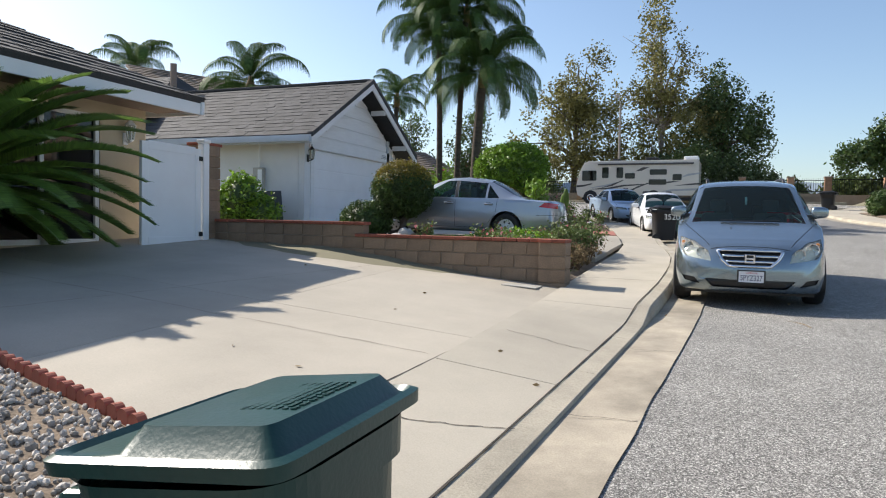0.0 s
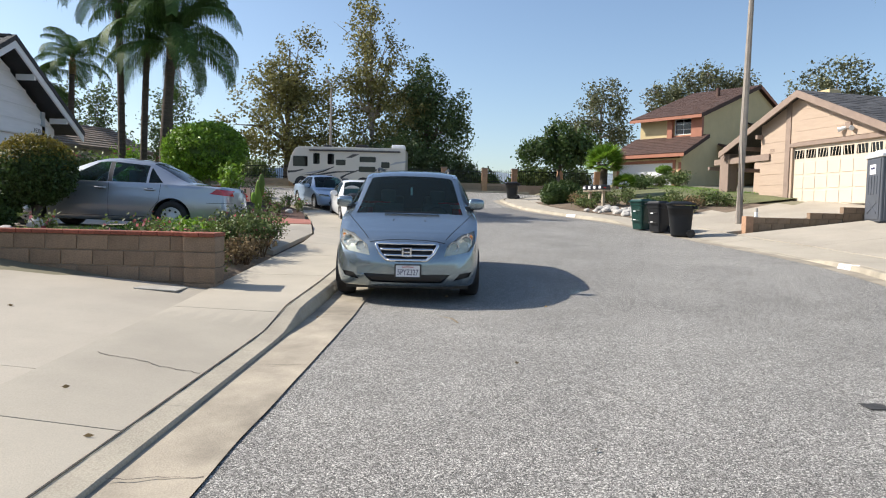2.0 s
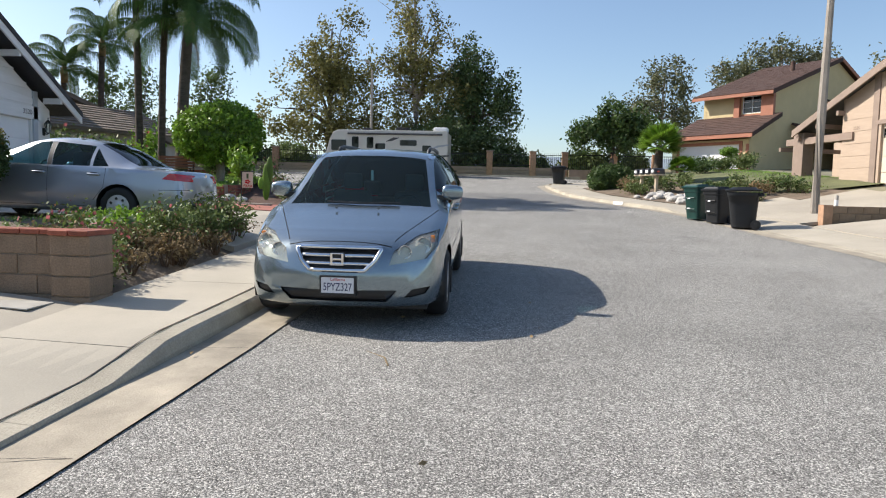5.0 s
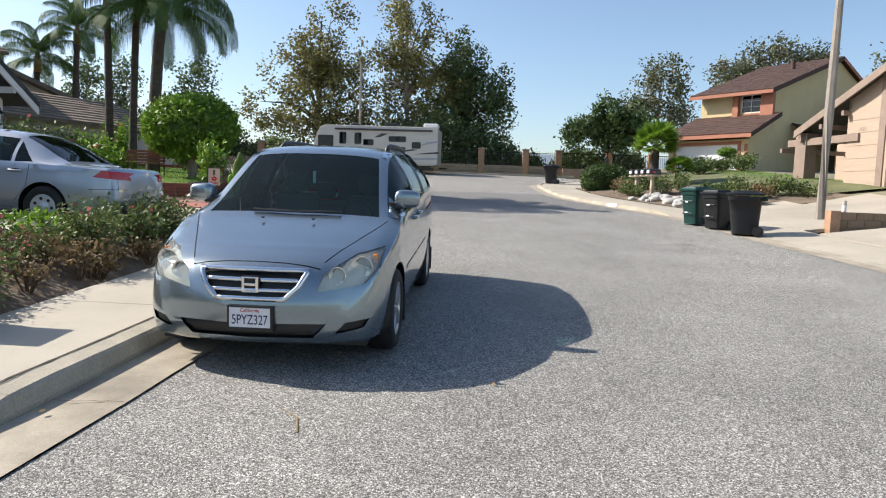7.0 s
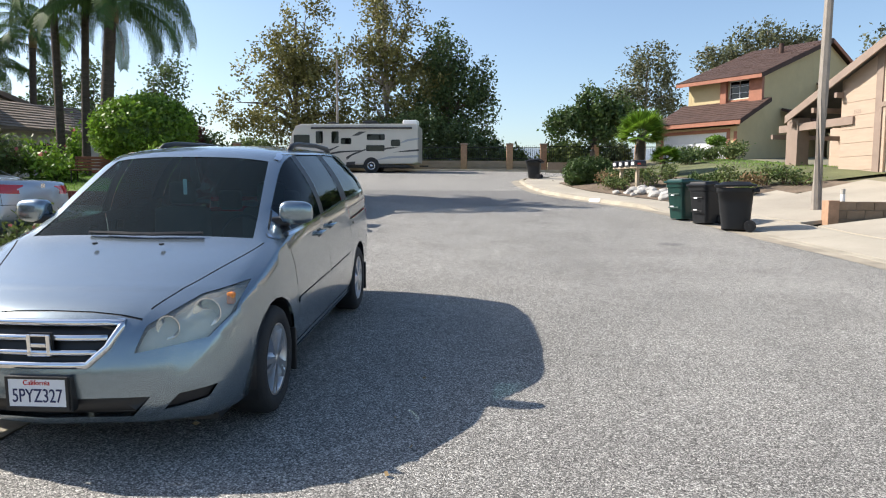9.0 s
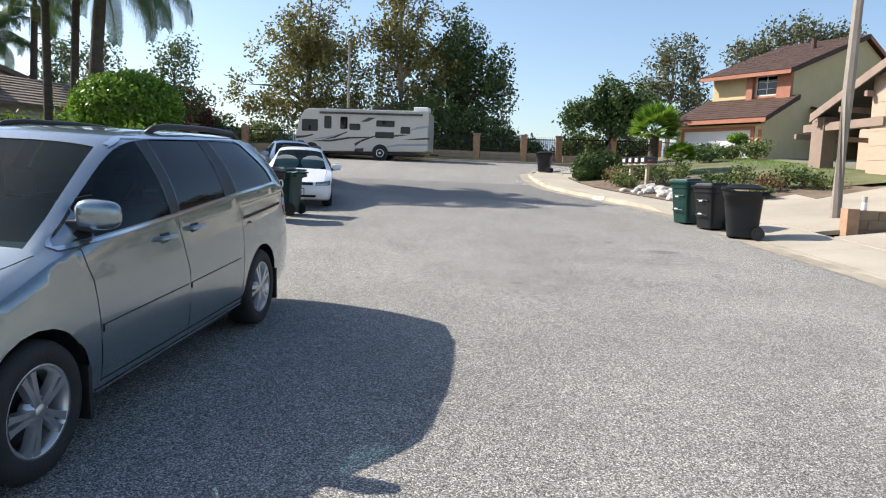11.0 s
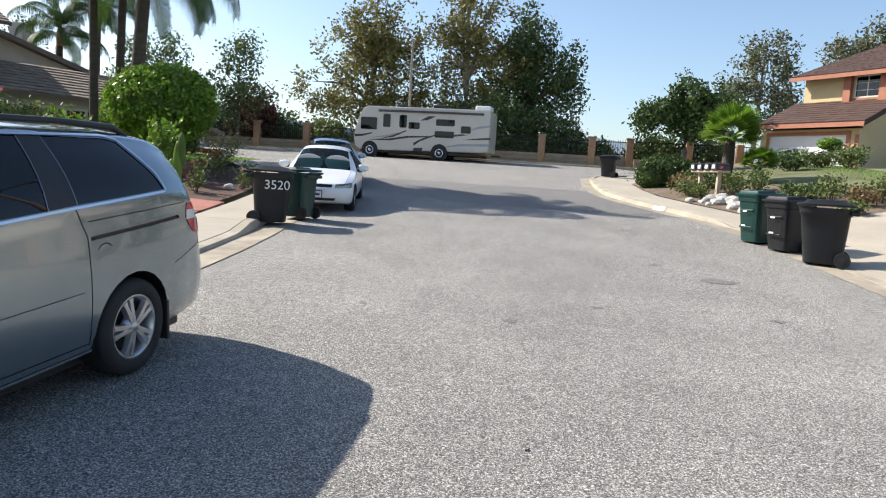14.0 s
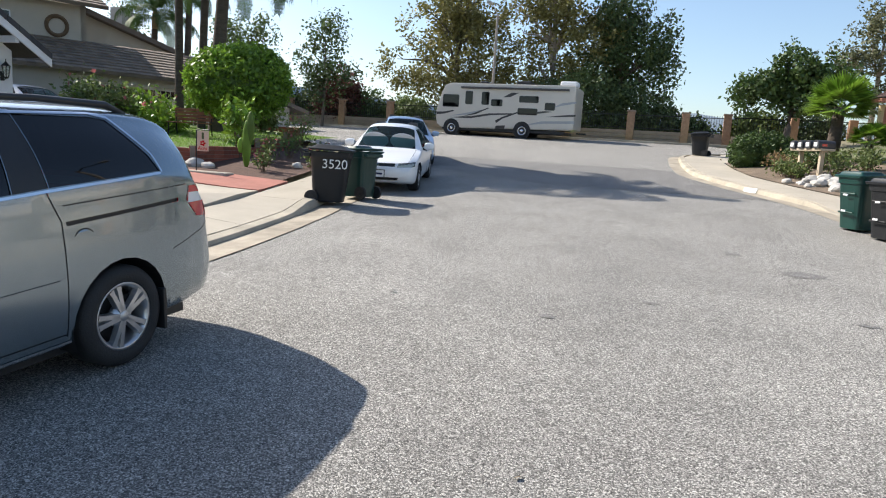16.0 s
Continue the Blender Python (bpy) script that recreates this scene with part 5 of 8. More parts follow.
def strip_poly(a, b, w):
    """A thin quad along a to b."""
    dx, dy = b[0] - a[0], b[1] - a[1]
    l = math.hypot(dx, dy)
    nx, ny = -dy / l * w / 2, dx / l * w / 2
    return [(a[0] - nx, a[1] - ny), (b[0] - nx, b[1] - ny), (b[0] + nx, b[1] + ny), (a[0] + nx, a[1] + ny)]


FRONT = lambda c, n: c.y < 0.75 and n.y < -0.02
VAN = dict(
    length=5.10, w=0.98, tyre=0.345, axles=(0.95, 3.95), sweep=0.30, tail=0.16, rim="alloy", rim_mat=ALLOY, cabin=(1.15, 4.6), dash=1.04,
    top=[(0, .52), (.02, .60), (.05, .69), (.10, .77), (.16, .82), (.24, .855), (.35, .89), (.7, .985), (1.0, 1.055), (1.13, 1.09), (1.5, 1.335), (1.9, 1.575), (2.1, 1.675), (2.3, 1.715),
         (2.7, 1.735), (3.3, 1.743), (4.2, 1.725), (4.6, 1.695), (4.78, 1.62), (4.90, 1.38), (4.98, 1.14), (5.05, .9), (5.09, .75), (5.10, .60)],
    bottom=[(0, .36), (.03, .27), (.08, .225), (.3, .20), (.6, .22), (4.6, .25), (5.0, .30), (5.1, .42)],
    belt=[(0, .46), (.06, .62), (.14, .72), (.35, .815), (.7, .93), (1.15, 1.055), (1.6, 1.105), (2.4, 1.15), (3.4, 1.215), (4.4, 1.265), (4.8, 1.20), (5.0, .98), (5.1, .53)],
    wide=[(0, .70), (.03, .80), (.08, .86), (.16, .90), (.3, .93), (.6, .965), (1, .98), (4, .98), (4.6, .965), (4.9, .93), (5.05, .88), (5.1, .80)],
    roof=[(0, .62), (.16, .80), (.35, .84), (1.0, .86), (1.15, .85), (1.5, .785), (2.0, .715), (2.6, .705), (4, .695), (4.7, .66), (4.9, .70), (5.02, .74), (5.1, .66)],
    side_glass=[([(1.50, 1.128), (2.33, 1.172), (2.33, 1.65), (2.24, 1.645), (1.88, 1.53), (1.53, 1.335)], GLASS_SIDE), ([(2.46, 1.18), (3.22, 1.228), (3.25, 1.66), (2.48, 1.655)], GLASS_DARK),
                ([(3.46, 1.245), (4.36, 1.292), (4.31, 1.40), (4.12, 1.63), (4.0, 1.65), (3.44, 1.66)], GLASS_DARK)],
    pillars=[[(2.335, 1.172), (2.455, 1.18), (2.475, 1.655), (2.335, 1.65)], [(3.225, 1.228), (3.455, 1.245), (3.435, 1.66), (3.255, 1.66)], [(1.25, 1.112), (1.49, 1.128), (1.52, 1.32)]],
    screens=[("windscreen", [(-.755, 1.16), (.755, 1.16), (.605, 2.03), (-.605, 2.03)], 1.02, 1.66, GLASS_CAR)],
    pieces=[
        ("headlamp", "xz", [(.47, .625), (.80, .675), (.885, .78), (.89, .915), (.70, .875), (.51, .755)], -0.006, GLASS_LAMP, "clear headlamp lens, slightly hazed", FRONT),
        ("headlamp", "xz", [(-.47, .625), (-.80, .675), (-.885, .78), (-.89, .915), (-.70, .875), (-.51, .755)], -0.006, GLASS_LAMP, "clear headlamp lens, slightly hazed", FRONT),
        ("grille", "xz", [(-.25, .575), (.25, .575), (.34, .66), (.395, .775), (-.395, .775), (-.34, .66)], -0.035, PLASTIC_BLACK, "", FRONT),
        ("lower_intake", "xz", [(-.45, .285), (.45, .285), (.55, .395), (-.55, .395)], -0.03, PLASTIC_BLACK, "", FRONT),
        ("fog_recess", "xz", [(.60, .315), (.80, .35), (.84, .415), (.68, .40)], -0.02, PLASTIC_BLACK, "", FRONT),
        ("fog_recess", "xz", [(-.60, .315), (-.80, .35), (-.84, .415), (-.68, .40)], -0.02, PLASTIC_BLACK, "", FRONT),
        ("tail_lamp_clear", "yz", [(4.63, 1.04), (5.2, 1.03), (5.2, 1.10), (4.65, 1.115)], 0.0, WHITE_LENS, "", lambda c, n: abs(c.x) > .45),
        ("tail_lamp", "yz", [(4.73, .93), (5.2, .88), (5.2, 1.15), (4.66, 1.165), (4.62, 1.06)], 0.004, RED_LENS, "red and clear tail lamp", lambda c, n: abs(c.x) > .45),
        ("side_moulding", "yz", [(1.46, .60), (2.49, .625), (2.49, .668), (1.46, .645)], 0.008, PAINT_VAN, "", lambda c, n: abs(c.x) > .45),
        ("side_moulding", "yz", [(2.53, .627), (3.46, .652), (3.46, .697), (2.53, .670)], 0.008, PAINT_VAN, "", lambda c, n: abs(c.x) > .45),
        ("door_track", "yz", strip_poly((3.54, 1.025), (4.52, 1.075), 0.026), -0.012, PLASTIC_BLACK, "", lambda c, n: abs(c.x) > .45),
        ("belt_moulding", "yz", strip_poly((1.22, 1.094), (2.40, 1.160), 0.016), 0.006, CHROME, "bright belt strip", lambda c, n: abs(c.x) > .45),
        ("belt_moulding", "yz", strip_poly((2.40, 1.160), (3.42, 1.226), 0.016), 0.006, CHROME, "bright belt strip", lambda c, n: abs(c.x) > .45),
        ("belt_moulding", "yz", strip_poly((3.42, 1.226), (4.36, 1.277), 0.016), 0.006, CHROME, "bright belt strip", lambda c, n: abs(c.x) > .45),
        ("window_trim", "yz", strip_poly((1.215, 1.10), (1.52, 1.35), 0.015), 0.006, CHROME, "bright window strip", lambda c, n: abs(n.x) > .25 and abs(c.x) > .5),
        ("window_trim", "yz", strip_poly((1.52, 1.35), (1.88, 1.548), 0.015), 0.006, CHROME, "bright window strip", lambda c, n: abs(n.x) > .25 and abs(c.x) > .5),
        ("window_trim", "yz", strip_poly((1.88, 1.548), (2.24, 1.662), 0.015), 0.006, CHROME, "bright window strip", lambda c, n: abs(n.x) > .25 and abs(c.x) > .5),
        ("window_trim", "yz", strip_poly((2.24, 1.664), (4.0, 1.668), 0.012), 0.006, CHROME, "bright window strip", lambda c, n: abs(n.x) > .25 and abs(c.x) > .5),
        ("window_trim", "yz", strip_poly((4.0, 1.667), (4.14, 1.642), 0.015), 0.006, CHROME, "bright window strip", lambda c, n: abs(n.x) > .25 and abs(c.x) > .5),
        ("window_trim", "yz", strip_poly((4.14, 1.642), (4.335, 1.41), 0.015), 0.006, CHROME, "bright window strip", lambda c, n: abs(n.x) > .25 and abs(c.x) > .5),
        ("window_trim", "yz", strip_poly((4.335, 1.41), (4.375, 1.285), 0.015), 0.006, CHROME, "bright window strip", lambda c, n: abs(n.x) > .25 and abs(c.x) > .5),
        ("sill_strip", "yz", [(1.42, .262), (3.55, .285), (3.55, .300), (1.42, .278)], 0.006, CHROME, "", lambda c, n: abs(c.x) > .45),
    ],
    gaps=[strip_poly((1.46, .32), (1.42, .90), .009), strip_poly((1.42, .90), (1.34, 1.085), .009), strip_poly((2.51, .33), (2.51, .76), .009), strip_poly((2.51, .76), (2.40, 1.155), .009),
          strip_poly((3.43, 1.22), (3.51, 1.04), .009), strip_poly((3.51, 1.04), (3.51, .33), .009), strip_poly((1.46, .325), (3.51, .345), .009),
          strip_poly((3.53, 1.135), (4.62, 1.18), .007), strip_poly((4.42, .73), (4.92, .86), .007)],
    gaps_top=[strip_poly((-.50, .24), (-.84, 1.12), .010), strip_poly((.50, .24), (.84, 1.12), .010), strip_poly((-.48, .175), (.48, .175), .010)],
    handles=[(2.22, 1.03), (2.64, 1.05)], mirrors=[(1.47, 1.25, 0)],
)
TILT = math.degrees(math.atan(0.05))
van = fit_car("minivan", VAN, pose(0.405, 9.42, road_z(9.42) + 0.012, TILT), PAINT_VAN, "silver-blue minivan parked at the kerb, facing the walker", "minivan", "parked cars")
# grille bars, emblem, lamps, wipers, rails
skin_bm = shell(VAN)
SKIN = BVHTree.FromBMesh(skin_bm)
skin_bm.free()


def nose_y(x, z):
    """How far back the van's skin lies at (x, z), seen from the front."""
    hit = SKIN.ray_cast(Vector((x, -1, z)), Vector((0, 1, 0)))[0]
    return hit.y if hit else 0.2


for z, hw, rad in ((.635, .29, .017), (.705, .335, .019)):
    gb = bmesh.new()
    sweep(gb, [(x, nose_y(x, z) + .004, z) for x in np.linspace(-hw, hw, 17)], rad, 8)
    part("grille_bar", gb, CHROME, van, smooth=True)
gs = bmesh.new()
outline = [(-.25, .575), (.25, .575), (.34, .66), (.40, .775), (-.40, .775), (-.34, .66), (-.25, .575)]
pts = []
for a, b in zip(outline, outline[1:]):
    for q in np.linspace(0, 1, 10, endpoint=False):
        x, z = a[0] + (b[0] - a[0]) * q, a[1] + (b[1] - a[1]) * q
        pts.append((x, nose_y(x, z) - .001, z))
sweep(gs, pts + [pts[0]], 0.021, 8)
part("grille_surround", gs, CHROME, van, "chrome grille surround", smooth=True)
em = bmesh.new()
for q in ((-.062, -.058, -.040, .058), (.040, -.058, .062, .058), (-.04, .046, .04, .058), (-.04, -.058, .04, -.046), (-.04, -.010, .04, .012)):
    box(em, q[0], -.012, q[1], q[2], .006, q[3], .004)
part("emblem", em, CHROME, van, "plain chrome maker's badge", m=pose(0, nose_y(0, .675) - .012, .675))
part("emblem_base", bx(-.068, 0, -.064, .068, .012, .064, .012), PLASTIC_BLACK, van, m=pose(0, nose_y(0, .675) - .008, .675))
part("plate_base", bx(-.17, 0, -.10, .17, .06, .09, .01), PLASTIC_BLACK, van, m=pose(.02, -.024, .44))
plate(van, pose(.02, -.034, .445), "5PYZ327")
for s in (1, -1):
    for x, y, z, r in ((.60, nose_y(.60, .735) + .05, .735, .058), (.76, nose_y(.76, .79) + .06, .79, .072)):
        part("lamp_reflector", lathe([(0.0, -0.05), (r * .6, -0.03), (r, 0.02), (r + .008, 0.02)], 24), CHROME, van, m=pose(s * x, y, z, 0, 0, -90), smooth=True)
    part("turn_lamp", bx(s * .835 - .022, nose_y(.835, .84) + .03, .80, s * .835 + .022, nose_y(.835, .84) + .08, .87, .012), AMBER, van)
    wp = bmesh.new()
    sweep(wp, [(s * .06 - .3, 1.155, 1.135), (s * .06 + .02, 1.135, 1.125), (s * .06 + .36, 1.15, 1.135)], 0.011, 6)
    part("wiper", wp, PLASTIC_BLACK, van)
    rr = bmesh.new()
    sweep(rr, [(s * .58, 2.65, 1.68), (s * .58, 2.80, 1.735), (s * .58, 3.0, 1.757), (s * .575, 3.7, 1.755), (s * .57, 4.25, 1.728), (s * .565, 4.42, 1.67)], [.016, .026, .022, .022, .026, .016], 8)
    part("roof_rail", rr, PLASTIC_BLACK, van, smooth=True)
    part("mud_flap", bx(s * .80, 4.29, .16, s * .985, 4.32, .46, .005), PLASTIC_BLACK, van)
    part("mud_flap", bx(s * .80, 1.30, .16, s * .985, 1.33, .46, .005), PLASTIC_BLACK, van)
    part("washer_jet", bx(s * .22 - .012, .96, 1.075, s * .22 + .012, .99, 1.088, .004), PLASTIC_BLACK, van)
part("fuel_gap", lathe([(0.078, 0.0075), (0.079, 0.0095), (0.086, 0.0095), (0.087, 0.0075)], 32), PLASTIC_BLACK, van, m=pose(.957, 3.66, .90))
part("fuel_door", lathe([(0.0, 0.008), (0.078, 0.008), (0.084, 0.004), (0.090, -0.008)], 32), PAINT_VAN, van, m=pose(.957, 3.66, .90), smooth=True)
part("under_tray", bx(-.80, .35, .17, .80, 4.7, .24), PLASTIC_BLACK, van)
part("hanging_charm", bx(-.015, 1.86, 1.35, .015, 1.87, 1.47, .006), WHITE_LENS, van, "small white charm behind the windscreen")


def sedan(L, H, W, tyre, f_ax, r_ax, boxy, rim_mat, paint, rear_lamp):
    """The lines of a four-door saloon. boxy: 0 round, 1 square."""
    hd = H * (0.60 + 0.01 * boxy)
    dk = H * (0.67 + 0.01 * boxy)
    c0, c1, c2, c3 = L * .265, L * .43, L * .66, L * .83
    bl = H * .625
    return dict(
        length=L, w=W, tyre=tyre, axles=(f_ax, r_ax), sweep=0.26 - 0.1 * boxy, tail=0.14, rim="cap", rim_mat=rim_mat, cabin=(c0, c3 - 0.2), dash=bl - 0.02,
        top=[(0, .52), (.04, .60), (.10, .66), (.25, .70), (.7, hd * .92), (c0 - .05, hd), (c0, hd + .02), (c0 + .3, H * .80), (c1, H * .955), (c1 + .25, H * .99), (c2 - .5, H), (c2, H * .97),
             (c2 + .35, H * .87), (c3 - .02, dk + .03), (c3 + .05, dk), (L - .12, dk * .985), (L - .04, dk * .93), (L - .01, .62), (L, .50)],
        bottom=[(0, .36), (.05, .24), (.3, .18), (L - .5, .20), (L - .1, .28), (L, .40)],
        belt=[(0, .46), (.1, .58), (.3, .62), (.7, hd * .85), (c0, bl - .02), (c1, bl), (c2, bl + .02), (c3, bl + .035), (L - .1, dk * .93), (L, .46)],
        wide=[(0, W * .78), (.06, W * .88), (.25, W * .95), (.7, W), (L - .9, W), (L - .3, W * .95), (L - .06, W * .90), (L, W * .82)],
        roof=[(0, W * .66), (.25, W * .82), (c0, W * .86), (c0 + .3, W * .80), (c1, W * .68), (c2, W * .66), (c2 + .35, W * .70), (c3, W * .80), (L - .1, W * .82), (L, W * .68)],
        side_glass=[([(c0 + .30, bl + .035), (c0 + 1.18, bl + .04), (c0 + 1.14, H * .925), (c1 + .14, H * .915)], GLASS_CAR),
                    ([(c0 + 1.27, bl + .04), (c2 + .02, bl + .05), (c2 + .0, H * .895), (c0 + 1.23, H * .925)], GLASS_CAR),
                    ([(c2 + .07, bl + .05), (c2 + .34, bl + .06), (c2 + .05, H * .87)], GLASS_CAR)],
        pillars=[[(c0 + 1.185, bl + .04), (c0 + 1.265, bl + .04), (c0 + 1.225, H * .925), (c0 + 1.145, H * .925)]],
        screens=[("windscreen", [(-W * .80, c0 + .03), (W * .80, c0 + .03), (W * .645, c1 + .02), (-W * .645, c1 + .02)], hd * .98, H * .965, GLASS_CAR),
                 ("rear_window", [(-W * .62, c2 + .06), (W * .62, c2 + .06), (W * .74, c3 - .05), (-W * .74, c3 - .05)], dk, H * .97, GLASS_DARK)],
        pieces=[
            ("headlamp", "xz", [(W * .50, .56), (W * .92, .57), (W * .92, .665), (W * .52, .645)], -0.006, GLASS_LAMP, "clear headlamp", FRONT),
            ("headlamp", "xz", [(-W * .50, .56), (-W * .92, .57), (-W * .92, .665), (-W * .52, .645)], -0.006, GLASS_LAMP, "clear headlamp", FRONT),
            ("grille", "xz", [(-W * .44, .575), (W * .44, .575), (W * .44, .64), (-W * .44, .64)], -0.02, PLASTIC_BLACK, "", FRONT),
            ("lower_intake", "xz", [(-W * .50, .28), (W * .50, .28), (W * .55, .345), (-W * .55, .345)], -0.02, PLASTIC_BLACK, "", FRONT),
            ("tail_lamp_clear", "yz", [(L - .07, rear_lamp[0][1] + .025), (L + .1, rear_lamp[0][1] + .02), (L + .1, rear_lamp[0][1] + .05), (L - .07, rear_lamp[0][1] + .05)], 0.0, WHITE_LENS, "", lambda c, n: abs(c.x) > W * .42),
            ("tail_lamp", "yz", rear_lamp, 0.004, RED_LENS, "red tail lamp", lambda c, n: abs(c.x) > W * .42),
            ("side_moulding", "yz", [(c0 - .05, .475), (r_ax - .42, .49), (r_ax - .42, .52), (c0 - .05, .505)], 0.008, paint, "", lambda c, n: abs(c.x) > .45),
            ("rear_bumper_step", "yz", strip_poly((L - .45, .62), (L + .02, .64), .008), -0.004, PLASTIC_BLACK, "", lambda c, n: abs(c.x) > .45),
        ],
        gaps=[strip_poly((c0 - .02, .27), (c0 + .06, bl), .008), strip_poly((c0 + 1.22, .28), (c0 + 1.20, bl + .02), .008), strip_poly((r_ax - .25, .62), (c2 + .30, bl + .03), .008),
              strip_poly((r_ax - .42, .40), (r_ax - .25, .62), .008), strip_poly((c0, .275), (r_ax - .46, .30), .008)],
        gaps_top=[strip_poly((-W * .76, .22), (-W * .82, c0), .008), strip_poly((W * .76, .22), (W * .82, c0), .008), strip_poly((-W * .74, c3 + .03), (-W * .76, L - .08), .008), strip_poly((W * .74, c3 + .03), (W * .76, L - .08), .008)],
        handles=[(c0 + 1.06, bl - .085), (c0 + 2.0, bl - .08)], mirrors=[(c0 + .42, bl + .06, 0)],
    )
# the silver saloon on the white house's drive, nose to the garage
SAL = sedan(4.80, 1.45, 0.905, 0.315, 0.95, 3.69, 0, HUBCAP, PAINT_SILVER, [(4.40, .80), (4.85, .77), (4.85, .885), (4.52, .90)])
SAL["pieces"].append(("fuel_door", "yz", [(3.97, .74), (4.11, .74), (4.11, .87), (3.97, .87)], 0.004, PAINT_SILVER, "", lambda c, n: c.x > .4))
accord = fit_car("saloon_car", SAL, pose(-8.0, 14.95, land_z(-8.0, 14.95) + 0.012, 0, 1.6, 0) @ pose(0, 0, 0, 0, 0, -90), PAINT_SILVER, "silver four-door saloon parked on the driveway", "car", "parked cars")
part("boot_badge", bx(-.04, 4.775, .86, .04, 4.785, .92, .003), CHROME, accord)
WHI = sedan(4.30, 1.40, 0.835, 0.29, 0.82, 3.32, 1, HUBCAP, PAINT_WHITE, [(4.10, .68), (4.35, .68), (4.35, .82), (4.10, .82)])
TI2 = math.degrees(math.atan(0.075))
nis = fit_car("saloon_car", WHI, pose(-1.32, 23.1, road_z(23.1) + 0.012, TI2, 0, 15), PAINT_WHITE, "white older four-door saloon with a folded windscreen shade", "car", "parked cars")
plate(nis, pose(0, -0.015, .42), "", False)
part("plate_characters", bx(-.11, -.024, .40, .11, -.021, .44), INK_BLUE, nis)
part("badge", bx(-.035, -.012, .585, .035, .0, .63, .004), CHROME, nis)
for s in (1, -1):
    part("sun_shade", lathe([(0.0, 0.0), (0.30, 0.0), (0.31, -0.008)], 28), PLATE_WHITE, nis, "pale round folded sun shade", m=pose(s * .33, 1.52, 1.02, 0, 0, -90) @ pose(0, 0, 0, 0, 35, 0) @ Matrix.Diagonal((1, 1.0, .75, 1)))
BLU = sedan(4.60, 1.40, 0.87, 0.30, 0.90, 3.56, .3, HUBCAP, PAINT_BLUE, [(4.35, .72), (4.65, .72), (4.65, .86), (4.35, .86)])
fit_car("saloon_car", BLU, pose(-3.0, 28.9, road_z(28.9) + 0.012, TI2, 0, 26), PAINT_BLUE, "pale blue two-tone saloon parked at the kerb", "car", "parked cars")
DRK = dict(VAN)
DRK.update(rim_mat=HUBCAP, pieces=[p for p in VAN["pieces"] if p[0] in ("headlamp", "tail_lamp", "grille", "lower_intake")], gaps=VAN["gaps"][:3], gaps_top=[])
fit_car("people_carrier", DRK, pose(-19.0, 29.6, land_z(-16.5, 30) + 0.06, 0, 0, 70), PAINT_DARK, "dark people carrier parked by the tile-roofed house", "car", "parked cars")
SML = sedan(4.5, 1.5, 0.88, 0.31, 0.9, 3.5, 0, HUBCAP, PAINT_WHITE, [(4.2, .80), (4.55, .78), (4.55, .905), (4.4, .92)])
fit_car("saloon_car", SML, pose(-13.6, 26.6, land_z(-13, 26.5) + 0.03, 0, 0, 84), PAINT_WHITE, "white car parked on the drive behind the palms", "car", "parked cars")


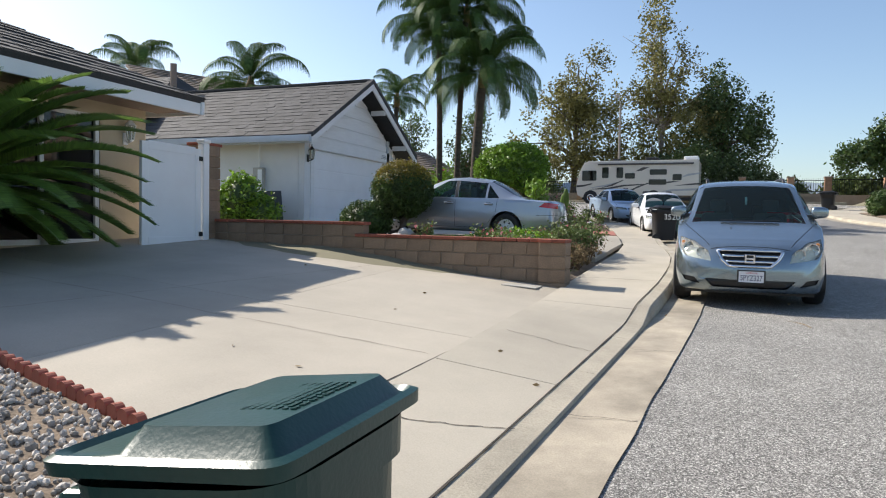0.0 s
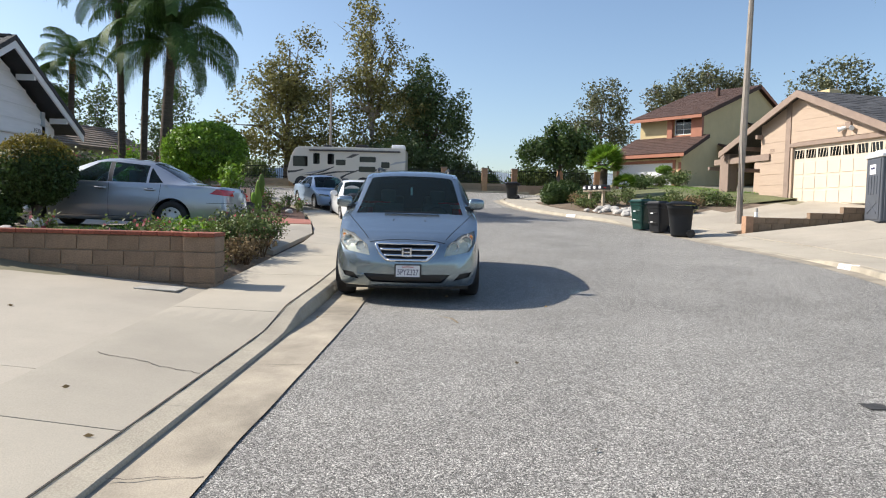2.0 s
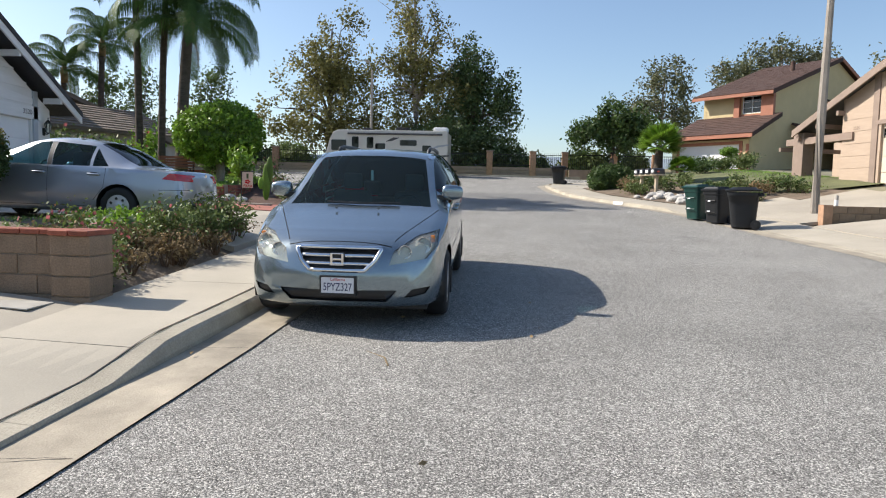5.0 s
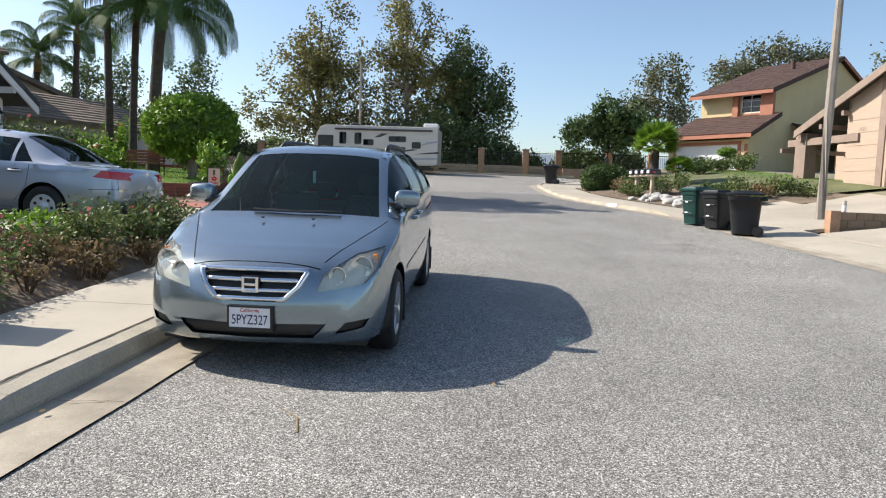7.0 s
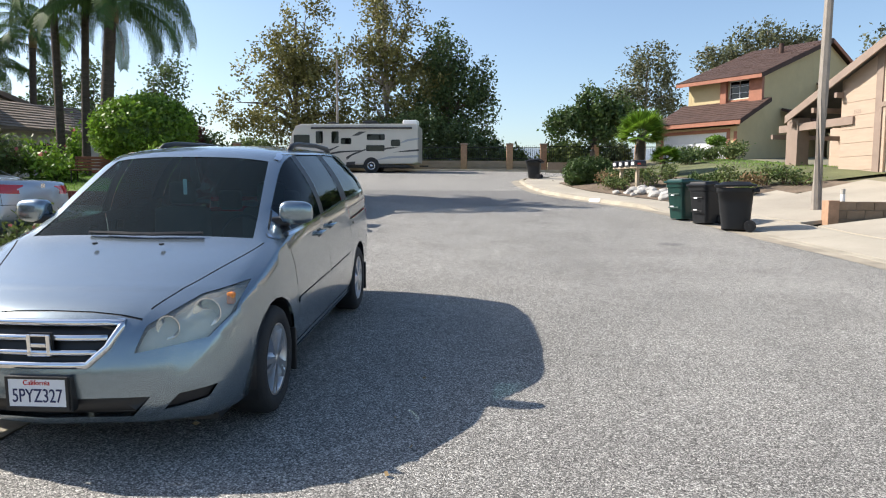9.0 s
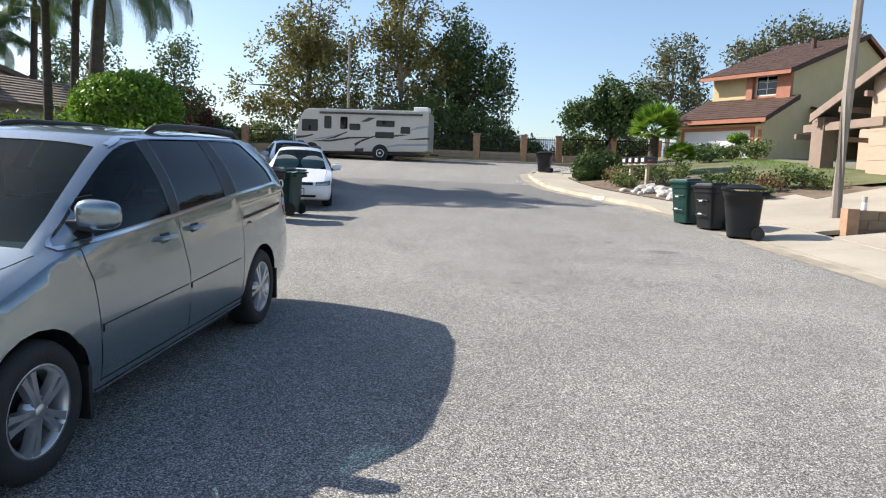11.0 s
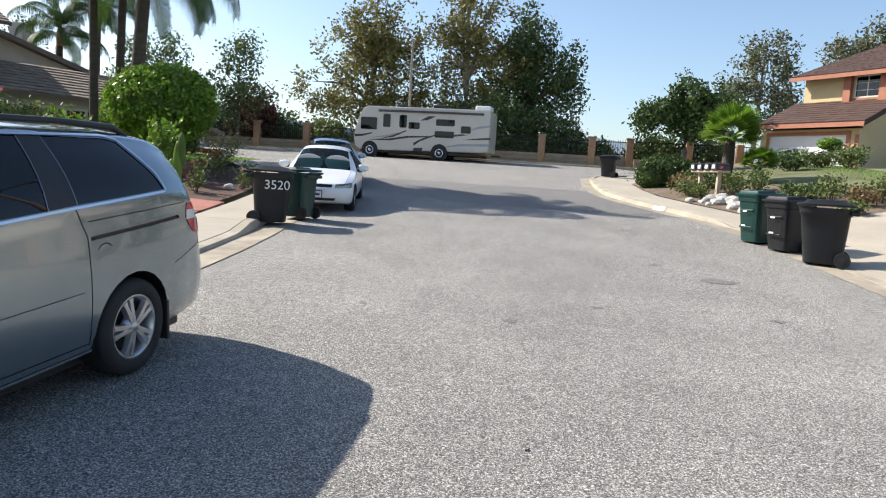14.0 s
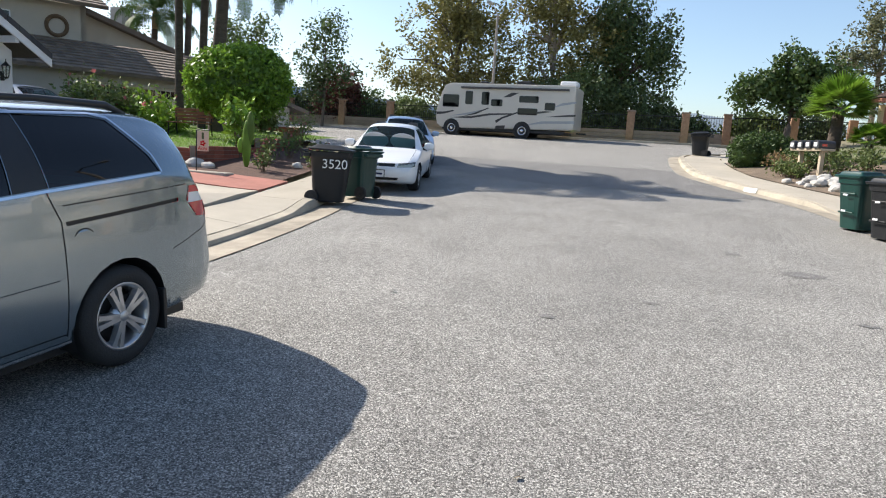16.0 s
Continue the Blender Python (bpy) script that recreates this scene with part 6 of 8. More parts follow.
# ---- motorhome ----
def motorhome(m):
    rv = thing("motorhome", m, "cream motorhome with dark swoosh graphics parked at the kerb", "motorhome")
    L, W, H, Z = 8.2, 2.45, 2.98, 0.42
    bm = bmesh.new()
    side = [(0.0, .95), (0.0, 1.35), (0.10, 1.75), (0.30, 2.45), (0.52, 2.85), (0.85, H), (L - .12, H), (L, H - .12), (L, .62), (L - .3, Z + .12), (2.2, Z), (0.35, Z), (0.08, .60)]
    prism(bm, [(x, z) for x, z in side], W, Matrix(((1, 0, 0, 0), (0, 0, 1, 0), (0, 1, 0, 0), (0, 0, 0, 1))))
    bmesh.ops.recalc_face_normals(bm, faces=bm.faces)
    bmesh.ops.bevel(bm, geom=[e for e in bm.edges if abs(e.verts[0].co.y - e.verts[1].co.y) < 1e-4], offset=0.05, segments=3, affect="EDGES")
    part("body", bm, RV_CREAM, rv, smooth=False)

    def side_piece(nm, poly, mt, lb="", d=0.012, parent=None):
        b = bmesh.new()
        prism(b, poly, d, Matrix(((1, 0, 0, 0), (0, 0, -1, 0.002), (0, 1, 0, 0), (0, 0, 0, 1))))
        bmesh.ops.recalc_face_normals(b, faces=b.faces)
        return part(nm, b, mt, parent or rv, lb)

    def win(x0, z0, x1, z1):
        c = .05
        side_piece("window", [(x0 + c, z0), (x1 - c, z0), (x1, z0 + c), (x1, z1 - c), (x1 - c, z1), (x0 + c, z1), (x0, z1 - c), (x0, z0 + c)], GLASS_HOUSE, "", 0.02)
        side_piece("window_frame", [(x0 + c - .03, z0 - .03), (x1 - c + .03, z0 - .03), (x1 + .03, z0 + c - .03), (x1 + .03, z1 - c + .03), (x1 - c + .03, z1 + .03), (x0 + c - .03, z1 + .03), (x0 - .03, z1 - c + .03), (x0 - .03, z0 + c - .03)], RV_BROWN, "", 0.012)

    win(.42, 1.62, 1.38, 2.28)
    win(1.82, 1.80, 2.22, 2.50)
    win(2.82, 1.80, 3.22, 2.48)
    win(3.40, 1.75, 4.02, 2.08)
    win(5.05, 2.00, 6.12, 2.32)
    win(5.00, 1.32, 6.10, 1.64)
    win(6.55, 1.62, 7.08, 1.98)
    # sweeping graphics
    for pts in (
        [(0.05, 1.12), (.55, 1.18), (1.15, 1.36), (1.1, 1.42), (.5, 1.30), (0.02, 1.28)],
        [(0.9, .98), (2.2, .98), (3.4, 1.20), (4.6, 1.28), (4.8, 1.36), (3.3, 1.30), (2.2, 1.10), (1.6, 1.06)],
        [(1.6, 1.05), (2.5, 1.22), (3.3, 1.60), (3.2, 1.62), (2.4, 1.30)],
        [(3.7, .32 + .12), (4.25, .46), (4.3, .66), (3.75, .62)],
        [(3.75, .75), (4.1, 1.02), (5.3, 1.50), (5.2, 1.53), (4.2, 1.18), (3.7, .92)],
        [(5.0, 1.66), (5.6, 1.45), (6.6, 1.55), (7.0, 1.52), (6.0, 1.36), (5.2, 1.42)],
        [(6.6, 1.22), (7.4, 1.25), (8.28, 1.30), (8.28, 1.42), (7.6, 1.36)],
        [(4.05, 2.22), (4.55, 2.50), (5.0, 2.50), (4.5, 2.26)],
    ):
        side_piece("graphic_band", pts, RV_BROWN, "", 0.006)
    for pts in ([(.9, 1.02 + .06), (2.1, 1.18), (3.0, 1.52), (2.2, 1.34)], [(5.4, .72), (6.4, .98), (8.25, 1.06), (8.25, .92), (6.6, .86)], [(6.9, 1.72), (7.6, 1.90), (8.28, 2.02), (8.28, 2.12), (7.5, 2.02)]):
        side_piece("graphic_band", pts, RV_SILVER, "", 0.005)
    part("awning", bx(1.5, -.12, 2.66, L - .35, -.002, 2.78, .03), RV_BROWN, rv, "rolled dark awning along the roof edge")
    for x, w2, hh, mt in ((2.35, .55, .20, PLASTIC_BLACK), (4.6, .9, .26, PLASTIC_BLACK), (7.15, .95, .30, PORTA_ROOF)):
        part("roof_unit", bx(x, .7, H - .005, x + w2, 1.6, H + hh, .08), mt, rv)
    part("windscreen", bx(.10, .15, 1.55, .14, W - .15, 2.35, .01, m=pose(.05, 0, .0, 0, 17, 0)), GLASS_HOUSE, rv)
    for s, x in ((0, 1.02), (0, 5.3)):
        rw = bmesh.new()
        for r0, r1 in ((.46, .44),):
            cyl(rw, (x, -.012, .42), (x, .10, .42), .50, n=32)
        part("wheel_arch", rw, PLASTIC_BLACK, rv)
        for yy in (0.0, W - .05):
            wheel_root = new("wheel")
            wheel_root.parent = rv
            wheel_root.matrix_local = pose(x, yy - .03 if yy < 1 else yy + .03, .40, 0, 0, -90 if yy < 1 else 90)
            part("tyre", lathe([(.24, 0), (.26, .012), (.36, .016), (.40, -.03), (.40, -.24), (.36, -.26), (.22, -.26)]), RUBBER, wheel_root, smooth=True)
            part("rim", lathe([(0, .03), (.07, .03), (.09, -.03), (.16, -.06), (.20, -.01), (.24, .006), (.25, -.02)]), CHROME, wheel_root, "chrome wheel cover", smooth=True)
    part("skirt_shadow_gap", bx(.4, .1, .30, L - .5, W - .1, .45), PLASTIC_BLACK, rv)
    part("tow_bar", bx(L, 1.0, .38, L + .55, 1.15, .46), BLACK_METAL, rv)
    return rv


motorhome(pose(-9.22, 48.15, road_z(48.4) + 0.02, 0, 0, -2.0))


# ---- plants ----
RNG = np.random.default_rng(7)


def leaf_mesh(name, pts, size, material, flat=0.0, slim=0.5, seed=1):
    """Many small leaves, each a folded quad, at the given points."""
    rg = np.random.default_rng(seed)
    n = len(pts)
    a = rg.normal(size=(n, 3))
    a[:, 2] *= 1 - flat
    a /= np.linalg.norm(a, axis=1)[:, None]
    b = np.cross(a, rg.normal(size=(n, 3)))
    b /= np.linalg.norm(b, axis=1)[:, None]
    s = size * rg.uniform(0.6, 1.35, n)[:, None]
    v = np.stack([pts - a * s, pts + b * s * slim, pts + a * s, pts - b * s * slim], 1).reshape(-1, 3)
    me = bpy.data.meshes.new(name)
    me.vertices.add(4 * n)
    me.vertices.foreach_set("co", v.ravel())
    me.loops.add(4 * n)
    me.loops.foreach_set("vertex_index", np.arange(4 * n, dtype=np.int32))
    me.polygons.add(n)
    me.polygons.foreach_set("loop_start", np.arange(0, 4 * n, 4, dtype=np.int32))
    me.materials.append(material)
    me.update()
    return me


def clumps(blobs, count, per, spread, shell=0.55, seed=1, gap=0.0):
    """Leaf places in clumps within ellipsoid blobs (x, y, z, rx, ry, rz), denser towards their skins."""
    rg = np.random.default_rng(seed)
    vol = np.array([b[3] * b[4] * b[5] for b in blobs]) ** 0.75
    pick = rg.choice(len(blobs), count, p=vol / vol.sum())
    B = np.array(blobs)[pick]
    d = rg.normal(size=(count, 3))
    d /= np.linalg.norm(d, axis=1)[:, None]
    r = shell + (1.04 - shell) * rg.uniform(0, 1, count) ** 0.6
    c = B[:, :3] + d * r[:, None] * B[:, 3:]
    if gap:
        keep = np.array([noise.noise(Vector(p) * gap) > -0.16 for p in c])
        c = c[keep]
    pts = np.repeat(c, per, 0) + rg.normal(size=(len(c) * per, 3)) * spread
    return pts, c


def tree(name, pos, blobs, trunk, lean, bark, leaf, count, per, spread, size, label, group="", shell=0.3, seed=1, gap=0.0, limbs=9, fork=0.35):
    """A broadleaf tree: tapered trunk, forking limbs and a ragged crown."""
    x, y = pos[0], pos[1]
    z = pos[2]
    t = thing(name, pose(x, y, z), label, "tree", group)
    rg = random.Random(seed)
    top = max(b[2] + b[5] * 0.5 for b in blobs)
    bm = bmesh.new()
    pts = [(lean[0] * s * s + 0.08 * math.sin(5 * s), lean[1] * s * s, top * s) for s in np.linspace(-0.02, 1, 9)]
    sweep(bm, pts, [trunk * (1 - 0.85 * s) for s in np.linspace(0, 1, 9)], 9)
    part("trunk", bm, bark, t, smooth=True)
    for k in range(limbs):
        b = blobs[k % len(blobs)]
        s = fork + (0.85 - fork) * rg.random()
        s = min(s, 0.9 * (b[2]) / top)
        a = Vector((lean[0] * s * s, lean[1] * s * s, top * s))
        e = Vector((b[0] + rg.uniform(-.75, .75) * b[3], b[1] + rg.uniform(-.6, .6) * b[4], b[2] + rg.uniform(-.2, .7) * b[5]))
        mid = a.lerp(e, 0.5) + Vector((rg.uniform(-.2, .2), rg.uniform(-.2, .2), 0.12 * (e - a).length))
        bm = bmesh.new()
        r = trunk * (0.5 * (1 - s) + 0.10)
        sweep(bm, [a, a.lerp(mid, .6), mid, mid.lerp(e, .55), e], [r, r * .75, r * .55, r * .38, r * .12], 6)
        for _ in range(3):
            q = mid.lerp(e, rg.random())
            o = q + Vector((rg.uniform(-1, 1), rg.uniform(-1, 1), rg.uniform(-.1, .9))) * (e - a).length * .28
            sweep(bm, [q, q.lerp(o, .5) + Vector((0, 0, .05)), o], [r * .3, r * .2, r * .06], 5)
        part("limb", bm, bark, t, smooth=True)
    pts, _ = clumps(blobs, count, per, spread, shell, seed, gap)
    ob = tagged(new("crown", leaf_mesh("crown", pts, size * 1.12, leaf, 0.2, 0.6, seed)), kind="stuff")
    ob.parent = t
    return t


def frond_mesh(name, length, droop, leaflet, pairs, material, rise=0.7, hang=0.8, v_up=0.0, slim=0.018, seed=1):
    """A feather leaf: an arching midrib along +x with leaflets on both sides."""
    rg = random.Random(seed)
    vs, fs = [], []
    spine = []
    p, ang = Vector((0, 0, 0)), rise
    n = 26
    for i in range(n + 1):
        spine.append(p.copy())
        p = p + Vector((math.cos(ang), 0, math.sin(ang))) * (length / n)
        ang -= droop / n * (0.4 + 1.2 * i / n)
    for i in range(n):
        a, b = spine[i], spine[i + 1]
        w0, w1 = 0.022 * (1 - i / n) + 0.003, 0.022 * (1 - (i + 1) / n) + 0.003
        k = len(vs)
        vs += [a + Vector((0, w0, 0)), a - Vector((0, w0, 0)), b - Vector((0, w1, 0)), b + Vector((0, w1, 0)), a - Vector((0, 0, w0)), b - Vector((0, 0, w1))]
        fs += [(k, k + 1, k + 2, k + 3), (k + 1, k + 4, k + 5, k + 2), (k + 4, k, k + 3, k + 5)]
    for i in range(pairs):
        s = 0.12 + 0.87 * (i + 0.5) / pairs
        f = s * n
        j = min(n - 1, int(f))
        a = spine[j].lerp(spine[j + 1], f - j)
        d = (spine[j + 1] - spine[j]).normalized()
        up = Vector((-d.z, 0, d.x))
        ll = leaflet * (0.35 + 0.65 * math.sin(math.pi * min(1, s * 0.9 + 0.08))) * rg.uniform(0.85, 1.1)
        for side in (1, -1):
            o = (Vector((0, side, 0)) * 0.82 + d * 0.50 + up * v_up).normalized()
            m = a + o * ll * 0.5 + Vector((0, 0, -ll * 0.10 * hang))
            e = a + o * ll * (1 - 0.35 * hang) + Vector((rg.uniform(-.02, .02), 0, -ll * 0.62 * hang))
            k = len(vs)
            w = d * slim
            vs += [a - w, a + w, m + w * 0.9, m - w * 0.9, e]
            fs += [(k, k + 1, k + 2, k + 3), (k + 3, k + 2, k + 4)]
    return raw(name, vs, fs, material)


PALM_FRONDS = [frond_mesh("frond", L, dr, .80, 84, LEAF_PALM, ri, 1.35, .05, .0145, k) for k, (L, dr, ri) in enumerate(((3.1, 2.0, 1.3), (3.6, 2.5, 1.0), (3.6, 2.5, .6), (3.2, 2.0, .15)))]
PALM_DRY = frond_mesh("dry_frond", 2.2, .6, .4, 40, LEAF_PALM_DRY, -1.15, .9, 0, .012, 9)
SAGO_FRONDS = [frond_mesh("frond", L, dr, .27, 150, LEAF_SAGO, ri, .25, .35, .0055, k + 20) for k, (L, dr, ri) in enumerate(((1.45, .85, .95), (1.65, .9, .6), (1.6, .8, .25), (1.4, .6, -.15)))]


def palm(pos, height, radius, lean, n, label, scale=1.0, seed=1, dry=2):
    t = thing("palm_tree", pose(*pos), label, "palm tree", "street palms")
    bm = bmesh.new()
    pts, rad = [], []
    for i in range(40):
        s = i / 39
        pts.append((lean[0] * s * s, lean[1] * s * s, height * s - .2 * (1 - s)))
        rad.append(radius * (1.25 - .45 * s if s < .2 else 1.16 - .3 * s) * (1.035 if i % 2 else 0.985))
    sweep(bm, pts, rad, 12)
    part("trunk", bm, BARK_PALM, t, smooth=True)
    top = Vector(pts[-1])
    bm = bmesh.new()
    sweep(bm, [top - Vector((0, 0, .5)), top + Vector((0, 0, .05)), top + Vector((0, 0, .55))], [radius * 1.05, radius * 1.15, radius * .45], 10)
    part("crownshaft", bm, LEAF_PALM_DRY, t, "tan leaf bases under the crown", smooth=True)
    rg = random.Random(seed)
    for k in range(n):
        j = min(3, int(4 * k / n))
        ob = new("frond", PALM_FRONDS[j])
        ob.parent = t
        sc = scale * rg.uniform(.85, 1.12)
        ob.matrix_local = Matrix.Translation(top + Vector((0, 0, .35 - .1 * j))) @ pose(0, 0, 0, rg.uniform(-14, 14), rg.uniform(-8, 8), k * 137.5 + rg.uniform(-12, 12)) @ Matrix.Diagonal((sc, sc, sc, 1))
    for k in range(dry):
        ob = new("dry_frond", PALM_DRY)
        ob.parent = t
        ob.matrix_local = Matrix.Translation(top) @ pose(0, 0, 0, 0, 0, k * 150 + 40) @ Matrix.Diagonal((scale * .7, scale * .7, scale * .7, 1))
    return t


palm((-12.4, 30, 1.7), 9.2, .135, (-.3, .2), 34, "tall slim palm with drooping feather fronds", 1.0, 1)
palm((-11.6, 30.2, 1.7), 9.9, .13, (.3, .1), 32, "tall slim palm with drooping feather fronds", 1.0, 2)
palm((-10.45, 29.5, 1.7), 6.6, .215, (.25, .2), 34, "stout palm with hanging feather fronds and dry leaf bases", 1.12, 3)
palm((-20.9, 38, 2.2), 5.6, .16, (.1, .1), 20, "lower palm behind the tile-roofed house", .8, 4)
palm((-18.8, 38, 2.2), 7.0, .16, (.1, .1), 20, "lower palm behind the tile-roofed house", .8, 5)
palm((-21.8, 27.5, 1.8), 6.3, .2, (.1, .1), 22, "palm seen above the grey roof", .95, 6)
palm((-29.5, 27.5, 1.8), 7.4, .2, (.1, .1), 20, "palm seen above the grey roof", .95, 7)
palm((12.1, 13.9, 1.1), 6.7, .2, (-.2, .1), 16, "palm with yellowing fronds by the far drive", .95, 8, 14)

# sago palm by the near drive
sg = thing("sago_palm", pose(-8.75, 5.25, land_z(-8.75, 5.25)), "dark green sago palm with stiff arching fronds", "palm", "")
bm = bmesh.new()
sweep(bm, [(0, 0, -.1), (0, 0, .5), (0, 0, 1.0)], [.26, .28, .22], 12)
part("trunk", bm, BARK_PALM, sg, smooth=True)
rg = random.Random(5)
for k in range(84):
    j = min(3, int(4.2 * k / 84))
    ob = new("frond", SAGO_FRONDS[j])
    ob.parent = sg
    sc = rg.uniform(1.32, 1.52)
    if math.cos(math.radians(k * 137.5)) < -.4:
        sc *= .45
    elif math.cos(math.radians(k * 137.5)) > .35:
        sc *= .85
    if math.sin(math.radians(k * 137.5)) > .4:
        sc *= 1.2
    ob.matrix_local = Matrix.Translation((0, 0, 1.0 - .02 * j)) @ pose(0, 0, 0, rg.uniform(-8, 8), rg.uniform(-10, 10), k * 137.5) @ Matrix.Diagonal((sc, sc, sc, 1))

# big trees beyond the end of the street
BASE = land_z(-11, 56)
tree("tree", (-11.2, 57, BASE), [(1.0, 0, 11.6 - BASE + 1.2, 2.2, 2.2, 4.0), (-1.2, 0, 9.4 - BASE + 1.2, 2.9, 2.8, 3.0), (1.6, 0.5, 8.6 - BASE + 1.8, 3.4, 3, 3.4), (-3.8, 0, 6.4 - BASE + 1.5, 2.2, 2, 1.6), (2.6, .5, 5.6 - BASE + 1.5, 2.4, 2, 1.8), (-.4, 0, 5.4 - BASE + 1.6, 3, 2.4, 1.8)],
     .34, (.3, 0), BARK, LEAF_OLIVE, 880, 26, .30, .115, "tall ragged plane tree with olive and brown leaves", "trees at the street's end", .25, 11, .55, 14)
tree("tree", (-4.2, 57, BASE), [(-.4, 0, 15.4 - BASE + 1.2, 1.7, 1.6, 3.4), (.6, 0, 12 - BASE + 1.2, 2.9, 2.4, 3.2), (-1.6, 0, 9.4 - BASE + 1.2, 2.4, 2.2, 3.0), (2.4, 0.3, 9.0 - BASE + 1.2, 2.6, 2.4, 3.4), (0, 0, 6.6 - BASE + 1, 2.6, 2.2, 2.2)],
     .32, (-.2, 0), BARK_PALE, LEAF_OLIVE, 760, 26, .30, .115, "tall ragged plane tree with olive and brown leaves", "trees at the street's end", .25, 12, .55, 14)
tree("tree", (0.2, 58, BASE), [(-.2, 0, 11.8 - BASE - .2, 1.8, 2, 2.8), (1.0, 0, 9 - BASE + 1, 2.6, 2.2, 2.6), (-1.4, 0, 8.6 - BASE, 2.2, 2, 3), (2.8, 0, 8.6 - BASE, 1.5, 1.4, 1.5), (.6, 0, 5.4 - BASE + 1, 2.8, 2.2, 2.4)],
     .3, (.5, 0), BARK, LEAF_DARK, 1000, 24, .28, .11, "broad dark-leaved tree with ragged outline", "trees at the street's end", .25, 13, .6, 12)
tree("tree", (-1.5, 55, land_z(-1, 55)), [(0, 0, 2.9, 2.4, 1.6, 2.3), (2.6, .4, 2.6, 1.8, 1.4, 1.9), (-2.2, 0, 2.5, 1.6, 1.4, 2.0)], .16, (.1, 0), BARK, LEAF_DARK, 560, 22, .22, .10, "dense dark bushy tree behind the wall", "trees at the street's end", .3, 14, 0, 6, .2)
for k, (x, y, w, hgt, lf) in enumerate(((-16.8, 54, 2.2, 2.6, LEAF_DARK), (-20.5, 54, 2.4, 3.0, LEAF_DARK), (-13.4, 54.5, 1.8, 2.4, LEAF_SHRUB), (3.2, 55.0, 1.5, 2.6, LEAF_DARK), (5.2, 56, 1.3, 2.2, LEAF_SHRUB), (-18.2, 52.8, 1.6, 3.6, LEAF_RED), (-24.5, 53, 2.4, 3.2, LEAF_DARK), (-29, 52, 2.6, 3.4, LEAF_SHRUB), (8.6, 53.5, 1.6, 1.9, LEAF_SHRUB), (11.6, 54, 1.8, 2.2, LEAF_DARK))):
    z = land_z(x, y)
    tree("bush", (x, y, z), [(0, 0, hgt * .5 + .4, w, w * .8, hgt * .6), (w * .5, 0, hgt * .4 + .3, w * .6, w * .6, hgt * .5), (-w * .5, 0, hgt * .45, w * .6, w * .6, hgt * .45)], .08, (.1, 0), BARK, lf, 300, 22, .22, .10,
         "dark red-leaved shrub behind the fence" if lf is LEAF_RED else "green bush behind the fence wall", "bushes behind the fence", .3, 30 + k, 0, 5, .1)
# thin trees at left
for k, (x, y, tp) in enumerate(((-17.9, 50, 10.4), (-23.2, 50, 10.2), (-27, 52, 10.5), (-34, 50, 11))):
    z = 2.9
    tree("tree", (x, y, z), [(.2, 0, tp - z - 1.4, 1.3, 1.1, 1.9), (-.8, 0, tp - z - 3.2, 1.4, 1.2, 1.4), (1.2, 0, tp - z - 3.6, 1.6, 1.1, .8), (0, 0, tp - z - 5, 1.2, 1, 1)], .12, (.2, 0), BARK, LEAF_DARK, 230, 18, .26, .10,
         "thin see-through tree with small leaves", "thin trees", .2, 50 + k, .7, 10)
# right-hand trees
tree("tree", (9.6, 48, 3.3), [(.5, 0, 4.0, 1.3, 1.4, 1.2), (-1.7, 0, 2.7, 1.2, 1.2, .9), (1.5, 0, 3.3, 1.3, 1.3, 1.2), (-.4, .2, 3.3, 1.1, 1.1, .9), (.4, 0, 2.4, 1.5, 1.4, .6)], .2, (.1, 0), BARK, LEAF_HEDGE, 560, 22, .20, .10, "uneven green tree with a dark trunk by the fence", "", .3, 60, .8, 12)
tree("tree", (19.4, 76, 4), [(.4, 0, 10.4, 2.8, 2.6, 2.6), (-1.8, 0, 7.6, 2.2, 2, 1.8), (2.2, 0, 7.2, 2, 2, 1.6), (-3, 0, 5, 1.6, 1.6, 1.6), (1, 0, 4.6, 2.4, 2, 1.6)], .3, (.4, 0), BARK_PALE, LEAF_GUM, 430, 24, .34, .14, "tall airy gum tree behind the houses", "gum trees", .25, 61, .9, 20)
tree("tree", (31, 76, 4), [(0, 0, 13.2, 3.2, 2.6, 1.7), (-4.6, 0, 10.8, 2.6, 2.4, 1.6), (3.4, 0, 12.4, 2.6, 2.4, 1.8), (-2, 0, 11.4, 2.6, 2, 1.3)], .3, (.4, 0), BARK_PALE, LEAF_GUM, 430, 24, .34, .14, "tall airy gum tree behind the houses", "gum trees", .25, 62, .9, 18)
tree("tree", (36, 60, 4), [(0, 0, 9, 4, 3, 3), (3, 0, 7, 3, 3, 3)], .3, (.4, 0), BARK_PALE, LEAF_GUM, 300, 24, .34, .14, "tall airy gum tree behind the houses", "gum trees", .25, 63, .5, 10)


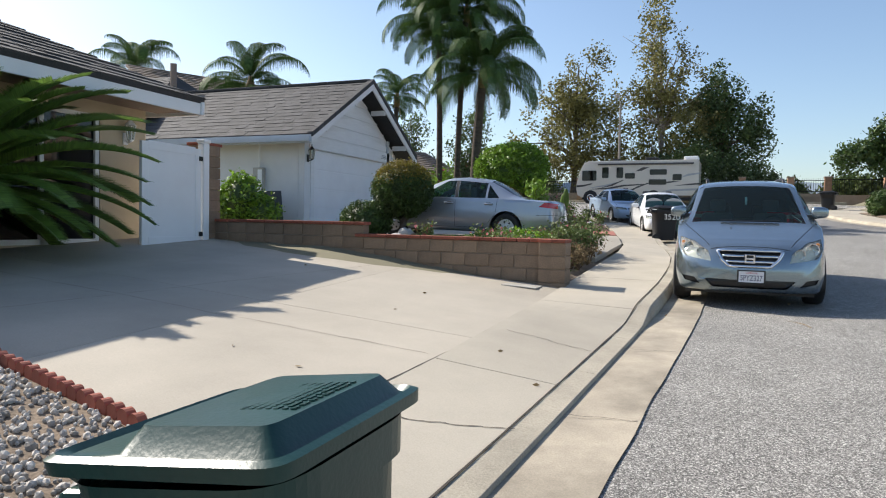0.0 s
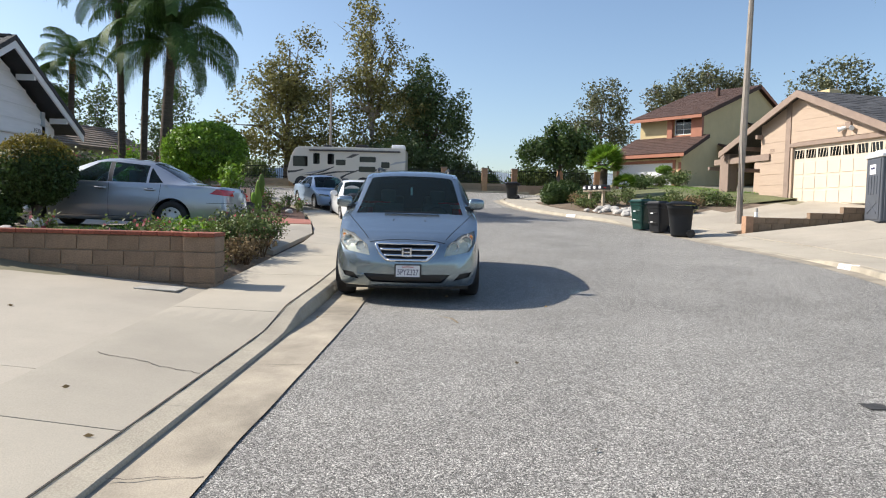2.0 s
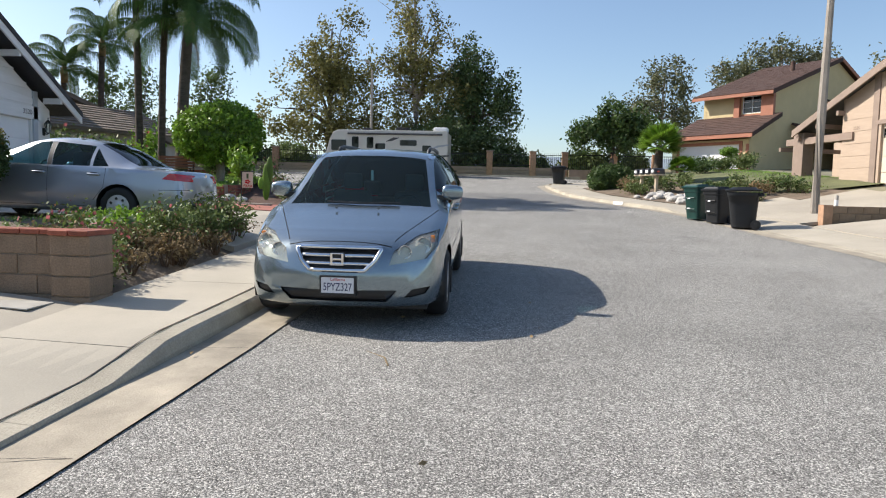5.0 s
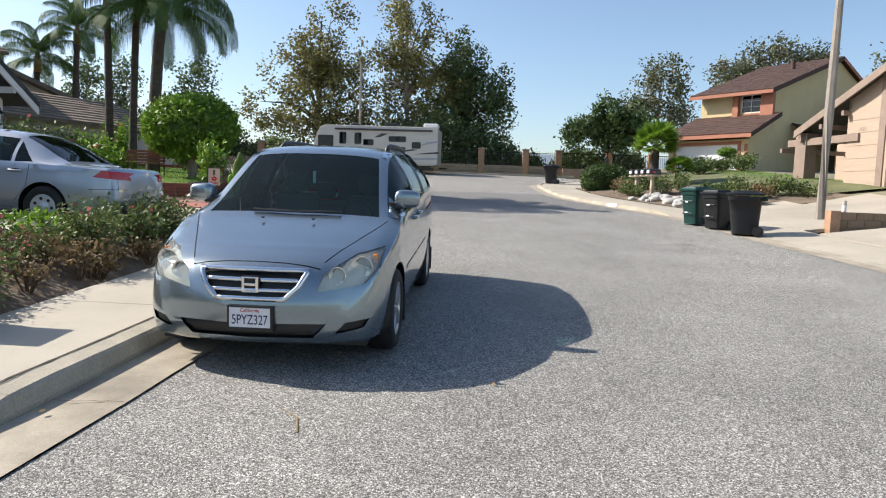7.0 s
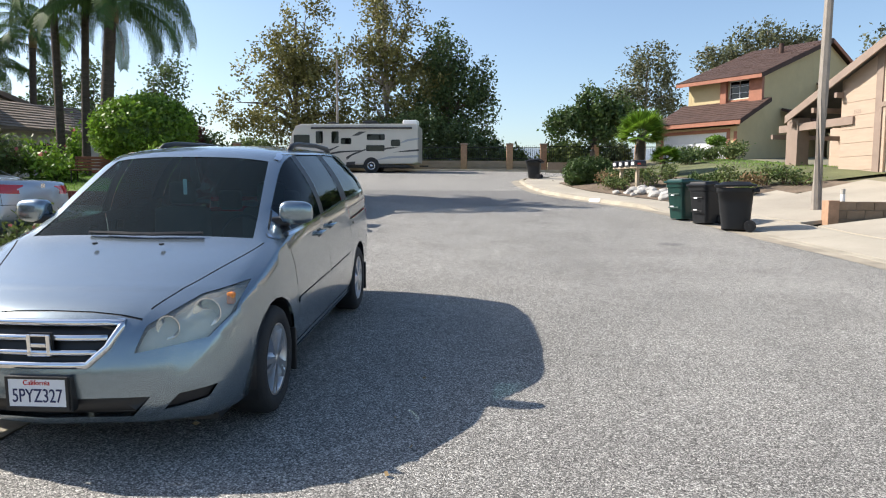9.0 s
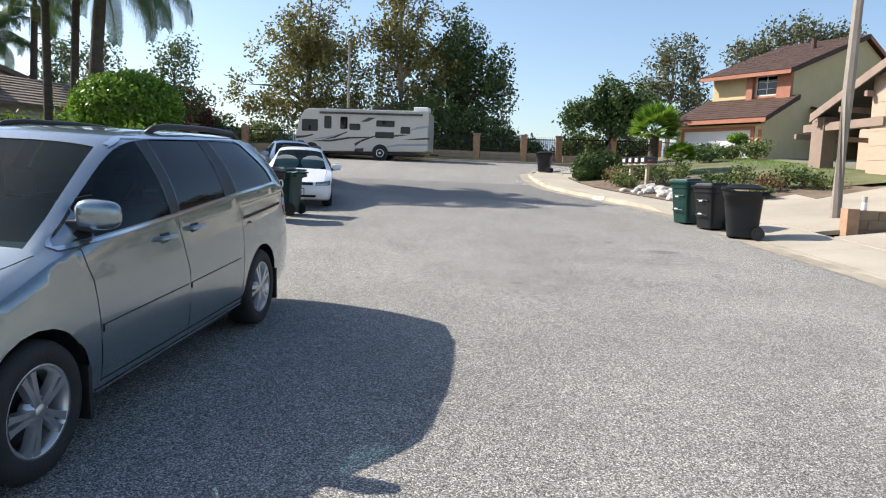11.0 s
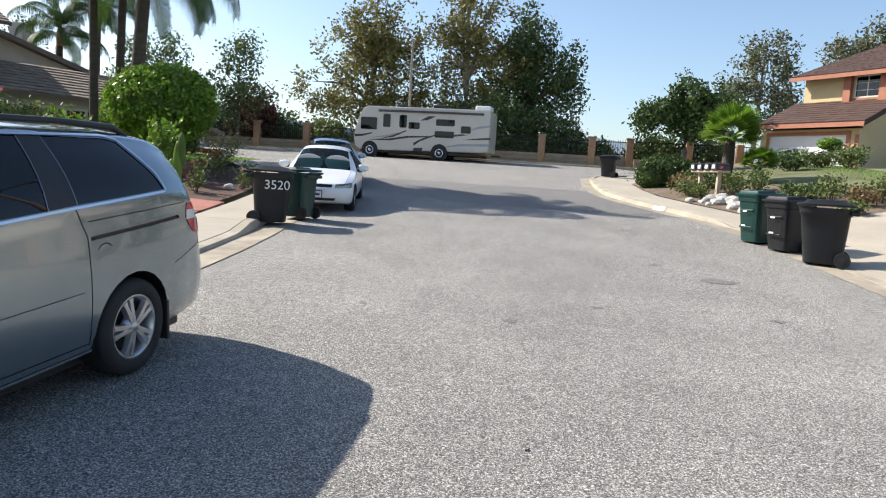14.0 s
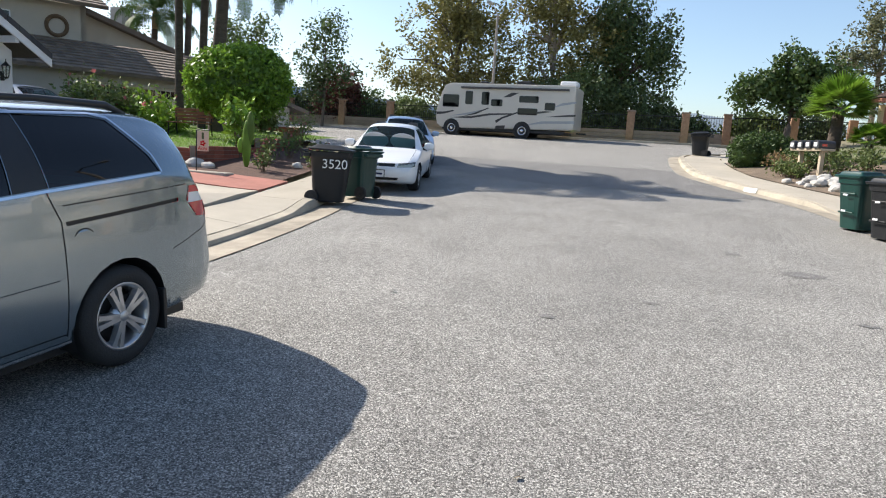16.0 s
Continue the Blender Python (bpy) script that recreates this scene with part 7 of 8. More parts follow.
def clipped(name, pos, blobs, leaf, count, per, spread, size, label, group="", trunk=None, seed=1, top_leaf=None, category="shrub"):
    """A clipped shrub or tree: a solid dark green core with a skin of small leaves."""
    t = thing(name, pose(*pos), label, category, group)
    if trunk:
        bm = bmesh.new()
        sweep(bm, [(0, 0, -.05), (.03, 0, trunk[1] * .5), (-.02, .02, trunk[1])], [trunk[0] * 1.2, trunk[0], trunk[0] * .9], 8)
        part("trunk", bm, trunk[2], t, smooth=True)
    # closed core in hedge green, the same under every leaf colour
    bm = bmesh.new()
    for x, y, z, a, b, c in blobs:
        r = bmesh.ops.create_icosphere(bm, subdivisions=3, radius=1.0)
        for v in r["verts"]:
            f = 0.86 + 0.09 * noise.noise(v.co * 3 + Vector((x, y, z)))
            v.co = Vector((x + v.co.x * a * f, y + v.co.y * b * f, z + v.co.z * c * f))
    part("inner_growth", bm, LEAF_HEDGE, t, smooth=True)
    pts, _ = clumps(blobs, count, per, spread, .90, seed)
    if top_leaf:
        zc, th = blobs[0][2], blobs[0][5]
        k = (pts[:, 2] - zc) / th + np.random.default_rng(seed).normal(size=len(pts)) * .18 > .42
        ob = new("leafy_top", leaf_mesh("leafy_top", pts[k], size, top_leaf, .1, .55, seed + 1))
        ob.parent = t
        tagged(ob, "golden-brown leaf tips")
        pts = pts[~k]
    ob = tagged(new("foliage", leaf_mesh("foliage", pts, size, leaf, .1, .55, seed)), kind="stuff")
    ob.parent = t
    return t


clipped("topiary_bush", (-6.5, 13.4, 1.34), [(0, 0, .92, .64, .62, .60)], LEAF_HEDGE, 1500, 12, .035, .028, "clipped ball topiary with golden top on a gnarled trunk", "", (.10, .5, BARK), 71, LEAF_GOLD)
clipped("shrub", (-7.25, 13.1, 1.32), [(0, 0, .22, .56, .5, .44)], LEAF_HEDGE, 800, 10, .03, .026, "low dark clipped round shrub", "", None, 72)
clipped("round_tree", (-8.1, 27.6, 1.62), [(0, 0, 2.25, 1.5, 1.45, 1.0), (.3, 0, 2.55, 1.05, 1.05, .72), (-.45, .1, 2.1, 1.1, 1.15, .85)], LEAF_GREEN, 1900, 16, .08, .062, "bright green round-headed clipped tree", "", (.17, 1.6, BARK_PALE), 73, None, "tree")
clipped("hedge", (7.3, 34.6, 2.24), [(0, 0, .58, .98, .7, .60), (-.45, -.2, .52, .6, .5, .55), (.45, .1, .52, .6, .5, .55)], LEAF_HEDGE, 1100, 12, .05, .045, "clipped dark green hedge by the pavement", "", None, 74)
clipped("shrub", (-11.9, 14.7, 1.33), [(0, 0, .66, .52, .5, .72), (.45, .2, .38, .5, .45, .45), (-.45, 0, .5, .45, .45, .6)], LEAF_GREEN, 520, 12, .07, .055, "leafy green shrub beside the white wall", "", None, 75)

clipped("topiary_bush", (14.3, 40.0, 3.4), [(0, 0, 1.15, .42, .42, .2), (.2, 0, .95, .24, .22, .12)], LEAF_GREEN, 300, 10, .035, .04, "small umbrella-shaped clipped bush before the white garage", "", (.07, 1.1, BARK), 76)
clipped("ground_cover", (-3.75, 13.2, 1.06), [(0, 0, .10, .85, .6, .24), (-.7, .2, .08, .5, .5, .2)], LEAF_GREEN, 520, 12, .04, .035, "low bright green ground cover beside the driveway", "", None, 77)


def shrub(pos, w, hgt, leaf, n, size, label, group, seed, flowers=None, stems=10):
    """A loose shrub of thin stems, with leaves and perhaps flowers."""
    t = thing("shrub", pose(*pos), label, "shrub", group)
    rg = random.Random(seed)
    bm = bmesh.new()
    tips = []
    for k in range(stems):
        a = rg.uniform(0, 6.28)
        e = Vector((math.cos(a) * w * rg.uniform(.2, 1), math.sin(a) * w * rg.uniform(.2, 1), hgt * rg.uniform(.6, 1.05)))
        mid = e * .5 + Vector((0, 0, .12 * hgt))
        sweep(bm, [Vector((e.x * .15, e.y * .15, -.03)), mid, e], [.010, .007, .003], 5)
        tips += [e, mid, mid.lerp(e, .5)]
    tagged(part("stem_tangle", bm, TWIG, t), kind="stuff")
    r2 = np.random.default_rng(seed)
    base = np.array([tuple(q) for q in tips])
    pts = base[r2.integers(0, len(base), n)] + r2.normal(size=(n, 3)) * np.array([w * .22, w * .22, hgt * .16])
    pts[:, 2] = np.abs(pts[:, 2]) + .01
    ob = tagged(new("foliage", leaf_mesh("foliage", pts, size, leaf, .1, .5, seed)), kind="stuff")
    ob.parent = t
    if flowers:
        f = base[r2.integers(0, len(base), flowers)] + r2.normal(size=(flowers, 3)) * np.array([w * .2, w * .2, hgt * .1]) + np.array([0, 0, hgt * .15])
        ob = tagged(new("blossom", leaf_mesh("blossom", f, size * .9, PETAL, .1, .9, seed + 1)), kind="stuff")
        ob.parent = t
    return t


# flower bed beside the pavement
rg = random.Random(21)
for k in range(34):
    y = 10.3 + 5.0 * rg.random()
    x = back_x(y) - .25 - rg.random() ** 1.3 * 1.7
    big = rg.random()
    lf = rg.choice((LEAF_SHRUB, LEAF_SHRUB, LEAF_DRY, LEAF_DRY))
    shrub((x, y, land_z(x, y) - .03), .24 + .18 * big, .20 + .26 * big, lf, 300, .030, "dry half-dead bedding plant" if lf is LEAF_DRY else "straggly green shrub with dull pink flowers", "shrubs of the pavement bed", 100 + k, 26 if lf is not LEAF_DRY else 0)
for k, (x, y) in enumerate(((-2.55, 14.4), (-2.9, 14.7), (-2.6, 13.6), (-2.8, 12.6))):
    shrub((x, y, land_z(x, y) - .02), .42, .62, LEAF_SHRUB, 1200, .034, "tall leafy green shrub at the corner of the drive", "shrubs of the pavement bed", 140 + k, 10, 16)
# yards on the right
rg = random.Random(31)
for k in range(20):
    y = 26.6 + 7.0 * rg.random()
    x = right_x(y) + (3.0 if y < 30.6 else 1.9) + rg.random() * 2.4
    lf = rg.choice((LEAF_SHRUB, LEAF_HEDGE, LEAF_DRY, LEAF_SHRUB))
    shrub((x, y, land_z(x, y) - .05), .4 + .2 * rg.random(), .35 + .4 * rg.random(), lf, 420, .05, "dry ornamental grass clump" if lf is LEAF_DRY else "low green garden shrub", "garden shrubs", 200 + k, 0)
for k, (x, y, w, hh) in enumerate(((14.6, 38.6, .8, .75), (12.8, 39.6, .7, .65), (14.9, 39.6, .5, .7), (12.2, 37.4, .7, .6), (13.4, 38.2, .7, .6))):
    shrub((x, y, land_z(x, y) - .05), w, hh, LEAF_HEDGE if k % 2 else LEAF_SHRUB, 1300, .06, "green shrub before the yellow house", "garden shrubs", 240 + k, 0, 14)
for k, (x, y, hh) in enumerate(((-12.6, 27.6, 1.3), (-11.9, 28.4, 1.2), (-13.4, 28.2, 1.4), (-11.0, 27.6, 1.0), (-14.6, 28.0, 1.6), (-15.6, 29.0, 1.4), (-9.8, 31, 1.2), (-13.0, 31.5, 1.8))):
    shrub((x, y, land_z(x, y) - .05), .8, hh, LEAF_GREEN if k % 2 else LEAF_SHRUB, 1000, .085, "yellow-green leafy shrub under the palms", "shrubs under the palms", 260 + k, 8, 12)
shrub((-6.35, 25.2, 1.7), .55, 1.35, LEAF_GREEN, 420, .10, "frangipani with clusters of long leaves", "", 280, 0, 9)
for k, (x, y, w, hh) in enumerate(((-4.3, 23.3, .3, .5), (-4.9, 24.4, .3, .7), (-4.0, 24.8, .35, .5), (-5.4, 26.2, .4, .6), (-4.6, 26.4, .35, .5), (-6.6, 28.5, .6, .9), (-7.6, 30.3, .7, 1.0))):
    shrub((x, y, land_z(x, y) - .02), w, hh, LEAF_SHRUB, 260, .045, "small sparse plant in the mulch bed", "plants of the mulch bed", 290 + k, 10, 7)
for k, (x, y) in enumerate(((-3.2, 10.4), (-3.7, 10.15), (-2.7, 10.2), (-4.6, 10.3))):
    shrub((x, y, land_z(x, y) + .02), .22, .42, LEAF_SHRUB, 170, .035, "small leafy plant behind the block wall", "plants behind the wall", 310 + k, 8, 6)
for k, (x, y) in enumerate(((12.0, 15.6), (12.6, 15.2), (13.4, 15.4))):
    shrub((x, y, land_z(x, y)), .4, .45, LEAF_GREEN, 500, .06, "bright green shrub by the far drive", "shrubs by the far drive", 320 + k, 0, 9)

# fan palm in the right-hand garden
fp = thing("fan_palm", pose(9.2, 34.0, 2.55), "small fan palm with spiky green leaves", "palm")
bm = bmesh.new()
sweep(bm, [(0, 0, -.1), (0.02, 0, .7), (.05, 0, 1.75)], [.17, .2, .15], 10)
part("trunk", bm, BARK_PALM, fp, smooth=True)
fv, ff = [], []
for k in range(26):
    a = math.radians(-95 + 190 * k / 25)
    tip = Vector((.42 + .55 * math.cos(a), .55 * math.sin(a), -.16 * abs(math.sin(a)) - .05))
    b0, i = Vector((.40, 0, 0)), len(fv)
    nrm = Vector((-math.sin(a), math.cos(a), 0)) * .032
    mid = b0.lerp(tip, .55)
    fv += [b0, mid - nrm, tip, mid + nrm]
    ff.append((i, i + 1, i + 2, i + 3))
i = len(fv)
fv += [Vector((0, -.012, 0)), Vector((0, .012, 0)), Vector((.42, .008, 0)), Vector((.42, -.008, 0))]
ff.append((i, i + 1, i + 2, i + 3))
FAN = raw("fan_leaf", fv, ff, LEAF_GREEN)
rg = random.Random(8)
for k in range(30):
    ob = new("fan_leaf", FAN)
    ob.parent = fp
    ob.matrix_local = Matrix.Translation((.05, 0, 1.75)) @ pose(0, 0, 0, 0, 0, k * 137.5) @ pose(0, 0, 0, rg.uniform(-20, 20), -75 + 90 * k / 30, 0) @ Matrix.Diagonal((1.25, 1.1, 1.1, 1))
f2 = copy_thing(fp, pose(10.0, 33.2, 2.45) @ Matrix.Diagonal((.62, .62, .5, 1)))
tagged(f2, "low fan palm beside the taller one")

# cactus
ct = thing("cactus", pose(-5.05, 23.7, land_z(-5, 23.7)), "tall green paddle cactus in the mulch bed", "cactus")
for k, (x, z0, z1, w) in enumerate(((0, 0, 1.15, .09), (.10, .55, 1.35, .08), (-.16, .35, .72, .07))):
    bm = bmesh.new()
    r = bmesh.ops.create_uvsphere(bm, u_segments=14, v_segments=12, radius=1)
    for v in r["verts"]:
        v.co = Vector((x + v.co.x * w * 1.4, v.co.y * w * .6, (z0 + z1) / 2 + v.co.z * (z1 - z0) / 2))
    part("cactus_arm", bm, LEAF_GREEN, ct, smooth=True)


def turf(name, x0, y0, x1, y1, n, hgt, label, seed, zf):
    rg = np.random.default_rng(seed)
    x, y = rg.uniform(x0, x1, n), rg.uniform(y0, y1, n)
    z = np.array([zf(a, b) for a, b in zip(x, y)])
    a = rg.uniform(0, 6.28, n)
    dx, dy = np.cos(a) * .006, np.sin(a) * .006
    lx, ly = rg.normal(size=n) * .02, rg.normal(size=n) * .02
    hh = hgt * rg.uniform(.5, 1.2, n)
    v = np.stack([np.stack([x - dx, y - dy, z], 1), np.stack([x + dx, y + dy, z], 1), np.stack([x + lx, y + ly, z + hh], 1)], 1).reshape(-1, 3)
    me = bpy.data.meshes.new(name)
    me.from_pydata(v.tolist(), [], [(3 * i, 3 * i + 1, 3 * i + 2) for i in range(n)])
    me.materials.append(GRASS)
    return tagged(new(name, me), label, "grass", kind="stuff")


def bed(name, x0, y0, x1, y1, material, label, lift_z, zf=land_z):
    """A flat patch of soil or turf on the land."""
    return tagged(strip(name, material, y0, y1, 12, lambda y: x0 if not callable(x0) else x0(y), lambda y: x1 if not callable(x1) else x1(y), lambda x, y: zf(x, y) + lift_z, 12, label), category="ground")


bed("soil_left", -11.0, 10.0, back_x, 15.6, EARTH, "brown soil of the pavement bed", .004)
bed("lawn_left", -6.0, 10.9, -3.5, 14.6, EARTH, "bare soil strip behind the wall", .012)
turf("grass_left", -6.0, 10.9, -3.5, 14.6, 1800, .05, "sparse short green grass", 41, lambda x, y: land_z(x, y) + .01)
bed("mulch_bed", -9.5, 22.2, lambda y: left_x(y) - 1.45, 31.5, MULCH, "dark wood mulch in the corner bed", .03)
bed("lawn_corner", -13, 24.5, -7.0, 32, GRASS_SOIL, "green lawn under the round tree", .22)
turf("grass_corner", -12, 24.6, -7.1, 31.5, 16000, .06, "short green grass", 42, lambda x, y: land_z(x, y) + .22)
bed("garden_soil", lambda y: right_x(y) + 1.52, 26.2, lambda y: right_x(y) + 6.5, 36.4, EARTH, "dry garden soil", .01)
bed("lawn_right", lambda y: right_x(y) + 5.2, 27.5, 15.3, 43, LAWN_DULL, "worn green lawn before the yellow house", .03)
turf("grass_right", 12.8, 30, 15.2, 40, 4000, .07, "short green grass", 43, lambda x, y: land_z(x, y) + .03)
tagged(strip("verge_far", GRASS_SOIL, 50.65, 51.7, 4, lambda y: -60, lambda y: 6, lambda x, y: road_z(50.6) + .14, 20, "narrow grass verge along the fence wall"), category="ground")


# ---- walls, fences, small things ----
def block(w, d, hh):
    bm = bmesh.new()
    box(bm, -w / 2, -d / 2, -hh / 2, w / 2, d / 2, hh / 2)
    bmesh.ops.bevel(bm, geom=bm.edges[:], offset=.006, segments=1, affect="EDGES")
    return bm


def piece(name, me, parent, x, y, z, rz=0.0, jig=None):
    ob = new(name, me)
    ob.parent = parent
    dx = (jig.uniform(-.003, .003), jig.uniform(-.003, .003), jig.uniform(-.4, .4)) if jig else (0, 0, 0)
    ob.matrix_local = pose(x + dx[0], y + dx[1], z, 0, 0, rz + dx[2])
    return ob


def meshed(bm, name, material):
    me = mesh_of(bm, name)
    me.materials.append(material)
    return me


jig = random.Random(3)
BLK = meshed(block(.39, .20, .19), "block", BLOCK)
BLK2 = meshed(block(.20, .20, .19), "half_block", BLOCK)
CAP = meshed(block(.195, .25, .05), "brick", BRICK)
PIL = meshed(block(.40, .40, .19), "pillar_block", BLOCK)
W = thing("block_wall", Matrix.Identity(4), "low tan block wall with red brick coping", "wall")
part("mortar_core", bx(-8.72, 9.725, .2, -2.46, 9.895, 1.285), MORTAR, W)
part("mortar_core", bx(-8.72, 9.726, 1.28, -5.48, 9.894, 1.484), MORTAR, W)
for c in range(6):
    z = 1.385 - .2 * c
    x0 = -5.46 if c == 0 else -2.46
    x = x0 - (.2 if c % 2 else 0)
    if c % 2:
        piece("half_block", BLK2, W, x0 - .1 + .003, 9.81, z, 0, jig)
    while x > -8.6:
        if z + .1 > land_z(x - .2, 9.7) - .05:
            piece("block", BLK, W, x - .2, 9.81, z, 0, jig)
        x -= .4
for k in range(17):
    piece("brick", CAP, W, -5.54 - k * .2, 9.81, 1.510, 0, jig)
for k in range(16):
    piece("brick", CAP, W, -2.52 - k * .2, 9.81, 1.312, 0, jig)
for c in range(4):
    piece("pillar_block", PIL, W, -2.25, 9.80, 1.19 - .2 * c, 0, jig)
part("mortar_core", bx(-2.435, 9.62, .3, -2.065, 9.98, 1.27), MORTAR, W)
for k in range(2):
    for q in range(2):
        piece("brick", CAP, W, -2.35 + k * .2, 9.69 + q * .24, 1.312, 0, jig)
P = thing("block_pillar", Matrix.Identity(4), "tan block pillar with brick top beside the gate", "pillar")
part("mortar_core", bx(-8.92, 9.46, .6, -8.56, 9.80, 2.80), MORTAR, P)
for c in range(10):
    piece("pillar_block", PIL, P, -8.74, 9.63, .96 + .2 * c, 0, jig)
for k in range(2):
    for q in range(2):
        piece("brick", CAP, P, -8.84 + k * .2, 9.52 + q * .24, 2.88, 0, jig)

# scalloped edging and pebbles by the near drive
ED = thing("garden_edging", Matrix.Identity(4), "red scalloped concrete garden edging", "edging")
bm = bmesh.new()
cyl(bm, (0, -.03, .02), (0, .03, .02), .054, n=18)
SC = meshed(bm, "scallop", SCALLOP)
ea, eb = Vector((-3.02, 2.62)), Vector((-6.6, 3.35))
n = 34
for k in range(n):
    p = ea.lerp(eb, k / n)
    piece("scallop", SC, ED, p.x, p.y, land_z(p.x, p.y) + .035, -11.5, jig)
bm = bmesh.new()
r = bmesh.ops.create_icosphere(bm, subdivisions=1, radius=1)
base_v = [v.co.copy() for v in bm.verts]
base_f = [[v.index for v in f.verts] for f in bm.faces]
bm.free()
rg = random.Random(4)
vs, fs = [], []
for k in range(9000):
    x, y = rg.uniform(-6.6, -2.25), rg.uniform(-.6, 3.25)
    if y > 2.58 + (-3.02 - x) * .204 or x > -2.32:
        continue
    s = rg.uniform(.012, .030)
    m = Matrix.Translation((x, y, land_z(x, y) + s * .3 + .024)) @ Euler((rg.random() * 6, rg.random() * 6, rg.random() * 6)).to_matrix().to_4x4() @ Matrix.Diagonal((s, s * rg.uniform(.6, 1), s * rg.uniform(.5, .9), 1))
    i = len(vs)
    vs += [m @ v for v in base_v]
    fs += [[i + j for j in f] for f in base_f]
tagged(new("pebbles", raw("pebbles", vs, fs, PEBBLE)), "white and grey pebbles in the near bed", "pebbles", kind="stuff")
tagged(strip("pebble_soil", EARTH, -4, 3.34, 40, lambda y: -7, lambda y: min(-2.28, -3.02 - (y - 2.60) / .204), lambda x, y: land_z(x, y) + .022, 8, "dark soil under the pebbles"), category="ground")
for k, (x, y) in enumerate(((-3.6, 1.2), (-4.1, 1.7), (-3.2, .9), (-4.5, 1.2))):
    shrub((x, y, land_z(x, y)), .35, .3, LEAF_DRY, 420, .03, "dead brown plant in the pebble bed", "dead plants", 400 + k, 0, 16)


# ---- wheeled bins ----
def cart(m, material, label, hgt=1.06, w=.58, d=.70, style="round", lid_open=0.0, group="wheeled bins"):
    """A two-wheeled rubbish bin: front at -y, wheels and handle at +y."""
    t = thing("wheeled_bin", m, label, "rubbish bin", group)
    body_h = hgt * .86
    bm = bmesh.new()
    rows = []
    N = 40
    for i, s in enumerate((0, .03, .3, .6, .86, .87, .93, 1.0)):
        z = .04 + (body_h - .04) * s
        ww, dd = (w * (.40 + .10 * s), d * (.37 + .12 * s))
        if s >= .87:
            ww, dd = ww + .02, dd + .02
        row = []
        e = .34 if style == "square" else .52
        for k in range(N):
            a = 2 * math.pi * k / N
            ca, sa = math.cos(a), math.sin(a)
            rib = 1.0
            if style == "square" and .1 < s < .86 and abs(sa) > .5 and (k % 4 < 2):
                rib = .985
            row.append(bm.verts.new((math.copysign(abs(ca) ** e, ca) * ww * rib, math.copysign(abs(sa) ** e, sa) * dd * rib + .03 * (1 - s), z)))
        rows.append(row)
    for a, b in zip(rows, rows[1:]):
        for k in range(N):
            bm.faces.new((a[k], a[(k + 1) % N], b[(k + 1) % N], b[k]))
    bm.faces.new(rows[0][::-1])
    part("body", bm, material, t, smooth=style != "square")
    # lid with a raised panel
    lid = bmesh.new()
    rings = []
    e0 = .15 if style == "square" else .42
    shape = ((1.06, 1.06, 0, 0.0), (1.07, 1.07, 0, .03), (1.0, 1.0, 0, .045), (.84, .84, 0, .05), (.66, .66, 0, .10), (.05, .05, 0, .11))
    if style == "square":
        shape = ((1.06, 1.06, 0, 0.0), (1.075, 1.075, 0, .035), (1.02, 1.02, 0, .045), (.97, .97, 0, .03), (.93, .70, -.12, .038), (.80, .58, -.13, .095), (.05, .05, -.13, .102))
    for s, sy, off, z in shape:
        e = e0
        row = []
        for k in range(N):
            a = 2 * math.pi * k / N
            ca, sa = math.cos(a), math.sin(a)
            ly = math.copysign(abs(sa) ** e, sa) * d * .53 * sy + off * d
            row.append(lid.verts.new((math.copysign(abs(ca) ** e, ca) * w * .53 * s, ly, z + .06 * ly)))
        rings.append(row)
    for a, b in zip(rings, rings[1:]):
        for k in range(N):
            lid.faces.new((a[k], a[(k + 1) % N], b[(k + 1) % N], b[k]))
    lid.faces.new(rings[-1])
    lid.faces.new(rings[0][::-1])
    bmesh.ops.recalc_face_normals(lid, faces=lid.faces)
    lo = part("lid", lid, material, t, m=Matrix.Translation((0, d * .5, body_h)) @ pose(0, 0, .012, -lid_open) @ Matrix.Translation((0, -d * .5, 0)))
    lo.data.shade_smooth()
    md = lo.modifiers.new("edge", "EDGE_SPLIT")
    md.split_angle = radians(40)
    # handle, axle, wheels
    hb = bmesh.new()
    sweep(hb, [(-w * .38, d * .50, body_h - .03), (-w * .38, d * .66, body_h + .01), (w * .38, d * .66, body_h + .01), (w * .38, d * .50, body_h - .03)], .018, 8)
    part("handle", hb, material, t)
    part("handle_shelf", bx(-w * .46, d * .46, body_h - .10, w * .46, d * .62, body_h - .03, .02), material, t)
    for s in (1, -1):
        wh = part("wheel", rod((s * (w * .40), d * .40, .125), (s * (w * .40 + .06), d * .40, .125), .125, n=24), RUBBER, t)
        part("hub", rod((s * (w * .40 + .055), d * .40, .125), (s * (w * .40 + .068), d * .40, .125), .05, n=12), PLASTIC_BLACK, wh)
    if style == "square":
        for z in (.30, .62):
            part("grab_bar", bx(-w * .30, -d * .47, z * body_h / .92, w * .30, -d * .44, z * body_h / .92 + .035, .01), material, t)
    return t


def ground_pose(x, y, rz, dz=0.0):
    return pose(x, y, road_z(y) + dz, 0, 0, rz)


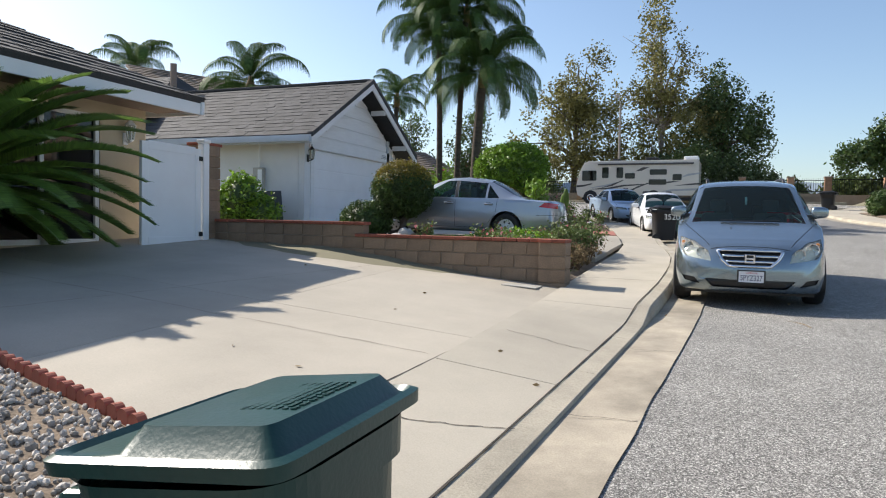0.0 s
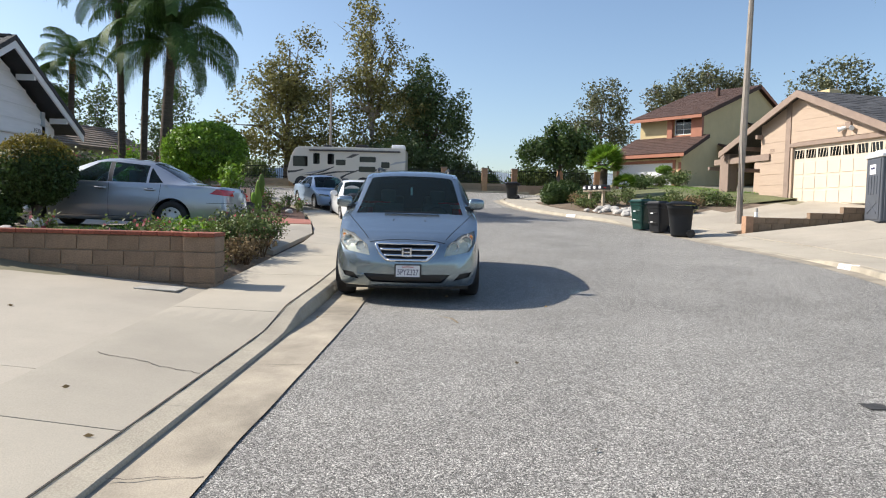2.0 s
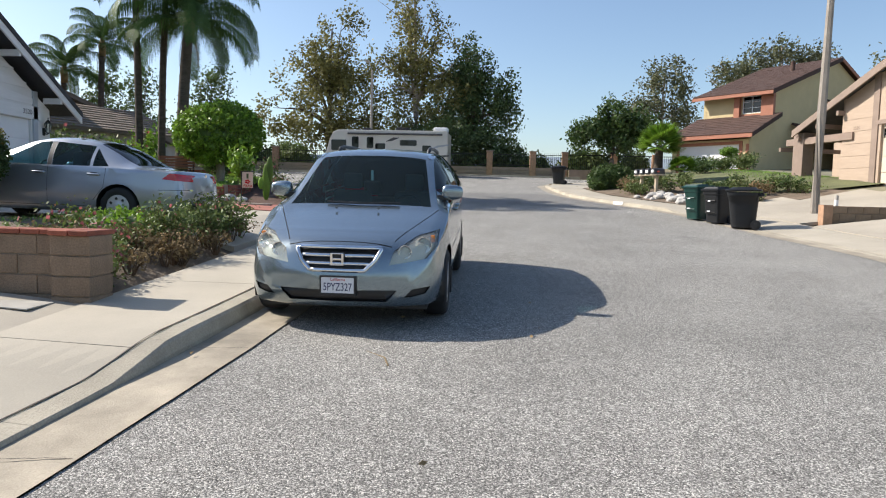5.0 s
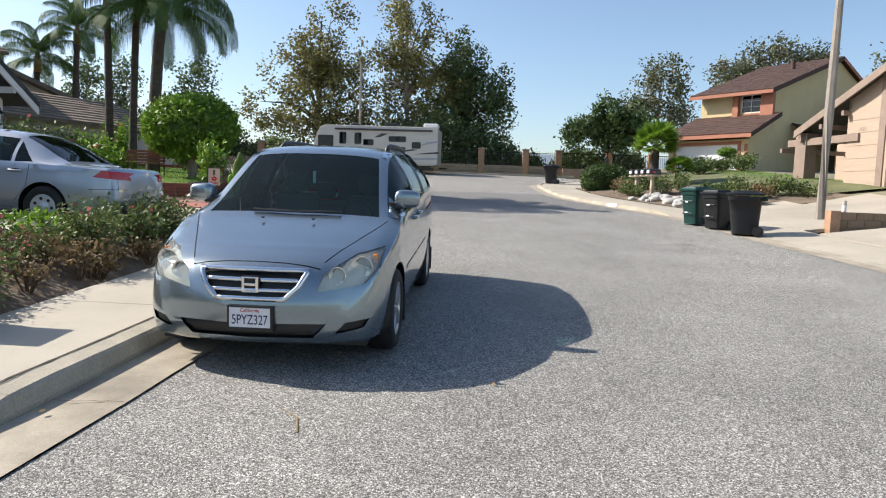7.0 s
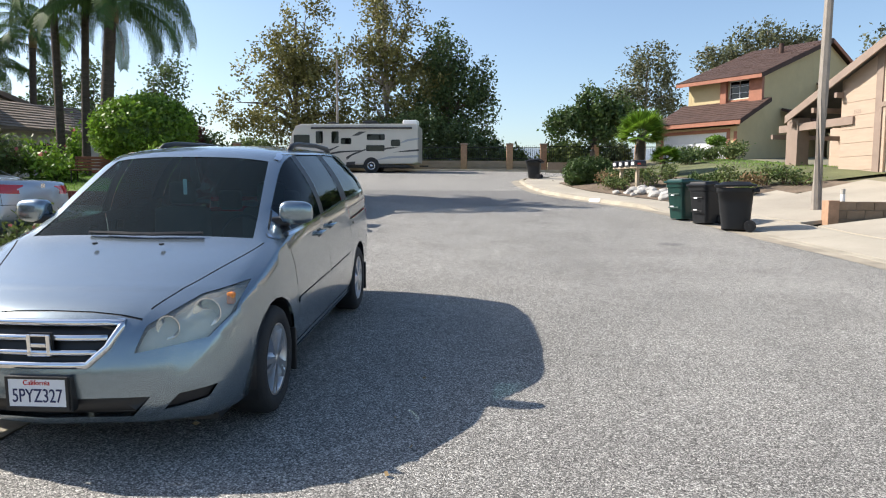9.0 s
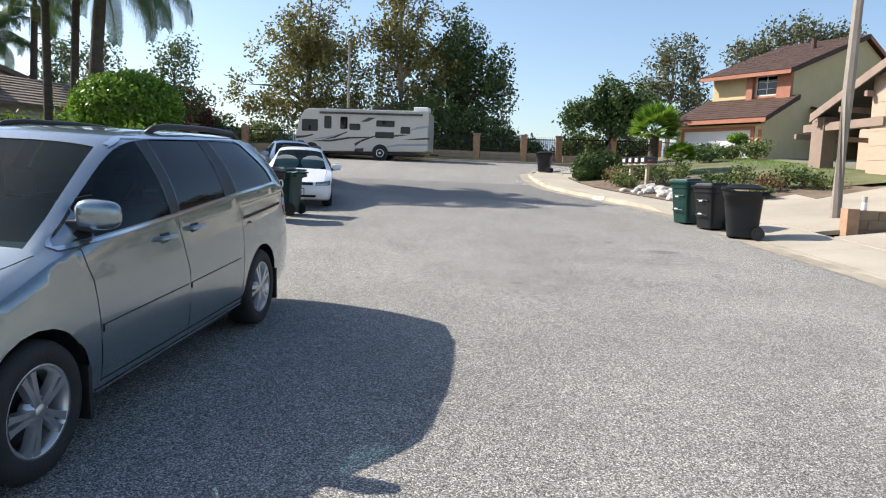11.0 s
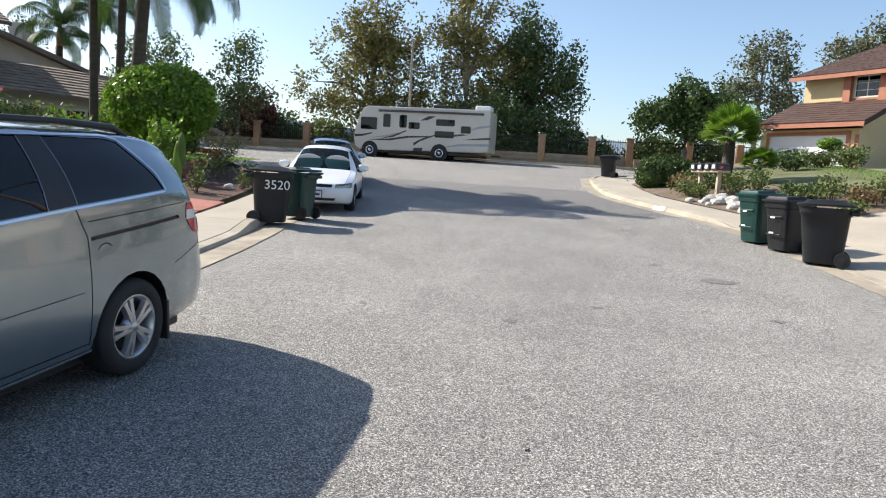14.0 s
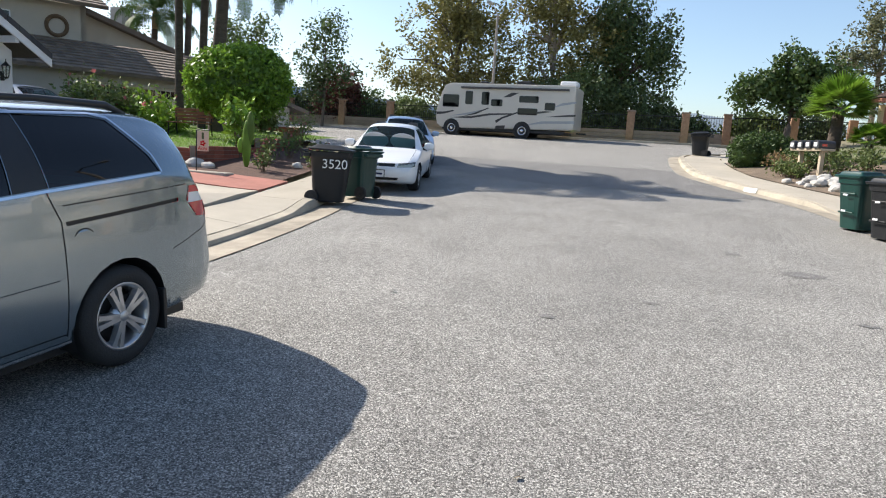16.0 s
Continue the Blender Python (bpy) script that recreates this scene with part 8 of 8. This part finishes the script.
near_bin = cart(pose(-1.05, 1.25, .085, -8, 0, 91), BIN_GREEN, "dark green wheeled bin with its lid ajar at the kerb", 1.02, .67, .60, "square", 2.5)
vent = bmesh.new()
rw = random.Random(3)
for k in range(7):
    lx, ly = -.15, -.24 + k * .024
    while lx < .14:
        lw = rw.uniform(.006, .016)
        box(vent, lx, ly, .094 + .06 * ly, lx + lw, ly + .013, .1005 + .06 * ly)
        lx += lw + rw.choice((.005, .005, .005, .014))
lid_ob = [o for o in near_bin.children if o.name.startswith("lid")][0]
tagged(part("moulded_writing", vent, BIN_GREEN, lid_ob, "rows of raised moulded lettering"), kind="stuff")
cart(pose(-2.15, .34, .15, 0, 0, 62), BIN_GREY, "grey wheeled bin beside the green one", .92, .55, .62, "round")
for x, y, mt, lb, st, rz, hh, lo in ((7.86, 23.55, BIN_GREEN, "dark green slim wheeled bin at the kerb", "square", -60, 1.10, 0), (8.16, 22.7, BIN_BLACK, "black slim wheeled bin at the kerb", "square", -60, 1.08, 0)):
    t = cart(ground_pose(x, y, rz, .01), mt, lb, hh, .56, .66, st, lo)
    for q in (.34, .62):
        part("label_patch", bx(-.05, -.352, q, .05, -.345, q + .03, .002), PLATE_WHITE, t)
cart(ground_pose(8.42, 21.55, -108, .01), BIN_BLACK, "large black wheeled bin with its lid ajar at the kerb", 1.12, .66, .78, "round", 3)
cart(pose(5.45, 39.9, road_z(39.9) + .13, 0, 0, -108), BIN_BLACK, "black wheeled bin at the street's end", 1.02, .62, .72, "round")
lb = cart(ground_pose(-1.42, 21.25, 108, .02), BIN_BLACK, "black wheeled bin with 3520 painted on it", 1.12, .64, .76, "round", 2)
cart(ground_pose(-1.30, 22.15, -100, .02), BIN_GREEN, "dark green wheeled bin behind the black one", 1.08, .58, .66, "square")
tx = words("3520", .24, CHALK, lb, pose(-.322, -.12, .74, 90, 0, -90), "painted_number")

# ---- mailboxes ----
mx = thing("mailbox_stand", pose(8.17, 31.05, rside_z(8.17, 31.05) - .02, 0, 0, -70), "row of black mailboxes on a wooden stand", "mailbox")
for x in (-.52, .52):
    part("post", bx(x - .055, -.055, -.1, x + .055, .055, .88, .006), WOOD_POST, mx)
part("shelf", bx(-.78, -.2, .88, .78, .2, .94, .006), WOOD_POST, mx)
for k in range(4):
    x = -.60 + k * .40
    bm = bmesh.new()
    prism(bm, [(-.14, 0), (.14, 0), (.14, .12)] + [(.14 * math.cos(a), .12 + .10 * math.sin(a)) for a in np.linspace(.2, 2.94, 9)] + [(-.14, .12)], .46, Matrix(((1, 0, 0, x), (0, 0, 1, -.25), (0, 1, 0, .945), (0, 0, 0, 1))))
    bmesh.ops.recalc_face_normals(bm, faces=bm.faces)
    b = part("box", bm, MAILBOX, mx)
    part("door_label", bx(x - .08, -.262, .99, x + .08, -.256, 1.10, .003), PLATE_WHITE, b)
    part("flag", bx(x + .14, -.15, 1.0, x + .15, -.02, 1.06), RED_LENS, b)

# ---- street lights ----
sl = thing("street_lamp", pose(11.08, 23.35, 1.36, .0, .4, 0), "tall tapered concrete street lamp post", "street lamp")
bm = bmesh.new()
sweep(bm, [(0, 0, -.2), (0, 0, 3), (.02, 0, 6), (.04, 0, 8.6)], [.145, .125, .10, .08], 8)
part("pole", bm, POLE_CONCRETE, sl)
bm = bmesh.new()
sweep(bm, [(.04, 0, 8.5), (-.5, 0, 8.95), (-1.8, 0, 9.1)], .03, 8)
part("arm", bm, BLACK_METAL, sl)
part("lamp_head", bx(-2.4, -.14, 9.02, -1.7, .14, 9.18, .04), METER_GREY, sl)
part("base_plate", bx(-.2, -.2, -.1, .2, .2, .06, .02), POLE_CONCRETE, sl)
sl = thing("street_lamp", pose(-6.7, 51.2, 3.2), "slim grey street lamp post by the fence wall", "street lamp")
part("pole", rod((0, 0, 0), (0, 0, 7.4), .10, .07), POLE_CONCRETE, sl)
bm = bmesh.new()
sweep(bm, [(0, 0, 7.3), (0, -.8, 7.6), (0, -1.7, 7.65)], .03, 8)
part("arm", bm, METER_GREY, sl)
part("lamp_head", bx(-.12, -2.2, 7.58, .12, -1.6, 7.72, .03), METER_GREY, sl)
bo = thing("bollard", pose(11.0, 22.0, 1.36), "short grey metal bollard by the planter wall", "bollard")
part("tube", rod((0, 0, -.1), (0, 0, .72), .05), METER_GREY, bo)
part("band", rod((0, 0, .45), (0, 0, .6), .052), VINYL, bo)

# ---- planter wall between the right-hand drives ----
W = thing("planter_wall", Matrix.Identity(4), "stepped low block wall between two driveways", "wall")
for a, b, top in ((10.75, 12.55, 1.80), (12.55, 13.6, 1.98), (13.6, 15.4, 2.18)):
    part("mortar_core", bx(a + .006, 21.72, .9, b - .006, 21.88, top - .01), MORTAR, W)
    z = top - .1
    c = 0
    while z > 1.15:
        x = a - (.2 if c % 2 else 0)
        while x < b - .05:
            x0, x1 = max(a, x), min(b, x + .4)
            if x1 - x0 > .1:
                ob = piece("block", BLK, W, (x0 + x1) / 2, 21.8, z, 0, jig)
                ob.scale.x = (x1 - x0) / .4
            x += .4
        z -= .2
        c += 1
part("end_block", bx(10.52, 21.65, 1.0, 10.76, 21.95, 1.82, .008), BRICK_TAN, W)

# ---- portable toilet ----
pt = thing("portable_toilet", pose(14.65, 21.0, 1.62, 0, 0, -12), "grey portable toilet cabin with white roof", "portable toilet")
part("base", bx(-.58, -.58, 0, .58, .58, .12, .02), PLASTIC_BLACK, pt)
part("shell", bx(-.55, -.55, .12, .55, .55, 2.05, .03), PORTA_GREY, pt)
bm = bmesh.new()
box(bm, -.60, -.60, 2.05, .60, .60, 2.16, .03)
r = bmesh.ops.create_cone(bm, cap_ends=True, segments=24, radius1=.58, radius2=.50, depth=.14, matrix=Matrix.Translation((0, 0, 2.20)) @ Matrix.Diagonal((1, .98, 1, 1)))
part("roof", bm, PORTA_ROOF, pt)
for k in range(5):
    part("roof_rib", bx(-.5 + k * .23, -.58, 2.15, -.42 + k * .23, .58, 2.24, .02), PORTA_ROOF, pt)
for face, rz in (("side", 0), ("door", -90)):
    m = pose(0, 0, 0, 0, 0, rz)
    fr = part("door" if rz else "side_panel", bx(-.46, -.575, .2, .46, -.548, 2.0, .012), PORTA_GREY, pt, m=m)
    for k in range(4):
        part("rib", bx(-.34 + k * .19, -.592, .95, -.26 + k * .19, -.572, 1.5, .006), PORTA_GREY, fr)
    for s in (1, -1):
        part("brace", bx(-.35, -.59, -.035, .35, -.572, .035, .006, m=pose(0, 0, .55, 0, s * 28, 0)), PORTA_GREY, fr)
    part("notice", bx(-.22, -.584, 1.55, .18, -.574, 1.85, .002), PLATE_WHITE, fr, "white notice with a blue mark")
    part("blue_mark", bx(-.16, -.588, 1.70, .12, -.583, 1.76, .002), INK_BLUE, fr)
part("vent_pipe", rod((.1, .1, 2.2), (.1, .1, 2.36), .06), PLASTIC_BLACK, pt)

# ---- fence wall at the street's end ----
F = thing("fence_wall", Matrix.Identity(4), "low tan block wall with pillars and green railings", "fence")
fz = road_z(50.6) + .1
BAL = meshed(bx(-.009, -.009, -.51, .009, .009, .51), "baluster", BLACK_METAL)
PX = [-30, -26, -21.4, -17.3, -13.75, -9.6, -5.6, -2.0, 1.75, 4.8, 7.05]
for a, b in zip(PX, PX[1:]):
    for c in range(3):
        part("block_course", bx(a + .22, 51.62, fz + c * .22, b - .22, 51.80, fz + c * .22 + .212, .008), WALL_TAN, F)
    part("rail", bx(a + .2, 51.69, fz + .78, b - .2, 51.73, fz + .82), BLACK_METAL, F)
    part("rail", bx(a + .2, 51.69, fz + 1.52, b - .2, 51.73, fz + 1.56), BLACK_METAL, F)
    k = int((b - a - .4) / .14)
    for i in range(k):
        piece("baluster", BAL, F, a + .27 + i * .14, 51.71, fz + 1.17)
for x in PX:
    p = part("pillar", bx(x - .21, 51.50, fz - .2, x + .21, 51.92, fz + 1.72, .01), BRICK_TAN, F)
    part("pillar_cap", bx(x - .25, 51.46, fz + 1.72, x + .25, 51.96, fz + 1.80, .012), WALL_TAN, p)
F = thing("side_fence", Matrix.Identity(4), "black railing fence on a low wall beside the bulb", "fence")
part("low_wall", bx(7.3, 51.2, fz - .2, 15, 51.4, fz + .55), WALL_TAN, F)
for i in range(54):
    piece("baluster", BAL, F, 7.4 + i * .14, 51.30, fz + 1.10)
part("rail", bx(7.3, 51.28, fz + 1.55, 15, 51.32, fz + 1.6), BLACK_METAL, F)
for x in (10.4, 13.2):
    part("pillar", bx(x - .2, 51.1, fz - .2, x + .2, 51.5, fz + 1.7, .01), BRICK_TAN, F)

# ---- corner garden ----
W = thing("corner_planter_wall", Matrix.Identity(4), "low red-brown brick planter wall round the lawn", "wall")
pts = [(-10.6, 22.9), (-6.05, 23.0), (-6.6, 26.4), (-7.6, 29.4), (-8.7, 32.2), (-13.5, 32.8)]
for (xa, ya), (xb, yb) in zip(pts, pts[1:]):
    d = math.hypot(xb - xa, yb - ya)
    m = Matrix.Translation((xa, ya, (land_z(xa, ya) + land_z(xb, yb)) / 2)) @ pose(0, 0, 0, 0, 0, math.degrees(math.atan2(yb - ya, xb - xa)))
    part("mortar_core", bx(0, -.07, -.3, d, .07, .34, m=m), MORTAR, W)
    for c in range(4):
        k = 0
        x = -.1 * (c % 2)
        n = int(d / .41)
        for i in range(n):
            b = bx(i * d / n + .008, -.095, -.05 + c * .10, (i + 1) * d / n - .008, .095, .04 + c * .10, .006, m=m)
            part("brick_course", b, BRICK, W)
cells = [((-6.0, 20.9), (back_x(20.9) - .03, 20.9), (back_x(22.4) - .03, 22.4), (-6.0, 22.4))]
pave("red_path", RED_CONCRETE, cells, lambda x, y: land_z(x, y) + .035, .005, "red stamped concrete path", "path")
part("path_step", bx(-6.0, 22.0, 1.1, -4.4, 22.35, 1.46, .02), CONCRETE)
tagged(bpy.data.objects["path_step"], "pale concrete step edging the red path", "step", kind="structure")
sg2 = thing("garden_sign", pose(-5.08, 22.15, land_z(-5, 22.1) + .1, 0, 0, -4), "small garden flag on a thin stand with a red flower", "sign")
part("stake", rod((-.17, 0, -.2), (-.17, 0, .86), .012), BLACK_METAL, sg2)
part("crossbar", rod((-.17, 0, .86), (.19, 0, .86), .010), BLACK_METAL, sg2)
fl = part("flag", bx(-.15, -.004, .40, .17, .004, .84, .002), SIGN_FACE, sg2)
for k in range(5):
    a = k * 1.2566
    part("flower_petal", bx(-.03, -.007, -.02, .03, -.004, .02, .001, m=Matrix.Translation((.01 + .05 * math.cos(a), 0, .57 + .04 * math.sin(a)))), RED_LENS, fl)
part("leaf_mark", bx(-.02, -.007, .66, .04, -.004, .80, .001), LEAF_DARK, fl)
words("Aloha", .11, RED_LENS, fl, pose(.01, -.008, .46, 90))
be = thing("garden_bench", pose(-9.6, 27.2, land_z(-9.6, 27.2) + .2, 0, 0, 8), "red-brown slatted garden bench on the lawn", "bench")
for k in range(4):
    part("seat_slat", bx(-.65, -.25 + k * .11, .42, .65, -.16 + k * .11, .45, .006), BENCH_WOOD, be)
for k in range(4):
    part("back_slat", bx(-.65, .20, .50 + k * .10, .65, .23, .58 + k * .10, .006), BENCH_WOOD, be)
for x in (-.6, .6):
    bm = bmesh.new()
    sweep(bm, [(x, -.22, 0), (x, -.22, .42), (x, .2, .42), (x, .24, .9)], .02, 6)
    sweep(bm, [(x, .2, .42), (x, .26, 0)], .02, 6)
    part("end_frame", bm, BLACK_METAL, be)
rk = random.Random(12)


def rock(x, y, z, s, group, label):
    bm = bmesh.new()
    r = bmesh.ops.create_icosphere(bm, subdivisions=2, radius=s)
    o = Vector((rk.random() * 50, rk.random() * 50, 0))
    for v in r["verts"]:
        v.co *= 1 + .35 * noise.noise(v.co / s * 1.2 + o)
        v.co.z *= .65
    me = mesh_of(bm, "rock")
    me.materials.append(ROCK)
    ob = tagged(new("rock", me), label, "rock", group)
    ob.matrix_world = pose(x, y, z + s * .25, 0, 0, rk.random() * 360)


for k in range(64):
    y = 27.0 + rk.random() * 3.2
    x = right_x(y) + 1.65 + rk.random() * 1.2
    rock(x, y, land_z(x, y), .10 + .12 * rk.random(), "garden rocks", "pale rough garden rock")
for x, y, s in ((-5.9, 22.9, .22), (-5.5, 22.9, .16), (-5.2, 10.4, .16), (-4.2, 24.6, .14), (-6.8, 10.35, .2), (-7.3, 10.6, .18), (-6.2, 12.9, .16)):
    rock(x, y, land_z(x, y) + .03, s, "bed rocks", "pale rounded rock in the bed")

# ---- road details ----
tagged(part("drain_cover", bx(-.09, -.08, 0, .09, .08, .008, .003, m=pose(4.0, 5.77, road_z(5.77) + .018)), METER_DARK), "dark iron cover in the asphalt", "cover", kind="structure")
tagged(part("meter_lid", bx(-.26, -.2, 0, .26, .2, .014, .004, m=pose(-2.62, 9.32, land_z(-2.62, 9.32) + .008, 0, 3)), METER_GREY), "grey-green utility lid set in the pavement", "cover", kind="structure")
for x, y, s in ((3.77, 15.86, .09), (4.65, 16.83, .09), (2.19, 15.98, .04), (5.6, 20.2, .12), (6.4, 19.2, .3), (4.4, 22.0, .1), (5.4, 24.0, .12), (3.4, 19.4, .08), (6.6, 17.0, .1), (4.2, 26.0, .1)):
    bm = bmesh.new()
    rows = [bm.verts.new((s * math.cos(a) * rk.uniform(.7, 1.2), s * .6 * math.sin(a) * rk.uniform(.7, 1.2), 0)) for a in np.linspace(0, 2 * math.pi, 12, endpoint=False)]
    bm.faces.new(rows)
    tagged(part("tar_spot", bm, ASPHALT_DARK, m=pose(x, y, road_z(y) + .0265, TILT)), "dark tar spot on the asphalt", "stain", kind="structure")


def crack(pts, zf, w, material, label):
    """A thin wandering crack along pts."""
    vs, fs = [], []
    for i, (x, y) in enumerate(pts):
        a, b = pts[max(0, i - 1)], pts[min(len(pts) - 1, i + 1)]
        d = Vector((b[0] - a[0], b[1] - a[1])).normalized()
        ww = w * rk.uniform(.5, 1.3)
        for s in (1, -1):
            vs.append((x - d.y * ww * s, y + d.x * ww * s, zf(x, y)))
        if i:
            k = 2 * i
            fs.append((k - 2, k - 1, k + 1, k))
    tagged(new("crack", raw("crack", vs, fs, material)), label, "crack", kind="structure")


def wander(a, b, n, amp):
    out = []
    o = 0.0
    for i in range(n + 1):
        s = i / n
        o = o * .7 + rk.uniform(-amp, amp)
        out.append((a[0] + (b[0] - a[0]) * s + o * .6, a[1] + (b[1] - a[1]) * s + o))
    return out


dz = lambda x, y: land_z(x, min(y, 9.7)) + .0165
crack(wander((-8.8, 5.1), (-2.3, 5.1), 60, .012), dz, .0035, GAP, "thin dark crack across the driveway")
crack(wander((-6.4, 2.6), (-5.0, 9.4), 50, .03), dz, .004, GAP, "thin dark crack along the driveway")
crack(wander((-2.0, 3.6), (-1.2, 3.9), 20, .02), lambda x, y: side_z(x, y) + .004, .005, GAP, "thin crack in the pavement")
crack(wander((-2.0, 6.4), (-1.1, 6.2), 20, .02), lambda x, y: side_z(x, y) + .004, .004, GAP, "thin crack in the pavement")
crack([(back_x(y) - .006, y) for y in np.arange(2.2, 9.6, .12)], dz, .009, GAP, "dark open joint behind the pavement")
crack([(left_x(y) - .205, y) for y in np.arange(-4, 12.5, .12)], lambda x, y: side_z(x, y) + .004, .006, GAP, "dark open joint behind the kerb")
for y in (2.3, 4.4, 6.6, 8.75, 10.9):
    crack(wander((left_x(y) + .01, y), (gutter_x(y) - .02, y + .05), 10, .012), lambda x, yy: road_z(yy) + .014, .004, GAP, "thin crack in the gutter")
crack(wander((2.0, 6.2), (3.0, 4.0), 40, .03), lambda x, y: road_z(y) + .0235, .006, ASPHALT_DARK, "fine crack in the asphalt")
tw = thing("dry_stem", pose(0.85, 8.8, road_z(8.0) + .03), "pale dry palm stem on the asphalt", "litter")
bm = bmesh.new()
sweep(bm, [(-.35, .25, .0), (-.1, .12, .012), (.12, -.1, .01), (.18, -.32, .0)], .008, 6)
part("stem", bm, LEAF_DRY, tw)
for k in range(26):
    x, y = rk.uniform(-6.5, 5), rk.uniform(3, 13)
    z = (land_z(x, min(y, 9.6)) + .018) if x < -2.3 else (side_z(x, y) + .006 if x < left_x(y) - .2 else road_z(y) + .03)
    if x < -2.3 and y > 9.6 or left_x(y) - .2 < x < left_x(y) + .05:
        continue
    ob = new("fallen_leaf", leaf_mesh("fallen_leaf", np.array([[0, 0, 0.004]]), .025, LEAF_DRY, 1.0, .5, k))
    ob.matrix_world = pose(x, y, z)
    tagged(ob, "dry brown fallen leaf on the concrete", "litter", "fallen leaves")
# kerb numbers
for x, y, text, rz in ((right_x(14.2) - .03, 14.2, "3517", -80), (right_x(28.5) - .05, 28.5, "3525", -60)):
    kn = part("kerb_number", bx(-.26, -.006, .0, .26, .006, .125, .002), PLATE_WHITE, None, m=pose(x, y, road_z(y) + .02, -25, 0, rz))
    tagged(kn, "white painted house number on the kerb", "number", kind="structure")
    words(text, .12, INK_BLACK, kn, pose(0, -.008, .062, 90))

# ---- distance ----
vs, fs = [], []
for i in range(90):
    a = math.radians(-75 + 150 * i / 89)
    d = 2600
    hgt = 170 + 55 * noise.noise(Vector((i * .13, 0, 0))) + 22 * noise.noise(Vector((i * .5, 3, 0))) + 6 * noise.noise(Vector((i * 1.7, 5, 0)))
    vs += [(d * math.sin(a), d * math.cos(a), -120), (d * math.sin(a), d * math.cos(a), hgt), (1.15 * d * math.sin(a), 1.15 * d * math.cos(a), hgt + 15)]
for i in range(89):
    k = 3 * i
    fs += [(k, k + 3, k + 4, k + 1), (k + 1, k + 4, k + 5, k + 2)]
tagged(new("backdrop", raw("backdrop", vs, fs, HILL, True)), "pale hazy hills on the horizon", "hills", kind="structure")
